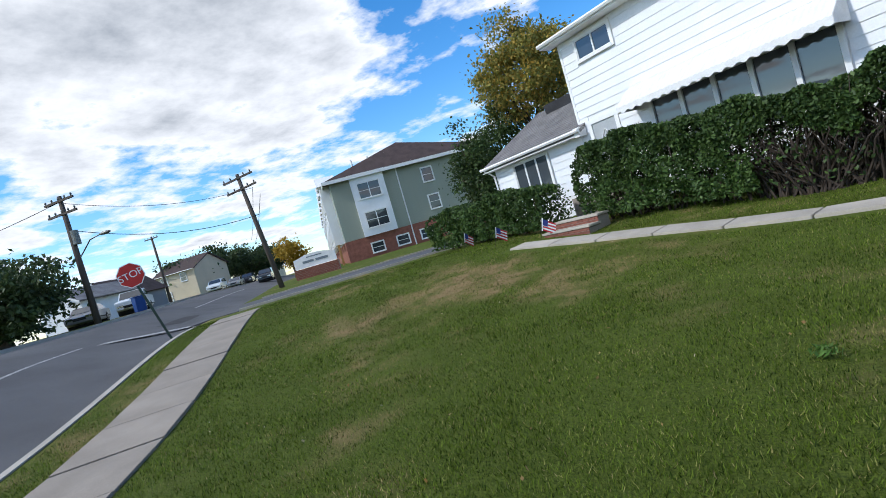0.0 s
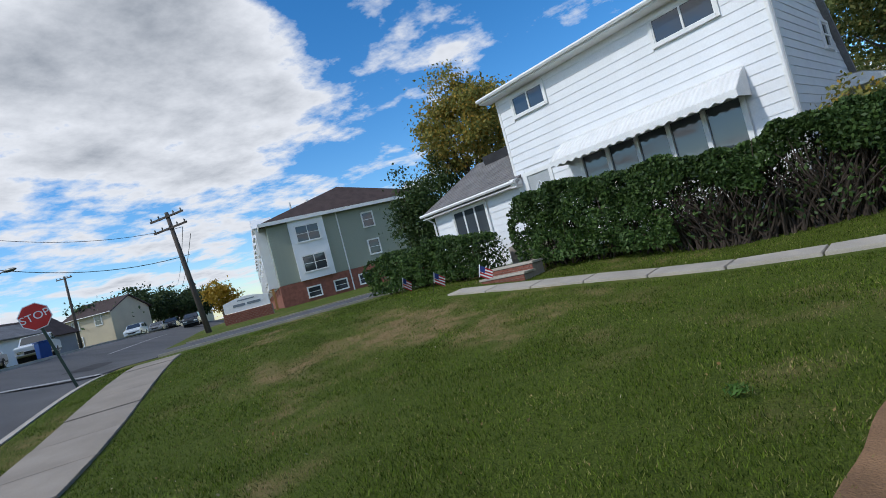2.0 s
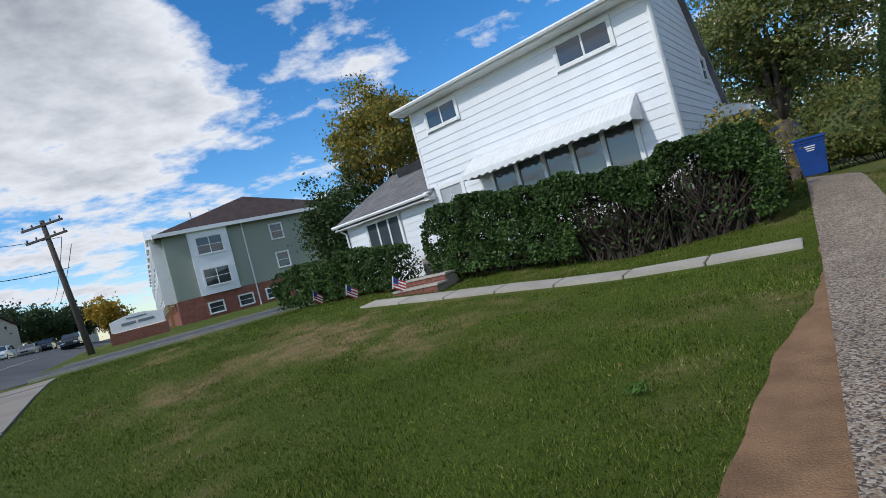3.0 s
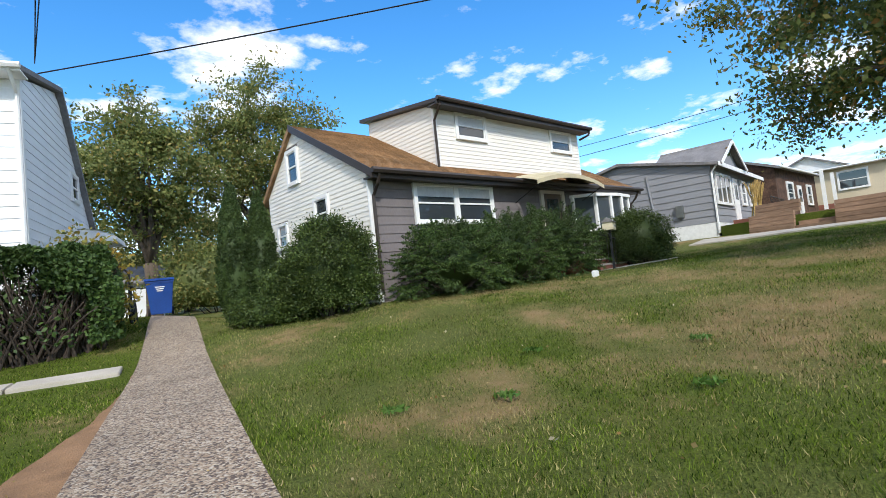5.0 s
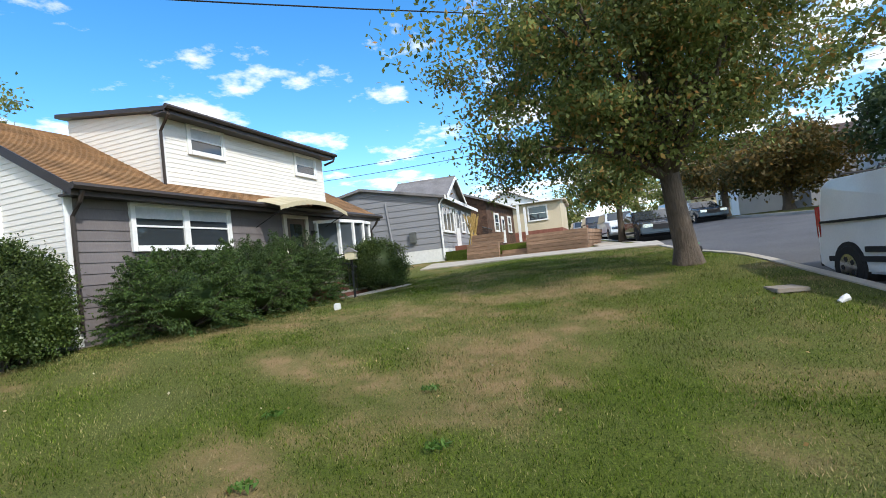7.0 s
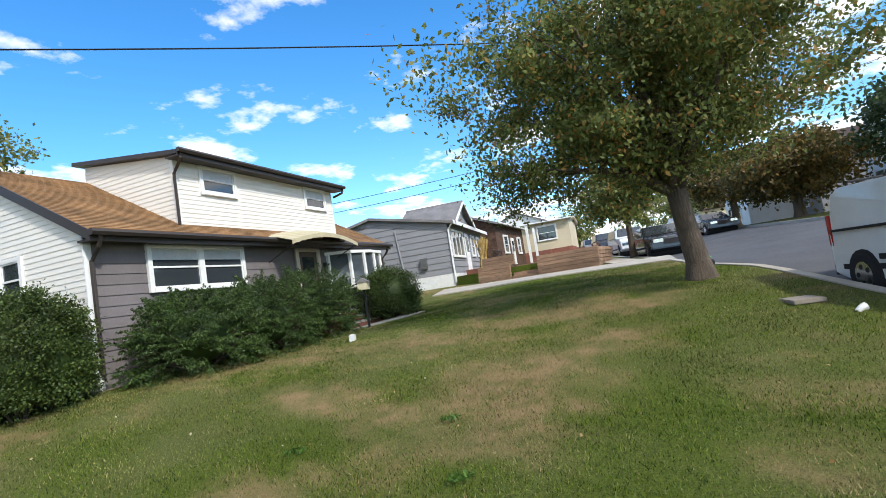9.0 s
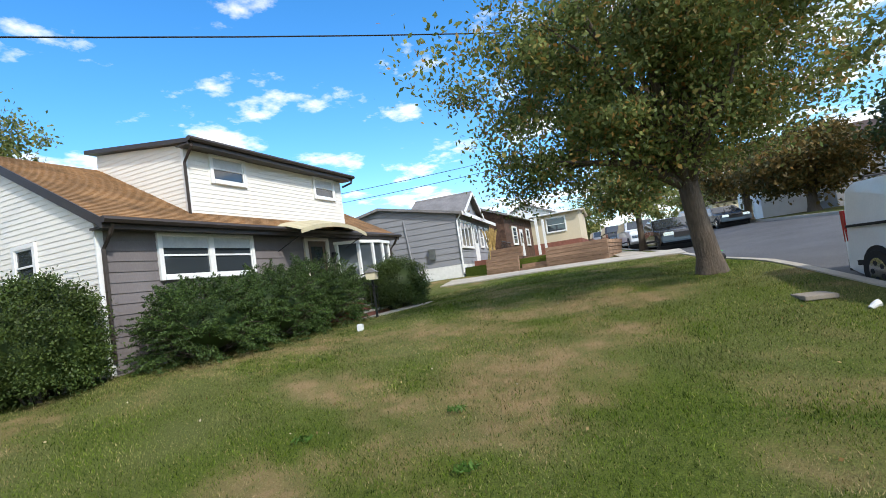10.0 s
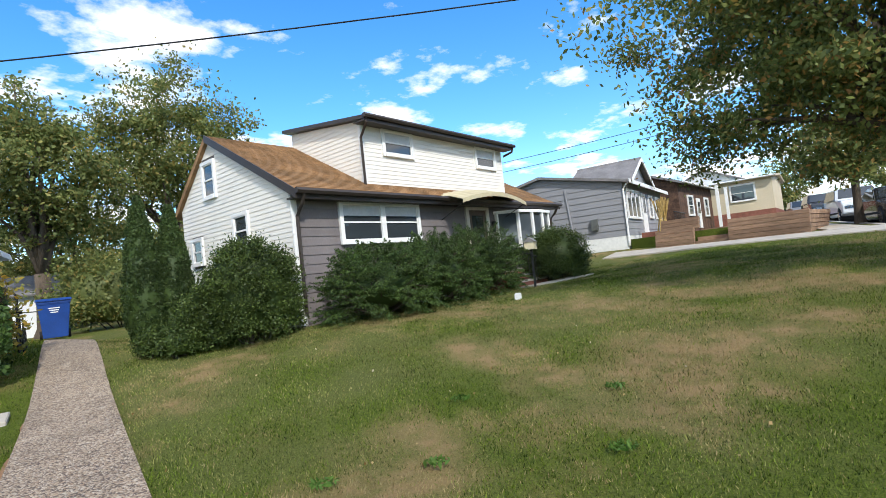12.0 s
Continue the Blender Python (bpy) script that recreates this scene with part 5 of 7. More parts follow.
def blade_mesh(name, roots, mat, seed, tall):
    rng = np.random.default_rng(seed)
    p = np.array(roots)
    n = len(p)
    a = rng.uniform(0, 2 * np.pi, n)
    h = tall * rng.uniform(0.5, 1.25, n) * (1 + 0.03 * np.hypot(p[:, 0], p[:, 1]))
    w = rng.uniform(0.002, 0.005, n) * (1 + 0.07 * np.hypot(p[:, 0], p[:, 1]))
    h *= 0.45 + 0.8 * patchy(p[:, 0], p[:, 1], 11.0) + 0.3 * patchy(p[:, 0], p[:, 1], 1.7)
    bend = rng.normal(0, 0.6, (n, 2)) * h[:, None]
    side = np.stack([np.cos(a) * w, np.sin(a) * w, np.zeros(n)], 1)
    tip = p + np.concatenate([bend, h[:, None]], 1)
    v = np.stack([p - side - [0, 0, 0.01], p + side - [0, 0, 0.01], tip], 1).reshape(-1, 3)
    me = bpy.data.meshes.new(name)
    me.vertices.add(3 * n)
    me.vertices.foreach_set("co", v.astype(np.float32).ravel())
    me.loops.add(3 * n)
    me.loops.foreach_set("vertex_index", np.arange(3 * n, dtype=np.int32))
    me.polygons.add(n)
    me.polygons.foreach_set("loop_start", np.arange(0, 3 * n, 3, dtype=np.int32))
    me.update(calc_edges=True)
    me.materials.append(mat)
    return me


g_green, g_pale, g_straw = grass(1450000, 5)
PALE_GRASS = leaf_material("pale_grass_blades", (0.036, 0.050, 0.011), (0.225, 0.245, 0.072), (0.40, 0.34, 0.16), 0.2, light=0.25, gloss=0.08)
STRAW_BLADE = leaf_material("straw_blades", (0.20, 0.15, 0.06), (0.38, 0.30, 0.14), light=0.25)
tagged(new("grass", blade_mesh("grass", g_green, GRASS, 6, 0.025)), "short green mown grass blades", "grass", "", "stuff")
tagged(new("pale_grass", blade_mesh("pale_grass", g_pale, PALE_GRASS, 8, 0.022)), "short pale green mown grass blades", "grass", "", "stuff")
tagged(new("dry_grass", blade_mesh("dry_grass", g_straw, STRAW_BLADE, 7, 0.024)), "short straw-coloured dry grass blades", "grass", "", "stuff")


# ---- things round the houses ----
def brick_run(parent, x0, x1, y0, y1, z0, z1, rows, length=0.21, mat=BRICK):
    """A solid of bricks: a mortar core with the bricks of the front and top edge proud of it."""
    part("mortar_core", Shape().box(x0 + 0.012, x1 - 0.012, y0 + 0.012, y1 - 0.012, z0, z1 - 0.008), MORTAR, parent)
    h = (z1 - z0) / rows
    n = max(1, round((x1 - x0) / length))
    w = (x1 - x0) / n
    me = Shape().box(0.005, w - 0.005, 0, 0.09, 0.005, h - 0.005).mesh("brick", mat)
    half = Shape().box(0.005, w / 2 - 0.005, 0, 0.09, 0.005, h - 0.005).mesh("brick", mat)
    for r in range(rows):
        off = r % 2
        if off:
            for xx in (x0, x1 - w / 2):
                part("brick", half, mat, parent).location = (xx, y0, z0 + r * h)
        for i in range(n - off):
            part("brick", me, mat, parent).location = (x0 + i * w + off * w / 2, y0, z0 + r * h)


def front_steps():
    """Brick steps up to the grey house's door, with stone treads and an iron rail."""
    x, y = 13.75, 9.2
    g = land(14, 7.4)
    st = thing("front_steps", pose(x, y, 0), "brick front steps with pale stone treads", "steps")
    for k in range(4):
        top = 1.30 - 0.17 * k
        y0, y1 = -1.05 - 0.32 * k, (-0.02 if k == 0 else -1.05 - 0.32 * (k - 1))
        riser = part("riser", Shape().box(-0.25, 1.75, y0 + 0.03, y1 - 0.004, g - 0.15, top - 0.055), BRICK, st)
        part("tread", Shape().box(-0.29, 1.79, y0, y1 - 0.004, top - 0.055, top), PALE_CONCRETE, st, bevel=0.012)
    r = part("handrail", Shape().tube([(-0.2, -2.2, g + 0.85), (-0.2, -1.0, 2.1), (-0.2, -0.1, 2.1)], 0.022, 6), IRON, st, "black wrought-iron rail")
    for k in range(10):
        yy = -2.15 + 0.22 * k
        zt = g + 0.85 + (2.1 - g - 0.85) * min(1, (yy + 2.2) / 1.2)
        part("baluster", Shape().tube([(-0.2, yy, zt - 0.75), (-0.2, yy, zt)], 0.009, 5), IRON, r)
    r2 = part("handrail", Shape().tube([(1.7, -2.2, g + 0.85), (1.7, -1.0, 2.1), (1.7, -0.1, 2.1)], 0.022, 6), IRON, st, "black wrought-iron rail")
    for k in range(10):
        yy = -2.15 + 0.22 * k
        zt = g + 0.85 + (2.1 - g - 0.85) * min(1, (yy + 2.2) / 1.2)
        part("baluster", Shape().tube([(1.7, yy, zt - 0.75), (1.7, yy, zt)], 0.009, 5), IRON, r2)
    pth = tagged(part("stone_path", Shape().slab([(13.2, 6.9, land(13.2, 6.9) + 0.03), (15.4, 6.1, land(15.4, 6.1) + 0.03), (15.6, 6.8, land(15.6, 6.8) + 0.03), (13.2, 7.6, land(13.2, 7.6) + 0.03)], 0.1), PALE_CONCRETE), "pale concrete path at the foot of the steps", "path", "", "structure")


def mailbox():
    x, y = 12.8, 6.75
    z = land(x, y)
    m = thing("mailbox", pose(x, y, z, 0, 0, 20), "cream house-shaped mailbox on a black post", "mailbox")
    part("post", Shape().box(-0.03, 0.03, -0.03, 0.03, -0.2, 1.05), IRON, m)
    part("arm", Shape().tube([(0, 0, 0.75), (-0.35, 0, 0.95)], 0.018, 5), IRON, m)
    cream = material("cream_paint", (0.62, 0.55, 0.38), 0.5, var=0.06, scale=6, fine=40)
    b = part("box", Shape().prism([(-0.13, 1.05), (0.13, 1.05), (0.13, 1.25), (-0.13, 1.25)], "x", -0.3, 0.3), cream, m)
    part("roof", Shape().prism([(-0.17, 1.25), (0.17, 1.25), (0.0, 1.38)], "x", -0.33, 0.33), GREY_ROOF, b)
    for xx in (0.08, 0.2):
        part("window_dot", Shape().tube([(xx, -0.131, 1.15), (xx, -0.138, 1.15)], 0.035, 8), material("grey_dot", (0.2, 0.2, 0.2), 0.6, bump=0), b)


def wheel(parent, c, r, w, hub=0.62, axis="y"):
    tyre = Shape().tube([(c[0], c[1] - w / 2, c[2]), (c[0], c[1] - w / 2 + 0.1 * w, c[2]), (c[0], c[1] + w / 2 - 0.1 * w, c[2]), (c[0], c[1] + w / 2, c[2])], [r * 0.94, r, r, r * 0.94], 20)
    t = part("wheel", tyre, RUBBER, parent)
    part("rim", Shape().tube([(c[0], c[1] - w / 2 - 0.012, c[2]), (c[0], c[1] + w / 2 + 0.012, c[2])], [r * hub, r * hub], 14), CHROME, t)
    for k in range(5):
        a = 2 * math.pi * k / 5
        part("spoke_gap", Shape().tube([(c[0] + r * hub * 0.62 * math.cos(a), c[1] - w / 2 - 0.016, c[2] + r * hub * 0.62 * math.sin(a)), (c[0] + r * hub * 0.62 * math.cos(a), c[1] + w / 2 + 0.016, c[2] + r * hub * 0.62 * math.sin(a))], r * 0.13, 6), RUBBER, t)
    return t


def car(place, turn, paint, label, body, glass, width=1.75, wheels=(0.8, 3.5), r=0.32, category="car", roof_rack=False, name="car"):
    """A vehicle from its side outline (x along it, z up) and the outline of its glass."""
    x, y, z = place
    c = thing(name, pose(x, y, z, 0, 0, turn), label, category)
    w = width / 2
    zs = [p[1] for p in body]
    belt = min(p[1] for p in glass)
    top = max(zs)
    s, n = Shape(), len(body)

    def inset(h):
        return w - (0.16 * max(0, (h - belt)) / max(0.1, top - belt) * (1.0 if top < 1.7 else 0.7)) - 0.05 * max(0, 0.45 - h)
    s.v = [(px, sg * inset(pz), pz) for sg in (-1, 1) for px, pz in body]
    s.f = [tuple(range(n)), tuple(reversed(range(n, 2 * n)))] + [(i, i + n, (i + 1) % n + n, (i + 1) % n) for i in range(n)]
    b = part("body", s, paint, c, bevel=0.035)
    for sg in (-1, 1):
        g = Shape()
        q = [(px, sg * (inset(pz) + 0.012), pz) for px, pz in glass]
        q2 = [(px, sg * (inset(pz) - 0.02), pz) for px, pz in glass]
        k = len(q)
        g.v = q + q2
        g.f = [tuple(range(k)), tuple(reversed(range(k, 2 * k)))] + [(i, i + k, (i + 1) % k + k, (i + 1) % k) for i in range(k)]
        part("side_window", g, GLASS, b)
        part("sill_trim", Shape().box(body[0][0] + 0.3, max(p[0] for p in body) - 0.3, sg * (w + 0.004) - 0.012, sg * (w + 0.004) + 0.012, 0.42, 0.5), RUBBER, b)
    for i, j in ((3, 4), (5, 6) if top < 1.7 or len(body) == 11 else (7, 8)):
        (ax, az), (bx, bz) = body[i], body[j]
        if az > bz:
            (ax, az), (bx, bz) = (bx, bz), (ax, az)
        d = Vector((bx - ax, 0, bz - az))
        nrm = Vector((-d.z, 0, d.x)).normalized() * (0.014 if d.x > 0 else -0.014)
        lo, hi = Vector((ax, 0, az)) + d * 0.08 + nrm, Vector((ax, 0, az)) + d * 0.92 + nrm
        wl0, wl1 = inset(lo.z) - 0.1, inset(hi.z) - 0.1
        part("windscreen", Shape().slab([(lo.x, -wl0, lo.z), (lo.x, wl0, lo.z), (hi.x, wl1, hi.z), (hi.x, -wl1, hi.z)], 0.012), GLASS, b)
    rear = max(p[0] for p in body)
    for sg in (-1, 1):
        part("headlamp", Shape().box(-0.015, 0.06, sg * (w - 0.3) - 0.2, sg * (w - 0.3) + 0.2, 0.6, 0.74), CHROME, b, bevel=0.02)
        if name == "car":
            part("tail_lamp", Shape().box(rear - 0.06, rear + 0.012, sg * (w - 0.25) - 0.17, sg * (w - 0.25) + 0.17, 0.68, 0.86), LAMP_RED, b)
    part("grille", Shape().box(-0.02, 0.03, -0.38, 0.38, 0.5, 0.68), RUBBER, b)
    for px in wheels:
        part("wheel_arch", Shape().tube([(px, -w - 0.006, r), (px, w + 0.006, r)], r * 1.17, 20), RUBBER, c)
        for sg in (-1, 1):
            wheel(c, (px, sg * (w - 0.08), r), r, 0.2)
    return c, b, inset


SEDAN = ([(0.0, 0.35), (0.02, 0.68), (0.15, 0.78), (1.25, 0.92), (2.0, 1.38), (3.1, 1.42), (3.85, 1.0), (4.6, 0.95), (4.7, 0.6), (4.68, 0.32), (4.2, 0.22), (0.4, 0.22)],
         [(1.5, 0.95), (2.06, 1.32), (3.06, 1.36), (3.6, 1.0)])
SUV = ([(0.0, 0.4), (0.03, 0.85), (0.2, 0.98), (1.2, 1.08), (1.85, 1.62), (4.3, 1.68), (4.6, 1.1), (4.65, 0.4), (4.2, 0.28), (0.4, 0.28)],
       [(1.5, 1.12), (1.95, 1.55), (4.2, 1.6), (4.35, 1.12)])
PICKUP = ([(0.0, 0.45), (0.03, 0.95), (0.2, 1.05), (1.4, 1.12), (1.95, 1.68), (3.2, 1.72), (3.35, 1.15), (5.2, 1.12), (5.25, 0.5), (4.8, 0.35), (0.4, 0.35)],
          [(1.7, 1.18), (2.05, 1.6), (3.1, 1.64), (3.2, 1.18)])
VAN = ([(0.0, 0.45), (0.02, 0.72), (0.2, 0.88), (0.95, 1.03), (1.55, 1.55), (2.0, 1.67), (4.15, 1.71), (4.33, 1.62), (4.4, 0.99), (4.4, 0.35), (4.0, 0.24), (0.4, 0.24)],
       [(1.05, 1.06), (1.58, 1.48), (2.35, 1.51), (2.35, 1.03)])


def white_van():
    x, y = 5.95, -4.75
    ang = math.degrees(math.atan(0.156))
    c, b, inset = car((x, y, land(8, -3.6) - 0.1), ang, WHITE_CAR, "white panel van with roof bars parked at the kerb", *VAN, width=1.78, wheels=(0.85, 3.62), r=0.33, category="van", name="panel_van")
    w = 0.89
    for sg in (-1, 1):
        part("panel_groove", Shape().box(2.45, 2.47, sg * w - 0.012, sg * w + 0.012, 0.5, 1.5), RUBBER, b)
        part("slide_rail", Shape().box(2.5, 4.25, sg * w - 0.02, sg * w + 0.02, 1.02, 1.06), RUBBER, b)
        part("side_moulding", Shape().box(1.25, 3.2, sg * w - 0.03, sg * w + 0.03, 0.56, 0.64), RUBBER, b)
        part("door_handle", Shape().box(2.2, 2.36, sg * w - 0.035, sg * w + 0.035, 0.92, 0.97), RUBBER, b)
        part("tail_lamp", Shape().box(4.34, 4.43, sg * 0.8 - 0.06, sg * 0.8 + 0.06, 0.8, 1.3), LAMP_RED, b)
    for xx in (2.2, 3.1, 4.0):
        part("roof_bar", Shape().tube([(xx, -0.70, 1.68), (xx, -0.66, 1.77), (xx, 0.66, 1.77), (xx, 0.70, 1.68)], 0.02, 6), RUBBER, c, "black roof bar")
    part("bumper", Shape().box(4.36, 4.5, -0.82, 0.82, 0.32, 0.5), RUBBER, c)
    return c


def bin_and_bike():
    x, y = 4.5, 16.4
    z = land(x, y) + 0.05
    b = thing("wheelie_bin", pose(x, y, z, 0, 0, -14), "blue plastic wheelie bin with a closed lid", "bin")
    s = Shape()
    prof = [(0.26, 0.25, 0.05), (0.30, 0.29, 0.5), (0.34, 0.34, 0.92), (0.36, 0.36, 0.93), (0.36, 0.36, 0.98)]
    for hx, hy, zz in prof:
        s.v += [(-hx, -hy, zz), (hx, -hy, zz), (hx, hy, zz), (-hx, hy, zz)]
    for i in range(len(prof) - 1):
        s.f += [(4 * i + k, 4 * i + (k + 1) % 4, 4 * i + 4 + (k + 1) % 4, 4 * i + 4 + k) for k in range(4)]
    s.f += [(3, 2, 1, 0), tuple(len(s.v) - 4 + k for k in range(4))]
    part("body", s, BLUE_PLASTIC, b, bevel=0.02)
    part("lid", Shape().prism([(-0.39, 0.985), (0.4, 0.985), (0.4, 1.02), (0.2, 1.07), (-0.3, 1.06), (-0.39, 1.02)], "x", -0.38, 0.38), BLUE_PLASTIC, b, bevel=0.015)
    part("handle", Shape().tube([(-0.25, 0.42, 0.95), (0.25, 0.42, 0.95)], 0.018, 6), BLUE_PLASTIC, b)
    for k in range(3):
        part("label_bar", Shape().box(-0.12 + 0.02 * k, 0.12 - 0.02 * k, -0.345 + 0.012 * k, -0.325 + 0.012 * k, 0.80 - 0.055 * k, 0.825 - 0.055 * k), SIGN_WHITE, b, "white printed bar")
    for sx in (-0.3, 0.3):
        part("wheel", Shape().tube([(sx - 0.03, 0.3, 0.12), (sx + 0.03, 0.3, 0.12)], 0.12, 14), RUBBER, b)
    # bicycle leaning by the hedge
    bx, by = 3.35, 14.4
    k = thing("bicycle", pose(bx, by, land(bx, by), 0, 10, 72), "black bicycle leaning beside the hedge end", "bicycle")
    for cx in (-0.5, 0.5):
        s = Shape()
        ring = [(cx + 0.33 * math.cos(a * math.pi / 10), 0, 0.34 + 0.33 * math.sin(a * math.pi / 10)) for a in range(21)]
        s.tube(ring, 0.017, 6, cap=False)
        wl_ = part("wheel", s, RUBBER, k)
        sp = Shape()
        for a in range(9):
            sp.tube([(cx, 0, 0.34), (cx + 0.32 * math.cos(a * 2 * math.pi / 9), 0, 0.34 + 0.32 * math.sin(a * 2 * math.pi / 9))], 0.003, 4)
        part("spoke_set", sp, STEEL, wl_)
    fr = Shape()
    for p, q in (((-0.5, 0, 0.34), (-0.08, 0, 0.33)), ((-0.08, 0, 0.33), (-0.22, 0, 0.85)), ((-0.5, 0, 0.34), (-0.19, 0, 0.78)), ((-0.19, 0, 0.78), (0.36, 0, 0.8)), ((-0.08, 0, 0.33), (0.38, 0, 0.72)), ((0.34, 0, 0.95), (0.5, 0, 0.34))):
        fr.tube([p, q], 0.016, 6)
    part("frame", fr, IRON, k)
    part("handlebar", Shape().tube([(0.3, -0.28, 0.98), (0.36, 0, 1.0), (0.3, 0.28, 0.98)], 0.013, 6), IRON, k)
    part("saddle", Shape().ball((-0.24, 0, 0.9), (0.13, 0.07, 0.035), 10, 6), RUBBER, k)
    # arched black gate frame
    gx, gy = 2.95, 15.1
    g = thing("garden_gate", pose(gx, gy, land(gx, gy), 0, 0, -14), "black metal gate frame between hedge and bin", "gate")
    part("gate_frame", Shape().tube([(-0.5, 0, -0.1), (-0.5, 0, 1.35), (-0.4, 0, 1.45), (0.4, 0, 1.45), (0.5, 0, 1.35), (0.5, 0, -0.1)], 0.035, 6), IRON, g)
    for i in range(6):
        part("bar", Shape().tube([(-0.4 + 0.16 * i, 0, 0.1), (-0.4 + 0.16 * i, 0, 1.0)], 0.01, 5), IRON, g)
    part("rail", Shape().box(-0.48, 0.48, -0.012, 0.012, 0.98, 1.02), IRON, g)


def shed():
    x, y = 5.2, 28.0
    z = land(x, y) - 0.1
    h = thing("garage", pose(x, y, z, 0, 0, -14), "low white garage with a grey roof", "garage")
    part("wall", Shape().prism([(0, 0), (0, 1.9), (2.2, 2.7), (4.4, 1.9), (4.4, 0)], "x", -2.2, 2.4), WHITE_SIDING, h)
    part("roof", Shape().slab([(-2.4, -0.25, 1.85), (2.6, -0.25, 1.85), (2.6, 2.2, 2.8), (-2.4, 2.2, 2.8)], 0.08), GREY_ROOF, h)
    part("roof", Shape().slab([(-2.4, 2.2, 2.8), (2.6, 2.2, 2.8), (2.6, 4.65, 1.85), (-2.4, 4.65, 1.85)], 0.08), GREY_ROOF, h)
    part("door", Shape().box(-1.2, 1.2, -0.02, 0.0, 0.05, 1.7), WHITE_TRIM, h)
    part("trim", Shape().box(-2.2, 2.4, -0.03, 0.0, 1.78, 1.9), GREY_ROOF, h)


def brick_steps():
    """Two brick steps with stone treads in the gap of the hedge."""
    x, y = -5.95, 12.6
    z = land(x, y)
    st = thing("brick_steps", pose(x, y, z, 0, 0, -20), "low brick steps with stone treads at the hedge gap", "steps")
    for k in range(2):
        f = part("flight", Shape().box(-0.75, 0.85, 0.4 * k, 0.4 * k + 0.4, -0.2, 0.10 + 0.2 * k), MORTAR, st)
        brick_run(f, -0.75, 0.85, 0.4 * k - 0.02, 0.4 * k + 0.1, 0.2 * k - 0.05, 0.11 + 0.2 * k, 2)
        part("tread", Shape().box(-0.8, 0.9, 0.4 * k - 0.05, 0.4 * k + 0.42, 0.115 + 0.2 * k, 0.175 + 0.2 * k), PALE_CONCRETE, st, bevel=0.01)


def small_flags():
    red = material("flag_red", (0.5, 0.04, 0.05), 0.8, var=0.05, bump=0)
    blue = material("flag_blue", (0.03, 0.05, 0.22), 0.8, var=0.05, bump=0)
    for k, (x, y) in enumerate(((-6.6, 12.5), (-8.3, 12.9), (-9.7, 13.3))):
        f = thing("small_flag", pose(x, y, land(x, y), 0, 14, 30 + 20 * k), "small striped flag on a stick at the hedge foot", "flag", "flags along the hedge")
        part("stick", Shape().tube([(0, 0, -0.1), (0, 0, 0.62)], 0.006, 5), TWIG, f)
        cl = part("cloth", Shape().box(0.004, 0.035, -0.003, 0.003, 0.28, 0.6), SIGN_WHITE, f)
        for i in range(7):
            s = Shape()
            s.slab([(0.005, 0.005, 0.30 + 0.042 * i), (0.38, 0.03, 0.17 + 0.042 * i), (0.38, 0.03, 0.208 + 0.042 * i), (0.005, 0.005, 0.338 + 0.042 * i)], 0.004)
            part("stripe", s, red if i % 2 == 0 else SIGN_WHITE, cl)
        part("canton", Shape().slab([(0.005, -0.001, 0.44), (0.17, 0.011, 0.38), (0.17, 0.011, 0.54), (0.005, -0.001, 0.60)], 0.014), blue, cl)


def buggy():
    x, y = 13.6, -1.75
    z = land(x, y) + 0.06
    b = thing("toy_buggy", pose(x, y, z, 0, -2, 24), "radio-controlled toy buggy with a bright green shell beside the street", "toy car")
    part("chassis", Shape().box(-0.2, 0.22, -0.06, 0.06, 0.055, 0.085), RUBBER, b, bevel=0.008)
    part("shell", Shape().prism([(-0.2, 0.09), (-0.16, 0.16), (-0.02, 0.185), (0.12, 0.15), (0.26, 0.1), (0.26, 0.085)], "y", -0.075, 0.075), GREEN_PAINT, b, "bright green shell", bevel=0.012)
    part("rear_wing", Shape().box(-0.27, -0.17, -0.12, 0.12, 0.2, 0.212), GREEN_PAINT, b, bevel=0.003)
    part("wing_strut", Shape().box(-0.21, -0.19, -0.03, 0.03, 0.1, 0.2), RUBBER, b)
    for sx in (-0.17, 0.18):
        part("axle", Shape().tube([(sx, -0.15, 0.07), (sx, 0.15, 0.07)], 0.008, 5), STEEL, b)
        part("shock_tower", Shape().box(sx - 0.01, sx + 0.01, -0.08, 0.08, 0.08, 0.15), RUBBER, b)
        for sy in (-0.15, 0.15):
            wheel(b, (sx, sy, 0.07), 0.07, 0.07, hub=0.5)
    part("bumper", Shape().box(0.25, 0.3, -0.06, 0.06, 0.05, 0.08), RUBBER, b)


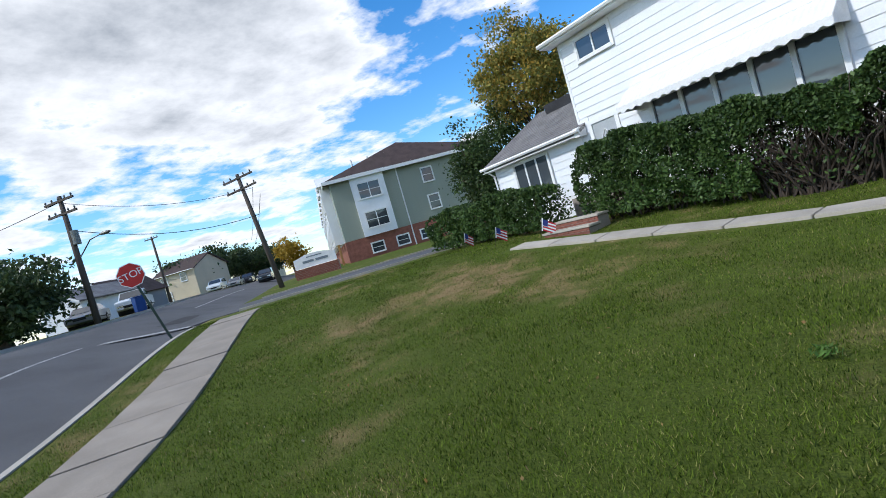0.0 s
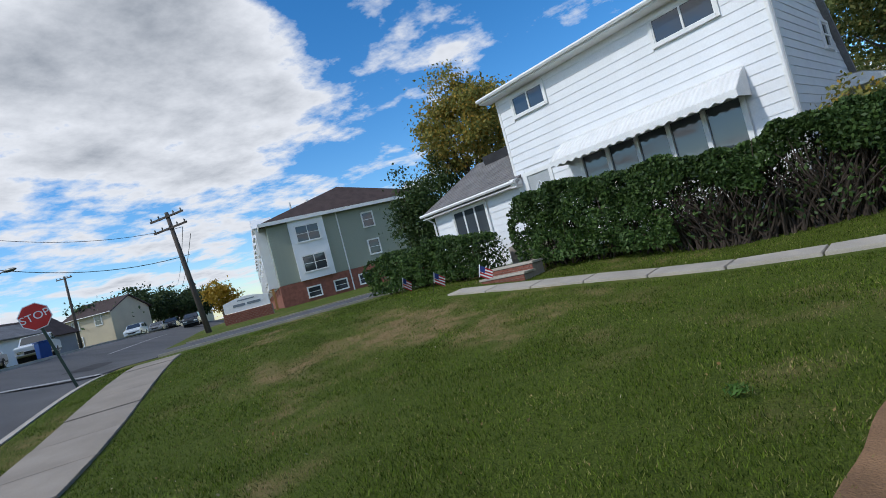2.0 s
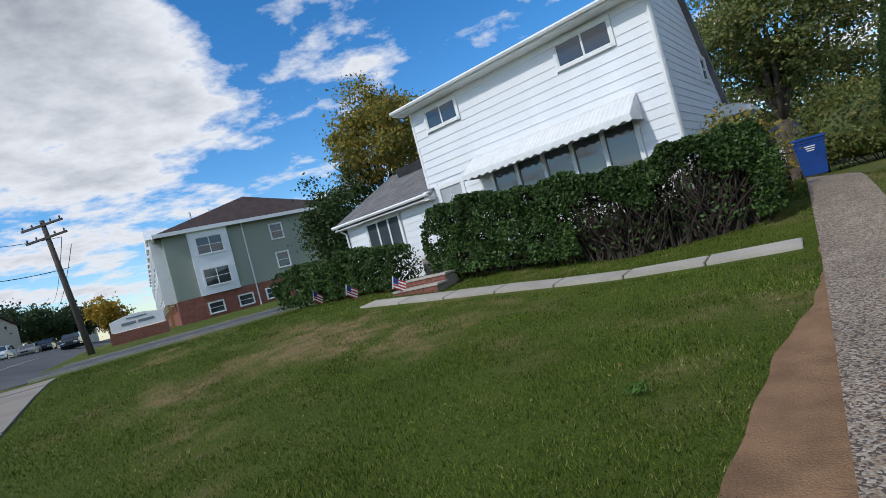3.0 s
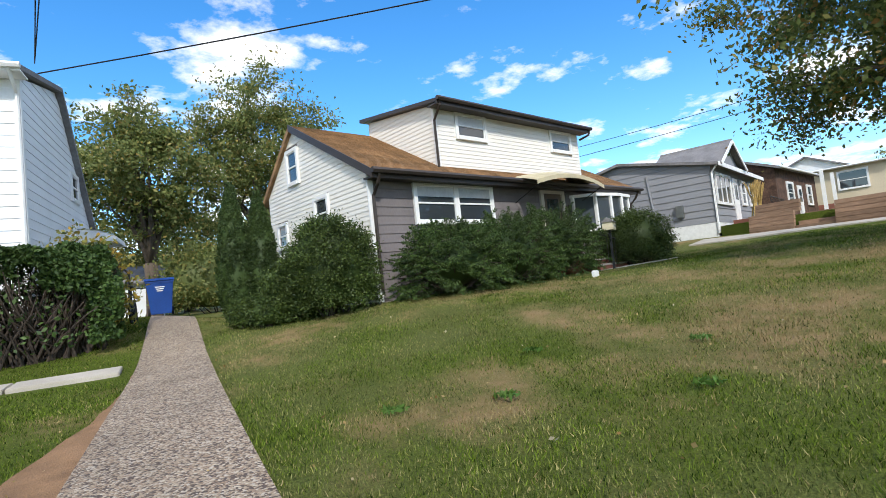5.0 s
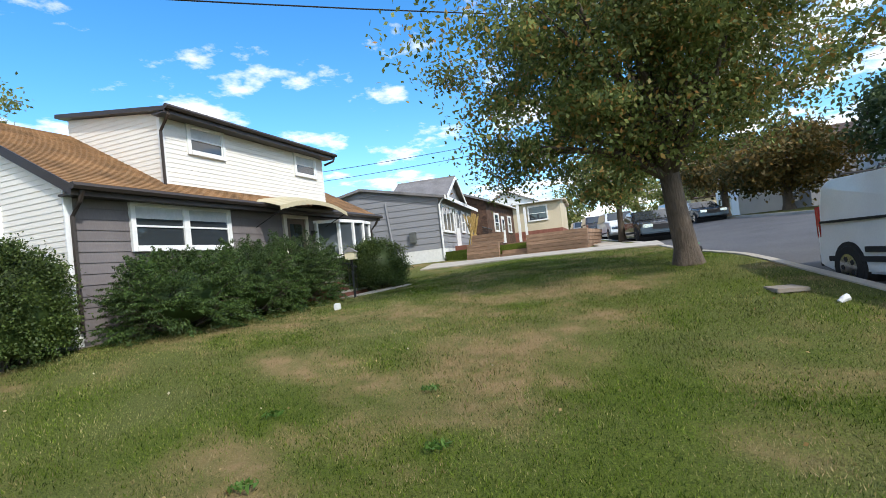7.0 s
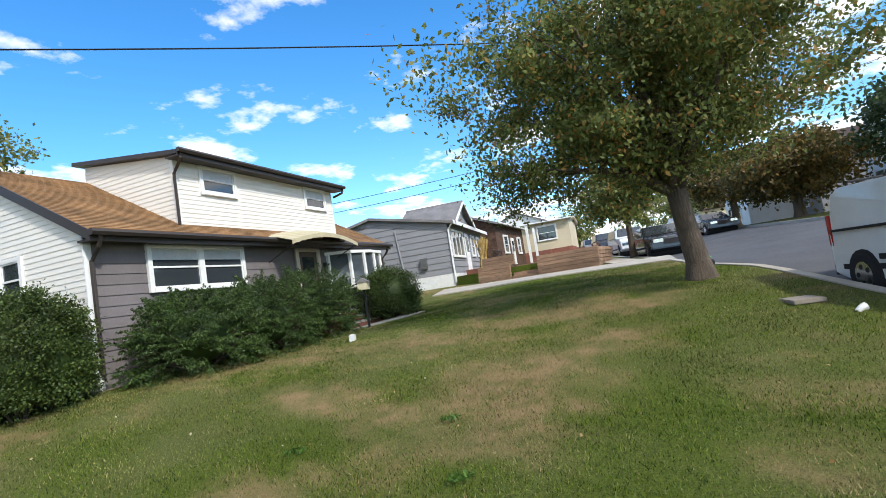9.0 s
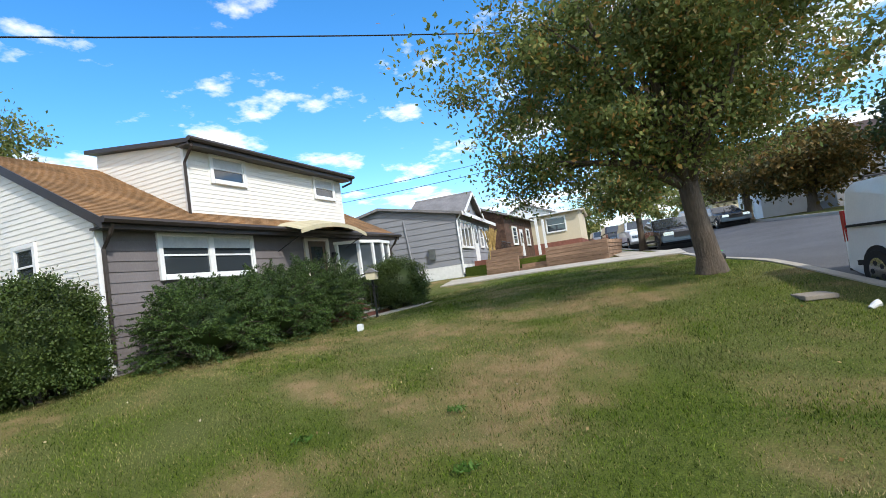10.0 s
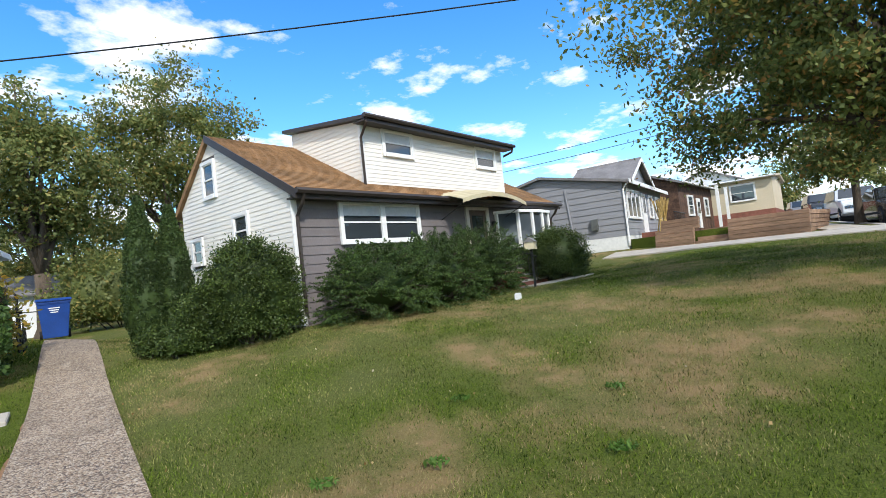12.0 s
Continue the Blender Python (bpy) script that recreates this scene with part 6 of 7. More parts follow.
def lawn_oddments():
    x, y = 10.05, 5.75
    b = thing("white_block", pose(x, y, land(x, y), 0, 0, 25), "small white stone block lying on the lawn", "stone")
    part("block", Shape().box(-0.09, 0.09, -0.07, 0.07, -0.02, 0.14), YARD_WHITE, b, bevel=0.02)
    x, y = 8.55, -2.2
    m = thing("drain_cover", pose(x, y, land(x, y), 0, 0, 5), "grey concrete utility cover in the lawn", "utility cover")
    part("cover", Shape().box(-0.27, 0.27, -0.2, 0.2, -0.02, 0.04), CONCRETE, m, bevel=0.01)
    x, y = 7.65, -2.5
    c = thing("crumpled_cup", pose(x, y, land(x, y), 60, 20, 0), "crumpled white paper cup on the grass", "litter")
    part("cup", Shape().tube([(0, 0, 0), (0, 0.01, 0.06), (0.01, 0, 0.12)], [0.035, 0.04, 0.05], 9), YARD_WHITE, c)
    rng = random.Random(9)
    leaf = leaf_material("fallen_leaves", (0.20, 0.11, 0.03), (0.48, 0.36, 0.16), (0.55, 0.50, 0.38), 0.35)
    pts = []
    for _ in range(300):
        a, d = radians(rng.uniform(-70, 125)), 2.2 + 11 * rng.random()
        px, py = d * math.sin(a), d * math.cos(a)
        if py - street_line(px) > 0.3:
            pts.append((px, py, land(px, py) + 0.035))
    tagged(new("fallen_leaf_scatter", leaf_mesh("fallen_leaf_scatter", np.array(pts), 0.034, leaf, 3, 0.0, 0.8)), "scattered pale fallen leaves on the lawn", "leaves", "", "stuff")
    # broad-leaved weeds
    weed = leaf_material("weed_leaves", (0.06, 0.13, 0.02), (0.12, 0.22, 0.04))
    for k, (px, py) in enumerate(((-0.55, 4.2), (3.2, 2.7), (4.5, 3.4), (2.6, 3.3), (5.2, 2.0), (3.9, 1.5))):
        q = np.array([[0.12 * math.cos(a) * r, 0.12 * math.sin(a) * r, 0.05] for a, r in zip(np.linspace(0, 12, 40), np.linspace(0.2, 0.9, 40))])
        w = tagged(new("lawn_weed", leaf_mesh("lawn_weed", q, 0.07, weed, 30 + k, 0, 0.35)), "small bright green weed rosette in the lawn", "weed", "lawn weeds")
        w.location = (px, py, land(px, py))


# ---- the street to the west ----
def utility_pole(place, height, turn, label, lamp=False, arms=2, lean=0.0):
    p = thing("utility_pole", pose(*place, 0, 0, turn) @ pose(0, 0, 0, 0, lean, 0), label, "utility pole")
    part("pole", Shape().tube([(0, 0, -0.3), (0, 0, height * 0.5), (0, 0, height)], [0.19, 0.16, 0.12], 10), POLE_WOOD, p, smooth=True)
    for k in range(arms):
        z = height - 0.35 - 0.75 * k
        a = part("crossarm", Shape().box(-1.15, 1.15, -0.16, -0.06, z, z + 0.12), POLE_WOOD, p)
        for i in range(5):
            x = -1.05 + 0.52 * i
            part("insulator", Shape().tube([(x, -0.11, z + 0.12), (x, -0.11, z + 0.22), (x, -0.11, z + 0.3)], [0.025, 0.06, 0.03], 8), STEEL, a)
    part("transformer", Shape().tube([(0.3, 0, height - 2.9), (0.3, 0, height - 2.1)], 0.2, 12), STEEL, p) if lamp else None
    if lamp:
        part("lamp_arm", Shape().tube([(0, 0, height - 3.8), (1.3, 0, height - 2.9), (2.2, 0, height - 2.8)], 0.035, 6), STEEL, p)
        part("lamp_head", Shape().ball((2.5, 0, height - 2.82), (0.42, 0.16, 0.1), 12, 6), STEEL, p)
    return p


def cable(pts, sag, r=0.012, label="thin black overhead cable between utility poles"):
    a, b = Vector(pts[0]), Vector(pts[1])
    s = Shape().tube([tuple(a.lerp(b, t / 14) - Vector((0, 0, sag * 4 * (t / 14) * (1 - t / 14)))) for t in range(15)], r, 5)
    return tagged(part("overhead_cable", s, IRON), label, "cable", "overhead cables")


def stop_sign():
    x, y, z = spot(-67.2, 18.0)
    s = thing("stop_sign", pose(x, y, z, 0, -14, 62), "red octagonal stop sign on a green steel post", "stop sign")
    part("post", Shape().box(-0.035, 0.035, 0.0, 0.05, -0.3, 2.4), material("green_post", (0.05, 0.08, 0.06), 0.6, 0.3, var=0.1), s)
    o = [(0.385 * math.cos(math.pi / 8 + k * math.pi / 4), 2.12 + 0.385 * math.sin(math.pi / 8 + k * math.pi / 4)) for k in range(8)]
    plate = part("plate", Shape().prism(o, "y", -0.012, 0.0), SIGN_WHITE, s, "white-bordered sign plate")
    o2 = [(0.36 * math.cos(math.pi / 8 + k * math.pi / 4), 2.12 + 0.36 * math.sin(math.pi / 8 + k * math.pi / 4)) for k in range(8)]
    part("red_face", Shape().prism(o2, "y", -0.017, -0.012), RED_PAINT, plate)
    cu = bpy.data.curves.new("stop_text", "FONT")
    cu.body, cu.size, cu.align_x, cu.align_y, cu.extrude = "STOP", 0.29, "CENTER", "CENTER", 0.003
    t = new("lettering", cu)
    t.matrix_world = pose(0, 0, 0)
    dg = bpy.context.evaluated_depsgraph_get()
    me = bpy.data.meshes.new_from_object(t.evaluated_get(dg))
    bpy.data.objects.remove(t)
    me.materials.clear()
    me.materials.append(SIGN_WHITE)
    l = new("lettering", me)
    l.parent = plate
    l.matrix_basis = pose(0, -0.021, 2.12, 90, 0, 0)


def plain_house(place, turn, w, d, wall, rise, mat, roof, label, gable_front=True, windows=(), name="house", foundation=None, door=None, floor=0.3):
    """A neighbour: walls, pitched roof with eaves, windows (x, z, width, height) on the front."""
    h = thing(name, pose(*place, 0, 0, turn), label, "house")
    if gable_front:
        part("wall", Shape().prism([(0, -0.6), (0, wall), (w / 2, wall + rise), (w, wall), (w, -0.6)], "y", 0, d), mat, h)
        for sg in (0, 1):
            x0, x1 = (-0.3, w / 2) if sg == 0 else (w + 0.3, w / 2)
            k = rise / (w / 2)
            q = [(x0, -0.35, wall - 0.3 * k + 0.05), (x1, -0.35, wall + rise + 0.08), (x1, d + 0.3, wall + rise + 0.08), (x0, d + 0.3, wall - 0.3 * k + 0.05)]
            part("roof", Shape().slab(q if sg else list(reversed(q)), 0.14), roof, h)
        part("rake_trim", Shape().slab([(-0.3, -0.37, wall - 0.2), (w / 2, -0.37, wall + rise - 0.1), (w / 2, -0.37, wall + rise + 0.1), (-0.3, -0.37, wall)], 0.05), WHITE_TRIM, h)
        part("rake_trim", Shape().slab([(w + 0.3, -0.37, wall - 0.2), (w / 2, -0.37, wall + rise - 0.1), (w / 2, -0.37, wall + rise + 0.1), (w + 0.3, -0.37, wall)], 0.05), WHITE_TRIM, h)
    else:
        part("wall", Shape().prism([(0, -0.6), (0, wall), (d / 2, wall + rise), (d, wall), (d, -0.6)], "x", 0, w), mat, h)
        k = rise / (d / 2)
        part("roof", Shape().slab([(-0.3, -0.4, wall - 0.4 * k + 0.05), (w + 0.3, -0.4, wall - 0.4 * k + 0.05), (w + 0.3, d / 2, wall + rise + 0.08), (-0.3, d / 2, wall + rise + 0.08)], 0.14), roof, h)
        part("roof", Shape().slab([(-0.3, d / 2, wall + rise + 0.08), (w + 0.3, d / 2, wall + rise + 0.08), (w + 0.3, d + 0.4, wall - 0.4 * k + 0.05), (-0.3, d + 0.4, wall - 0.4 * k + 0.05)], 0.14), roof, h)
        gutter(h, [(-0.3, -0.45, wall - 0.4 * k), (w + 0.3, -0.45, wall - 0.4 * k)], WHITE_TRIM, 0.06)
    if foundation:
        part("foundation", Shape().box(-0.03, w + 0.03, -0.03, d, -0.7, floor), foundation, h)
    for x, z, ww, hh in windows:
        window(h, x, x + ww, z, z + hh, -0.03)
    if door:
        dd = part("door", Shape().box(door, door + 0.95, -0.05, 0.0, floor, floor + 2.05), WHITE_TRIM, h, "white panelled door")
        part("door_light", Shape().box(door + 0.2, door + 0.75, -0.06, -0.05, floor + 1.0, floor + 1.8), GLASS, dd)
    return h


def apartments():
    """Three-storey sage apartment house: end wall towards the lawn, bays along the street side."""
    x, y, z = spot(-48.2, 47)
    h = thing("apartment_building", pose(x, y, z, 0, 0, 50.6), "three-storey sage apartment building with white bays and brick base", "apartment building")
    W, L, T = 15.0, 60.0, 7.5
    part("wall", Shape().box(0, W, 0.02, L, 1.9, T), SAGE, h)
    part("brick_base", Shape().box(-0.06, W + 0.06, -0.04, L, -0.8, 1.9), BRICK, h, "red brick base storey")
    board_wall(h, "siding_board", SAGE, 4.9, W, 1.95, T, 0.24, y=0.0, lean=0.03)
    board_wall(h, "siding_board", SAGE, 0.0, 1.8, 1.95, T, 0.24, y=0.0, lean=0.03)
    part("roof", Shape().prism([(-0.6, T), (W + 0.6, T), (W / 2, T + 2.7)], "y", 3.0, L), BROWN_ROOF, h)
    part("hip_roof", Shape().poly([(-0.6, -0.6, T), (W + 0.6, -0.6, T), (W / 2, 3.0, T + 2.7)]).poly([(-0.6, -0.6, T), (W / 2, 3.0, T + 2.7), (-0.6, 3.0, T)]).poly([(W + 0.6, -0.6, T), (W + 0.6, 3.0, T), (W / 2, 3.0, T + 2.7)]).poly([(-0.6, -0.6, T), (-0.6, 3.0, T), (W + 0.6, 3.0, T), (W + 0.6, -0.6, T)]), BROWN_ROOF, h)
    part("eave_trim", Shape().box(-0.65, W + 0.65, -0.65, -0.55, T - 0.25, T + 0.05).box(-0.65, -0.55, -0.65, L, T - 0.25, T + 0.05), WHITE_TRIM, h)
    bay = part("bay", Shape().box(1.8, 4.9, -0.35, 0.0, 1.9, T - 0.1), WHITE_SIDING, h, "white two-storey window bay")
    part("bay_cap", Shape().box(1.65, 5.05, -0.5, 0.0, T - 0.1, T + 0.1), WHITE_TRIM, bay)
    for zz in (2.6, 5.3):
        window(bay, 2.35, 4.35, zz, zz + 1.4, -0.37, lights=2)
    for xx, zz in ((8.5, 5.4), (8.5, 2.8), (12.6, 5.4), (12.6, 2.8)):
        window(h, xx, xx + 1.0, zz, zz + 1.3, -0.04)
    for xx in (2.2, 4.6, 6.9, 9.5):
        window(h, xx, xx + 1.1, 0.35, 1.2, -0.06)
    part("downspout", Shape().tube([(6.2, -0.08, T), (6.2, -0.08, 0)], 0.06, 6), WHITE_TRIM, h)
    for k in range(9):
        yy = 2.0 + 6.3 * k
        b = part("bay", Shape().box(-0.9, 0.0, yy, yy + 3.6, 1.9, T + 0.1), WHITE_SIDING, h)
        part("gable_cap", Shape().prism([(yy - 0.3, T + 0.1), (yy + 3.9, T + 0.1), (yy + 1.8, T + 1.2)], "x", -1.1, 0.8), WHITE_TRIM, b)
        for zz in (2.6, 5.3):
            window(b, yy + 0.6, yy + 3.0, zz, zz + 1.4, -0.93, axis="y", sign=-1, lights=2)
    for k in range(5):
        part("roof_vent", Shape().tube([(2.6 + 1.6 * k, 1.3 + 0.25 * k, T + 0.9), (2.6 + 1.6 * k, 1.3 + 0.25 * k, T + 1.75)], 0.09, 6), WHITE_TRIM, h)
    part("porch_post", Shape().box(-0.75, -0.55, 0.6, 0.8, -0.5, 1.9), material("orange_wood", (0.42, 0.22, 0.08), 0.7, var=0.1), h)
    return h


def entrance_sign():
    x, y, z = spot(-51.9, 40)
    s = thing("entrance_sign", pose(x, y, z, 0, 0, 42), "white arched estate sign on a red brick base", "sign")
    base = part("base", Shape().box(-1.7, 1.7, 0.06, 0.5, -0.4, 0.75), MORTAR, s)
    brick_run(base, -1.7, 1.7, 0.0, 0.5, -0.05, 0.76, 7, 0.3)
    arch = [(-1.6, 0.78), (1.6, 0.78), (1.6, 1.5)] + [(1.6 - 3.2 * k / 10, 1.5 + 0.28 * math.sin(math.pi * k / 10)) for k in range(1, 10)] + [(-1.6, 1.5)]
    b = part("board", Shape().prism(arch, "y", 0.15, 0.35), SIGN_WHITE, s)
    grey = material("sign_grey", (0.2, 0.24, 0.28), 0.6, bump=0)
    for x0, x1 in ((-0.95, -0.1), (0.05, 1.0)):
        part("lettering_bar", Shape().box(x0, x1, 0.13, 0.15, 1.12, 1.3), grey, b)
    part("lettering_bar", Shape().box(-0.6, 0.6, 0.13, 0.15, 1.5, 1.58), grey, b)


front_steps()
mailbox()
white_van()
bin_and_bike()
shed()
brick_steps()
small_flags()
buggy()
lawn_oddments()
stop_sign()
apartments()
entrance_sign()
P_WEST = spot(-55.9, 36)
P_ACROSS = spot(-72.4, 36)
P_EAST = spot(117.0, 28)
utility_pole(P_WEST, 8.1, 25, "tall weathered wooden utility pole at the corner", lean=-6)
utility_pole(P_ACROSS, 7.6, 20, "wooden utility pole with a street lamp arm", lamp=True)
utility_pole(spot(-66.3, 78), 9.5, 20, "distant wooden utility pole", arms=1)
utility_pole(P_EAST, 7.5, 100, "wooden utility pole beyond the parked van")
a0, a1 = Vector(P_ACROSS) + Vector((0, 0, 7.2)), Vector(P_WEST) + Vector((0, 0, 6.9))
cable((a0, a1), 0.6, 0.015)
cable((a0 - Vector((0, 0, 1.6)), a1 - Vector((0, 0, 1.8))), 0.7, 0.02)
cable((a1, Vector(spot(-57.8, 110)) + Vector((0, 0, 8))), 1.0, 0.02)
cable((a1 + Vector((0.6, 0, -0.6)), Vector(spot(-57.8, 110)) + Vector((0, 0, 7))), 1.2, 0.02)
cable((a0 + Vector((0, 0, 0.1)), Vector(spot(-91.6, 60)) + Vector((0, 0, 8))), 1.0, 0.02)
cable((Vector((1.75, 13.95, 6.5)), Vector(P_EAST) + Vector((0, 0, 7.2))), 0.5, 0.016, "black service cable from the white house across the lawn")
# the service drop from the pole across the street
P_SOUTH = (-0.6, -13.6, land(-0.6, -13.6))
utility_pole(P_SOUTH, 8.6, 5, "wooden utility pole on the far side of the street")
for dx in (0.0, 0.5):
    cable((Vector((1.7, 13.9, 6.7)), Vector(P_SOUTH) + Vector((dx, 0, 8.0))), 0.5, 0.012, "thin black service cable running up from the white house")
for dz in (0, 0.35):
    cable((Vector((16.7, 10.2, 4.9 + dz)), Vector(P_EAST) + Vector((0, 0, 6.2 + dz))), 0.5, 0.01)
# houses and vehicles across the street
plain_house(spot(-67.1, 88), 30, 6.5, 9, 4.6, 1.9, BEIGE, BROWN_ROOF, "two-storey cream house with a brown roof across the street", False, [(1.0, 3.0, 0.9, 1.2), (4.2, 3.0, 0.9, 1.2), (1.0, 0.6, 1.0, 1.3)])
plain_house(spot(-73.5, 75), 30, 5.5, 8, 2.6, 2.2, BLUE_GREY, BROWN_ROOF, "small blue-grey house across the street", True, [(1.0, 0.6, 1.0, 1.2)])
plain_house(spot(-76.3, 52), 30, 3.8, 6, 2.1, 1.0, WHITE_SIDING, GREY_ROOF, "white garage across the street", True, [], "garage")
plain_house(spot(-66.5, 125), 30, 8, 8, 4.0, 2.5, BLUE_GREY, DARK_ROOF, "distant grey house along the street", False, [(1, 1, 1.2, 1.3), (4, 1, 1.2, 1.3)])
plain_house(spot(-60.2, 140), 30, 10, 8, 4.0, 2.5, BEIGE, BROWN_ROOF, "distant cream house along the street", False, [(1, 1, 1.2, 1.3), (5, 1, 1.2, 1.3)])
for az, d, trn, paint, shape, lab in ((-69.7, 43, 150, WHITE_CAR, PICKUP, "white pickup truck parked across the street"), (-73.7, 42, 150, SILVER_CAR, SEDAN, "grey sedan parked across the street"),
                                     (-60.4, 80, 140, SILVER_CAR, SEDAN, "silver car parked far along the street"), (-59.1, 86, 140, BLACK_CAR, SUV, "dark car parked far along the street"),
                                     (-57.3, 70, 140, BLACK_CAR, SUV, "dark pickup far along the street"), (-62.3, 72, 140, WHITE_CAR, SUV, "white car parked far along the street")):
    car(spot(az, d), trn, paint, lab, *shape)
bb = thing("wheelie_bin", pose(*spot(-68.9, 40)), "blue bin standing at the far kerb", "bin")
part("body", Shape().prism([(-0.27, 0.0), (0.27, 0.0), (0.34, 0.95), (-0.34, 0.95)], "y", -0.3, 0.3), BLUE_PLASTIC, bb, bevel=0.02)
part("lid", Shape().box(-0.37, 0.37, -0.36, 0.36, 0.955, 1.03), BLUE_PLASTIC, bb, bevel=0.02)


# ---- the street to the east ----
def neighbour():
    """Blue-grey bungalow with wide siding and a small front gable."""
    x, y = 23.0, 7.35
    z = land(x, y) + 0.1
    h = thing("bungalow", pose(x, y, z, 0, 0, 4), "blue-grey sided bungalow with white windows and a low roof", "house")
    W, D, T = 8.5, 7.5, 2.95
    part("wall", Shape().prism([(0, 0.5), (0, T), (D / 2, T + 0.75), (D, T), (D, 0.5)], "x", 0, W), BLUE_GREY, h)
    part("foundation", Shape().box(-0.03, W, -0.03, D, -0.5, 0.5), YARD_WHITE, h, "white painted foundation")
    board_wall(h, "siding_board", BLUE_GREY, 0, D, 0.5, T + 0.7, 0.29, y=-0.01, lean=0.03, axis="y", sign=-1, profile=lambda q: (0.0 if q < T else (q - T) / 0.75 * D / 2, D if q < T else D - (q - T) / 0.75 * D / 2))
    board_wall(h, "siding_board", BLUE_GREY, 0, W, 0.5, T, 0.29, y=-0.01, lean=0.03)
    part("roof", Shape().slab([(-0.25, -0.4, T - 0.02), (W + 0.2, -0.4, T - 0.02), (W + 0.2, D / 2, T + 0.85), (-0.25, D / 2, T + 0.85)], 0.12), GREY_ROOF, h)
    part("roof", Shape().slab([(-0.25, D / 2, T + 0.85), (W + 0.2, D / 2, T + 0.85), (W + 0.2, D + 0.3, T), (-0.25, D + 0.3, T)], 0.12), GREY_ROOF, h)
    part("fascia", Shape().box(-0.27, W + 0.2, -0.43, -0.4, T - 0.18, T), WHITE_TRIM, h)
    part("gable", Shape().prism([(0.2, T), (4.2, T), (2.2, T + 1.05)], "y", -0.25, 2.5), BLUE_GREY, h)
    for a, b in ((0.0, 2.2), (4.4, 2.2)):
        part("gable_roof", Shape().slab([(a, -0.5, T - 0.02), (b, -0.5, T + 1.15), (b, 2.6, T + 1.15), (a, 2.6, T - 0.02)], 0.1), GREY_ROOF, h)
        part("rake_trim", Shape().slab([(a, -0.52, T - 0.15), (b, -0.52, T + 1.0), (b, -0.52, T + 1.15), (a, -0.52, T + 0.02)], 0.04), WHITE_TRIM, h)
    window(h, 0.5, 2.9, 1.35, 2.55, -0.04, lights=3, bar=False, glass=SKYGLASS)
    window(h, 5.0, 5.8, 1.45, 2.5, -0.04)
    window(h, 6.7, 7.5, 1.45, 2.5, -0.04)
    d = part("door", Shape().box(3.4, 4.3, -0.06, 0.0, 0.6, 2.6), WHITE_TRIM, h, "white front door")
    part("door_light", Shape().box(3.6, 4.1, -0.07, -0.06, 1.6, 2.4), GLASS, d)
    part("downspout", Shape().tube([(-0.06, -0.3, T - 0.1), (-0.06, -0.06, T - 0.4), (-0.06, -0.06, 0.05), (0.3, -0.9, 0.0)], 0.045, 6), WHITE_TRIM, h)
    part("downspout", Shape().tube([(-0.05, 2.6, T), (-0.05, 2.4, 0.6)], 0.04, 6), BLUE_GREY, h)
    part("meter_box", Shape().box(-0.18, 0.0, 1.2, 1.5, 0.9, 1.4), STEEL, h, "grey electricity meter box")
    pr = part("porch_rail", Shape().tube([(3.0, -1.5, 1.45), (6.6, -1.5, 1.45)], 0.02, 5), IRON, h, "black iron porch rail")
    for k in range(18):
        part("baluster", Shape().tube([(3.0 + 0.2 * k, -1.5, 0.6), (3.0 + 0.2 * k, -1.5, 1.45)], 0.01, 4), IRON, pr)
    part("porch", Shape().box(2.6, 6.8, -1.6, -0.04, -0.4, 0.6), BRICK, h)


def timber_wall():
    """Terraced retaining wall of weathered sleepers, with steps through it."""
    w = thing("retaining_wall", pose(21.6, 6.6, 0, 0, 0, 0), "brown weathered timber retaining wall with steps", "retaining wall")
    ax, ay = 21.7, 5.9
    bx, by = 20.9, 0.75
    ln = math.hypot(bx - ax, by - ay)
    w.matrix_world = pose(ax, ay, 0, 0, 0, math.degrees(math.atan2(by - ay, bx - ax)))
    for u0, u1, rows, back in ((0.0, 1.5, 5, 0.0), (2.7, ln, 6, 0.0), (0.0, 1.5, 3, 0.7)):
        n = max(1, round((u1 - u0) / 1.7))
        for r in range(rows):
            for i in range(n):
                a, b = u0 + (u1 - u0) * i / n, u0 + (u1 - u0) * (i + 1) / n
                t = (a + b) / 2 / ln
                g = land(ax + (bx - ax) * t, ay + (by - ay) * t) - 0.08 + (0.72 if back else 0)
                p = part("timber", Shape().box(a + 0.006, b - 0.006, 0.03 * r + back, 0.03 * r + back + 0.17, g + 0.15 * r, g + 0.15 * r + 0.143), TIMBER, w, bevel=0.008)
    for k in range(4):
        g = land(21.2, 5) + 0.15 * k
        part("step", Shape().box(1.5, 2.7, 0.1 + 0.32 * k, 0.1 + 0.32 * k + 0.4, g - 0.2, g + 0.14), TIMBER, w, bevel=0.008)
    # the wall turns along the pavement
    for r in range(6):
        for i in range(2):
            g = land(21 + i * 1.9, 0.5) - 0.1
            part("timber", Shape().box(ln - 0.2 + 0.03 * r - 0.17, ln - 0.2 + 0.03 * r, 0.17 + i * 1.9, 0.17 + (i + 1) * 1.9 - 0.01, g + 0.15 * r - 0.06 * i, g + 0.15 * r + 0.143 - 0.06 * i), TIMBER, w)
    # soil and turf held by the wall
    terrace = tagged(part("terrace", Shape().prism([(22.2, 5.7), (21.4, 1.05), (29, 2.2), (30, 7.2), (22.9, 7.2)], "z", 0.9, 1.95), LAWN), "raised front garden behind the timber wall", "garden", "", "structure")


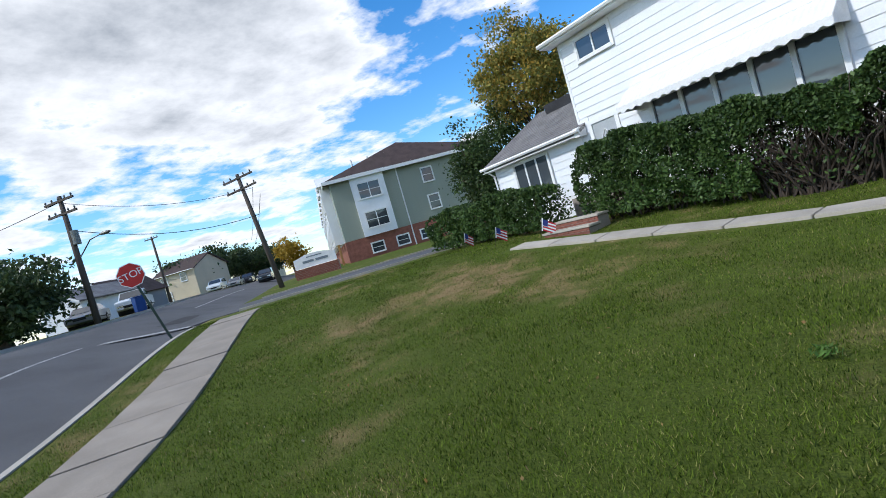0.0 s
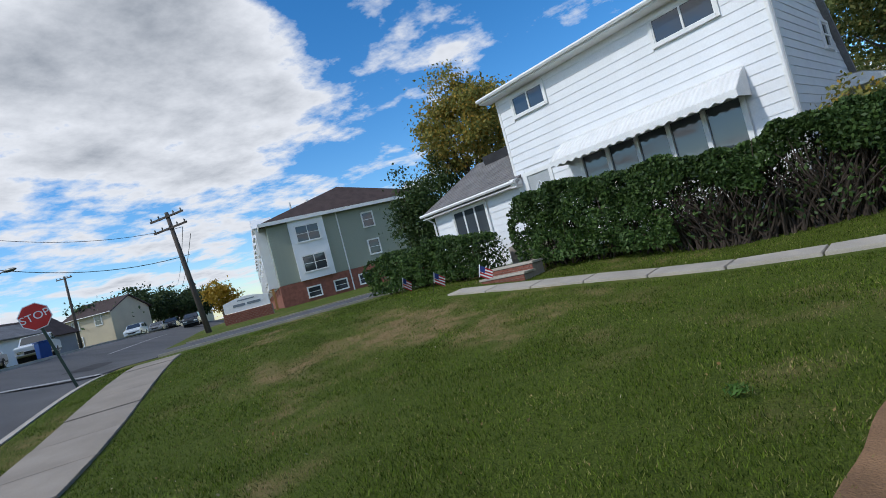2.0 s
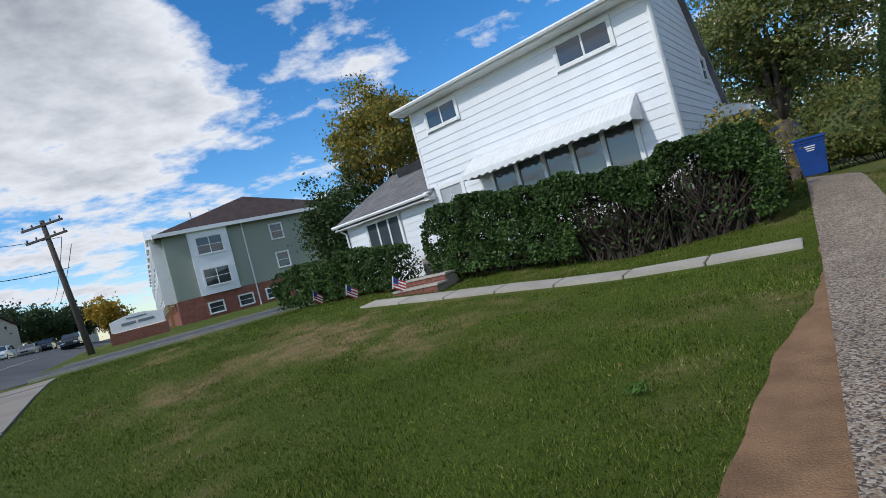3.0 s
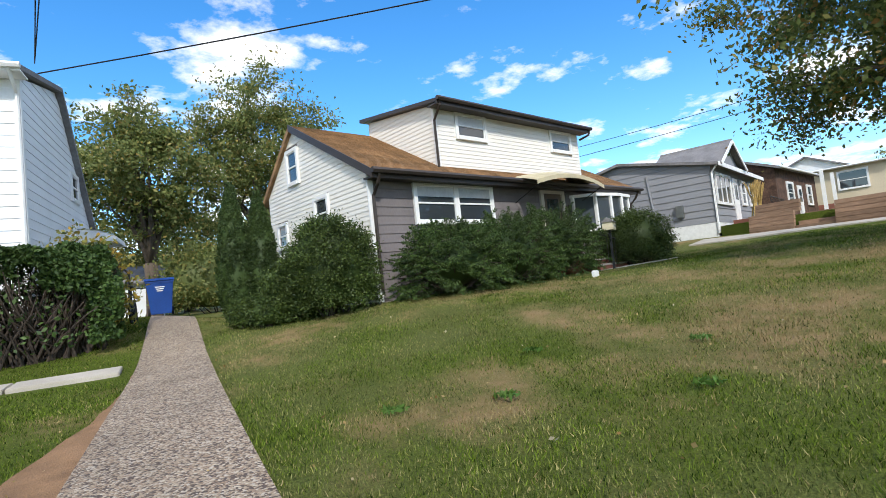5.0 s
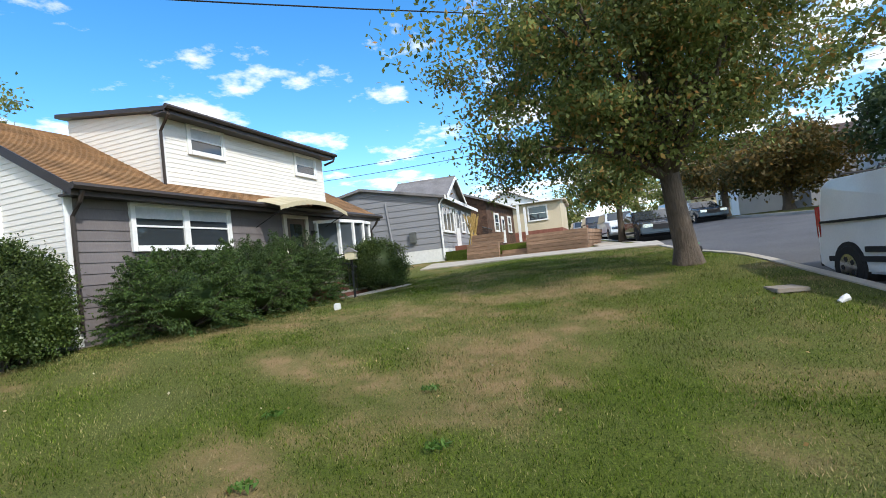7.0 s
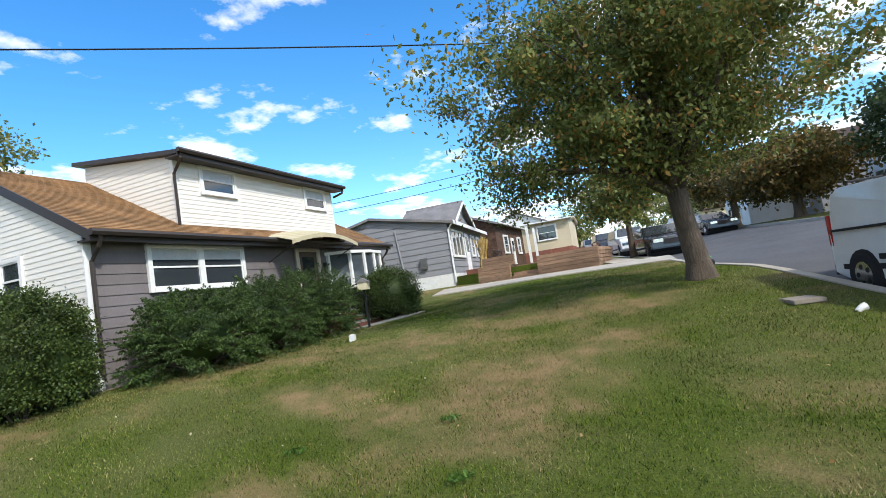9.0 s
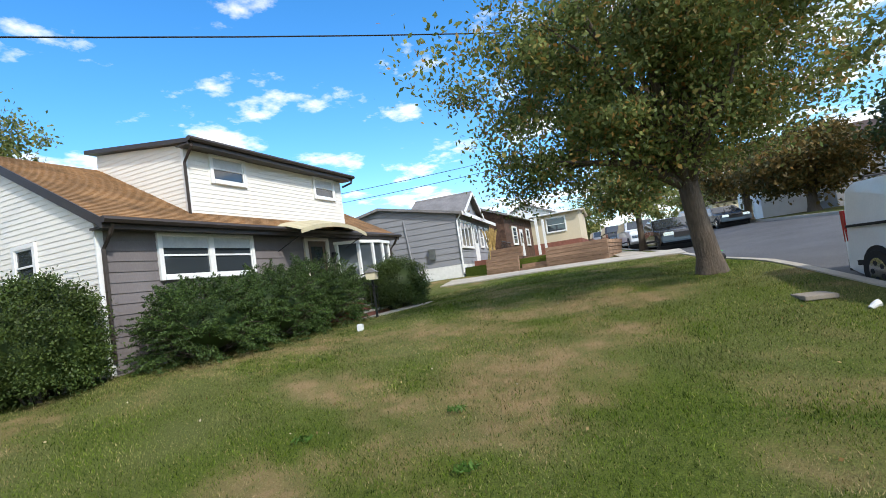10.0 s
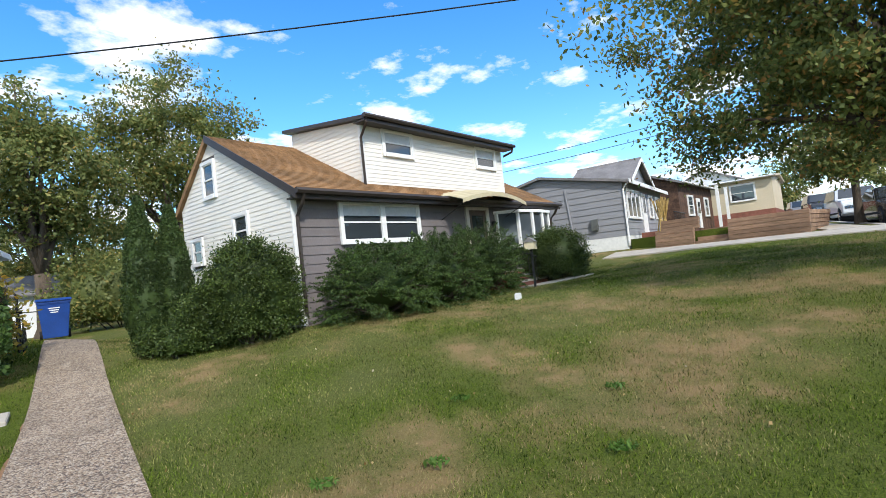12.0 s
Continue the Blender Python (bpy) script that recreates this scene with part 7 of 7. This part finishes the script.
def autumn_display():
    x, y = 23.7, 5.5
    z = 1.95
    for k, (dx, dy, r) in enumerate(((0, 0, 0.22), (0.45, 0.1, 0.18), (-0.4, 0.15, 0.2), (0.2, -0.3, 0.15))):
        p = thing("pumpkin", pose(x + dx, y + dy, z), "orange pumpkin on the garden terrace", "pumpkin", "pumpkins")
        s = Shape()
        for i in range(9):
            a = math.pi * i / 8
            for j in range(20):
                b = 2 * math.pi * j / 20
                rr = r * math.sin(a) * (1 + 0.07 * math.cos(10 * b))
                s.v.append((rr * math.cos(b), rr * math.sin(b), r * 0.75 * (1 - math.cos(a))))
        s.f = [(i * 20 + j, (i + 1) * 20 + j, (i + 1) * 20 + (j + 1) % 20, i * 20 + (j + 1) % 20) for i in range(8) for j in range(20)]
        part("fruit", s, ORANGE, p, smooth=True)
        part("stalk", Shape().tube([(0, 0, r * 1.45), (0.02, 0, r * 1.75)], [0.025, 0.018], 6), TWIG, p)
    for k, dx in enumerate((-0.1, 0.6)):
        c = thing("corn_sheaf", pose(x + dx, y + 0.55, z), "tied sheaf of dry corn stalks", "corn sheaf", "corn sheaves")
        rng = random.Random(k)
        for i in range(22):
            a, q = rng.uniform(0, 6.28), rng.uniform(0.1, 0.3)
            part("stalk", Shape().tube([(q * 0.8 * math.cos(a), q * 0.8 * math.sin(a), 0), (0.05 * math.cos(a), 0.05 * math.sin(a), 0.75), (q * math.cos(a), q * math.sin(a), 1.5 + 0.2 * rng.random())], 0.018, 4), STRAW, c)


neighbour()
timber_wall()
autumn_display()
plain_house((34.5, 7.6, land(34, 8.5) + 0.1), -2, 9.0, 9.0, 3.3, 1.7, material("dark_brick", (0.13, 0.07, 0.045), 0.85, var=0.3, scale=2.5, fine=9, bump=0.4), GREY_ROOF, "dark brick house with a grey roof and porch", False, [(2.0, 1.2, 1.2, 1.2), (6.5, 1.2, 1.0, 1.2)], door=4.2)
for px in (38.0, 41.5):
    p = thing("porch_post", pose(px, 6.0, land(px, 6.0)), "white lattice porch post", "porch post", "porch posts")
    part("post", Shape().box(-0.09, 0.09, -0.09, 0.09, -0.2, 2.9), WHITE_TRIM, p)
plain_house((46, 7.8, land(46, 6) + 0.2), -90, 4.3, 8, 3.4, 0.35, BEIGE, BEIGE, "flat-topped cream house on a brick base", False, [(1.5, 1.8, 1.6, 1.2)], foundation=BRICK, floor=0.9)
plain_house((60, 6, land(60, 6)), 0, 9, 9, 4.5, 2.0, WHITE_SIDING, GREY_ROOF, "distant white house along the street", False, [(1, 1.2, 1.2, 1.3), (5, 1.2, 1.2, 1.3)])
for az, d, trn, w_, mt, lab in ((100.8, 62, 96, 9, WHITE_SIDING, "white house with a porch across the street"), (105.5, 58, 96, 9, BLUE_GREY, "pale blue house across the street"), (111.8, 46, 96, 8, WHITE_SIDING, "white house behind the trees across the street"), (97.8, 95, 96, 9, BEIGE, "distant cream house across the street")):
    plain_house(spot(az, d), trn + 84, w_, 8, 4.2, 2.4, mt, BROWN_ROOF, lab, True, [(1, 0.8, 1.2, 1.3), (5, 0.8, 1.2, 1.3), (3, 3.2, 1.0, 1.1)], door=3.2)
slope = math.degrees(math.atan(0.156))
for x, paint, shape, lab in ((22.6, BLACK_CAR, SEDAN, "dark grey sedan parked at the kerb behind the maple"), (29.5, WHITE_CAR, SUV, "white sport utility vehicle parked at the kerb"), (38, BLACK_CAR, SUV, "dark car parked along the street"), (47, SILVER_CAR, SUV, "grey car parked along the street")):
    y = street_line(x) - 1.15
    car((x, y, land(x, y) - 0.1), slope, paint, lab, *shape)
for x, paint, shape, lab in ((35.0, BLACK_CAR, SEDAN, "black sedan parked on the far side of the street"), (40, BLACK_CAR, SUV, "dark vehicle on the far side of the street"), (49, WHITE_CAR, SUV, "white vehicle on the far side of the street"), (58, SILVER_CAR, PICKUP, "grey pickup on the far side of the street")):
    y = street_line(x) - 7.3
    car((x, y, land(x, y) - 0.1), slope, paint, lab, *shape)
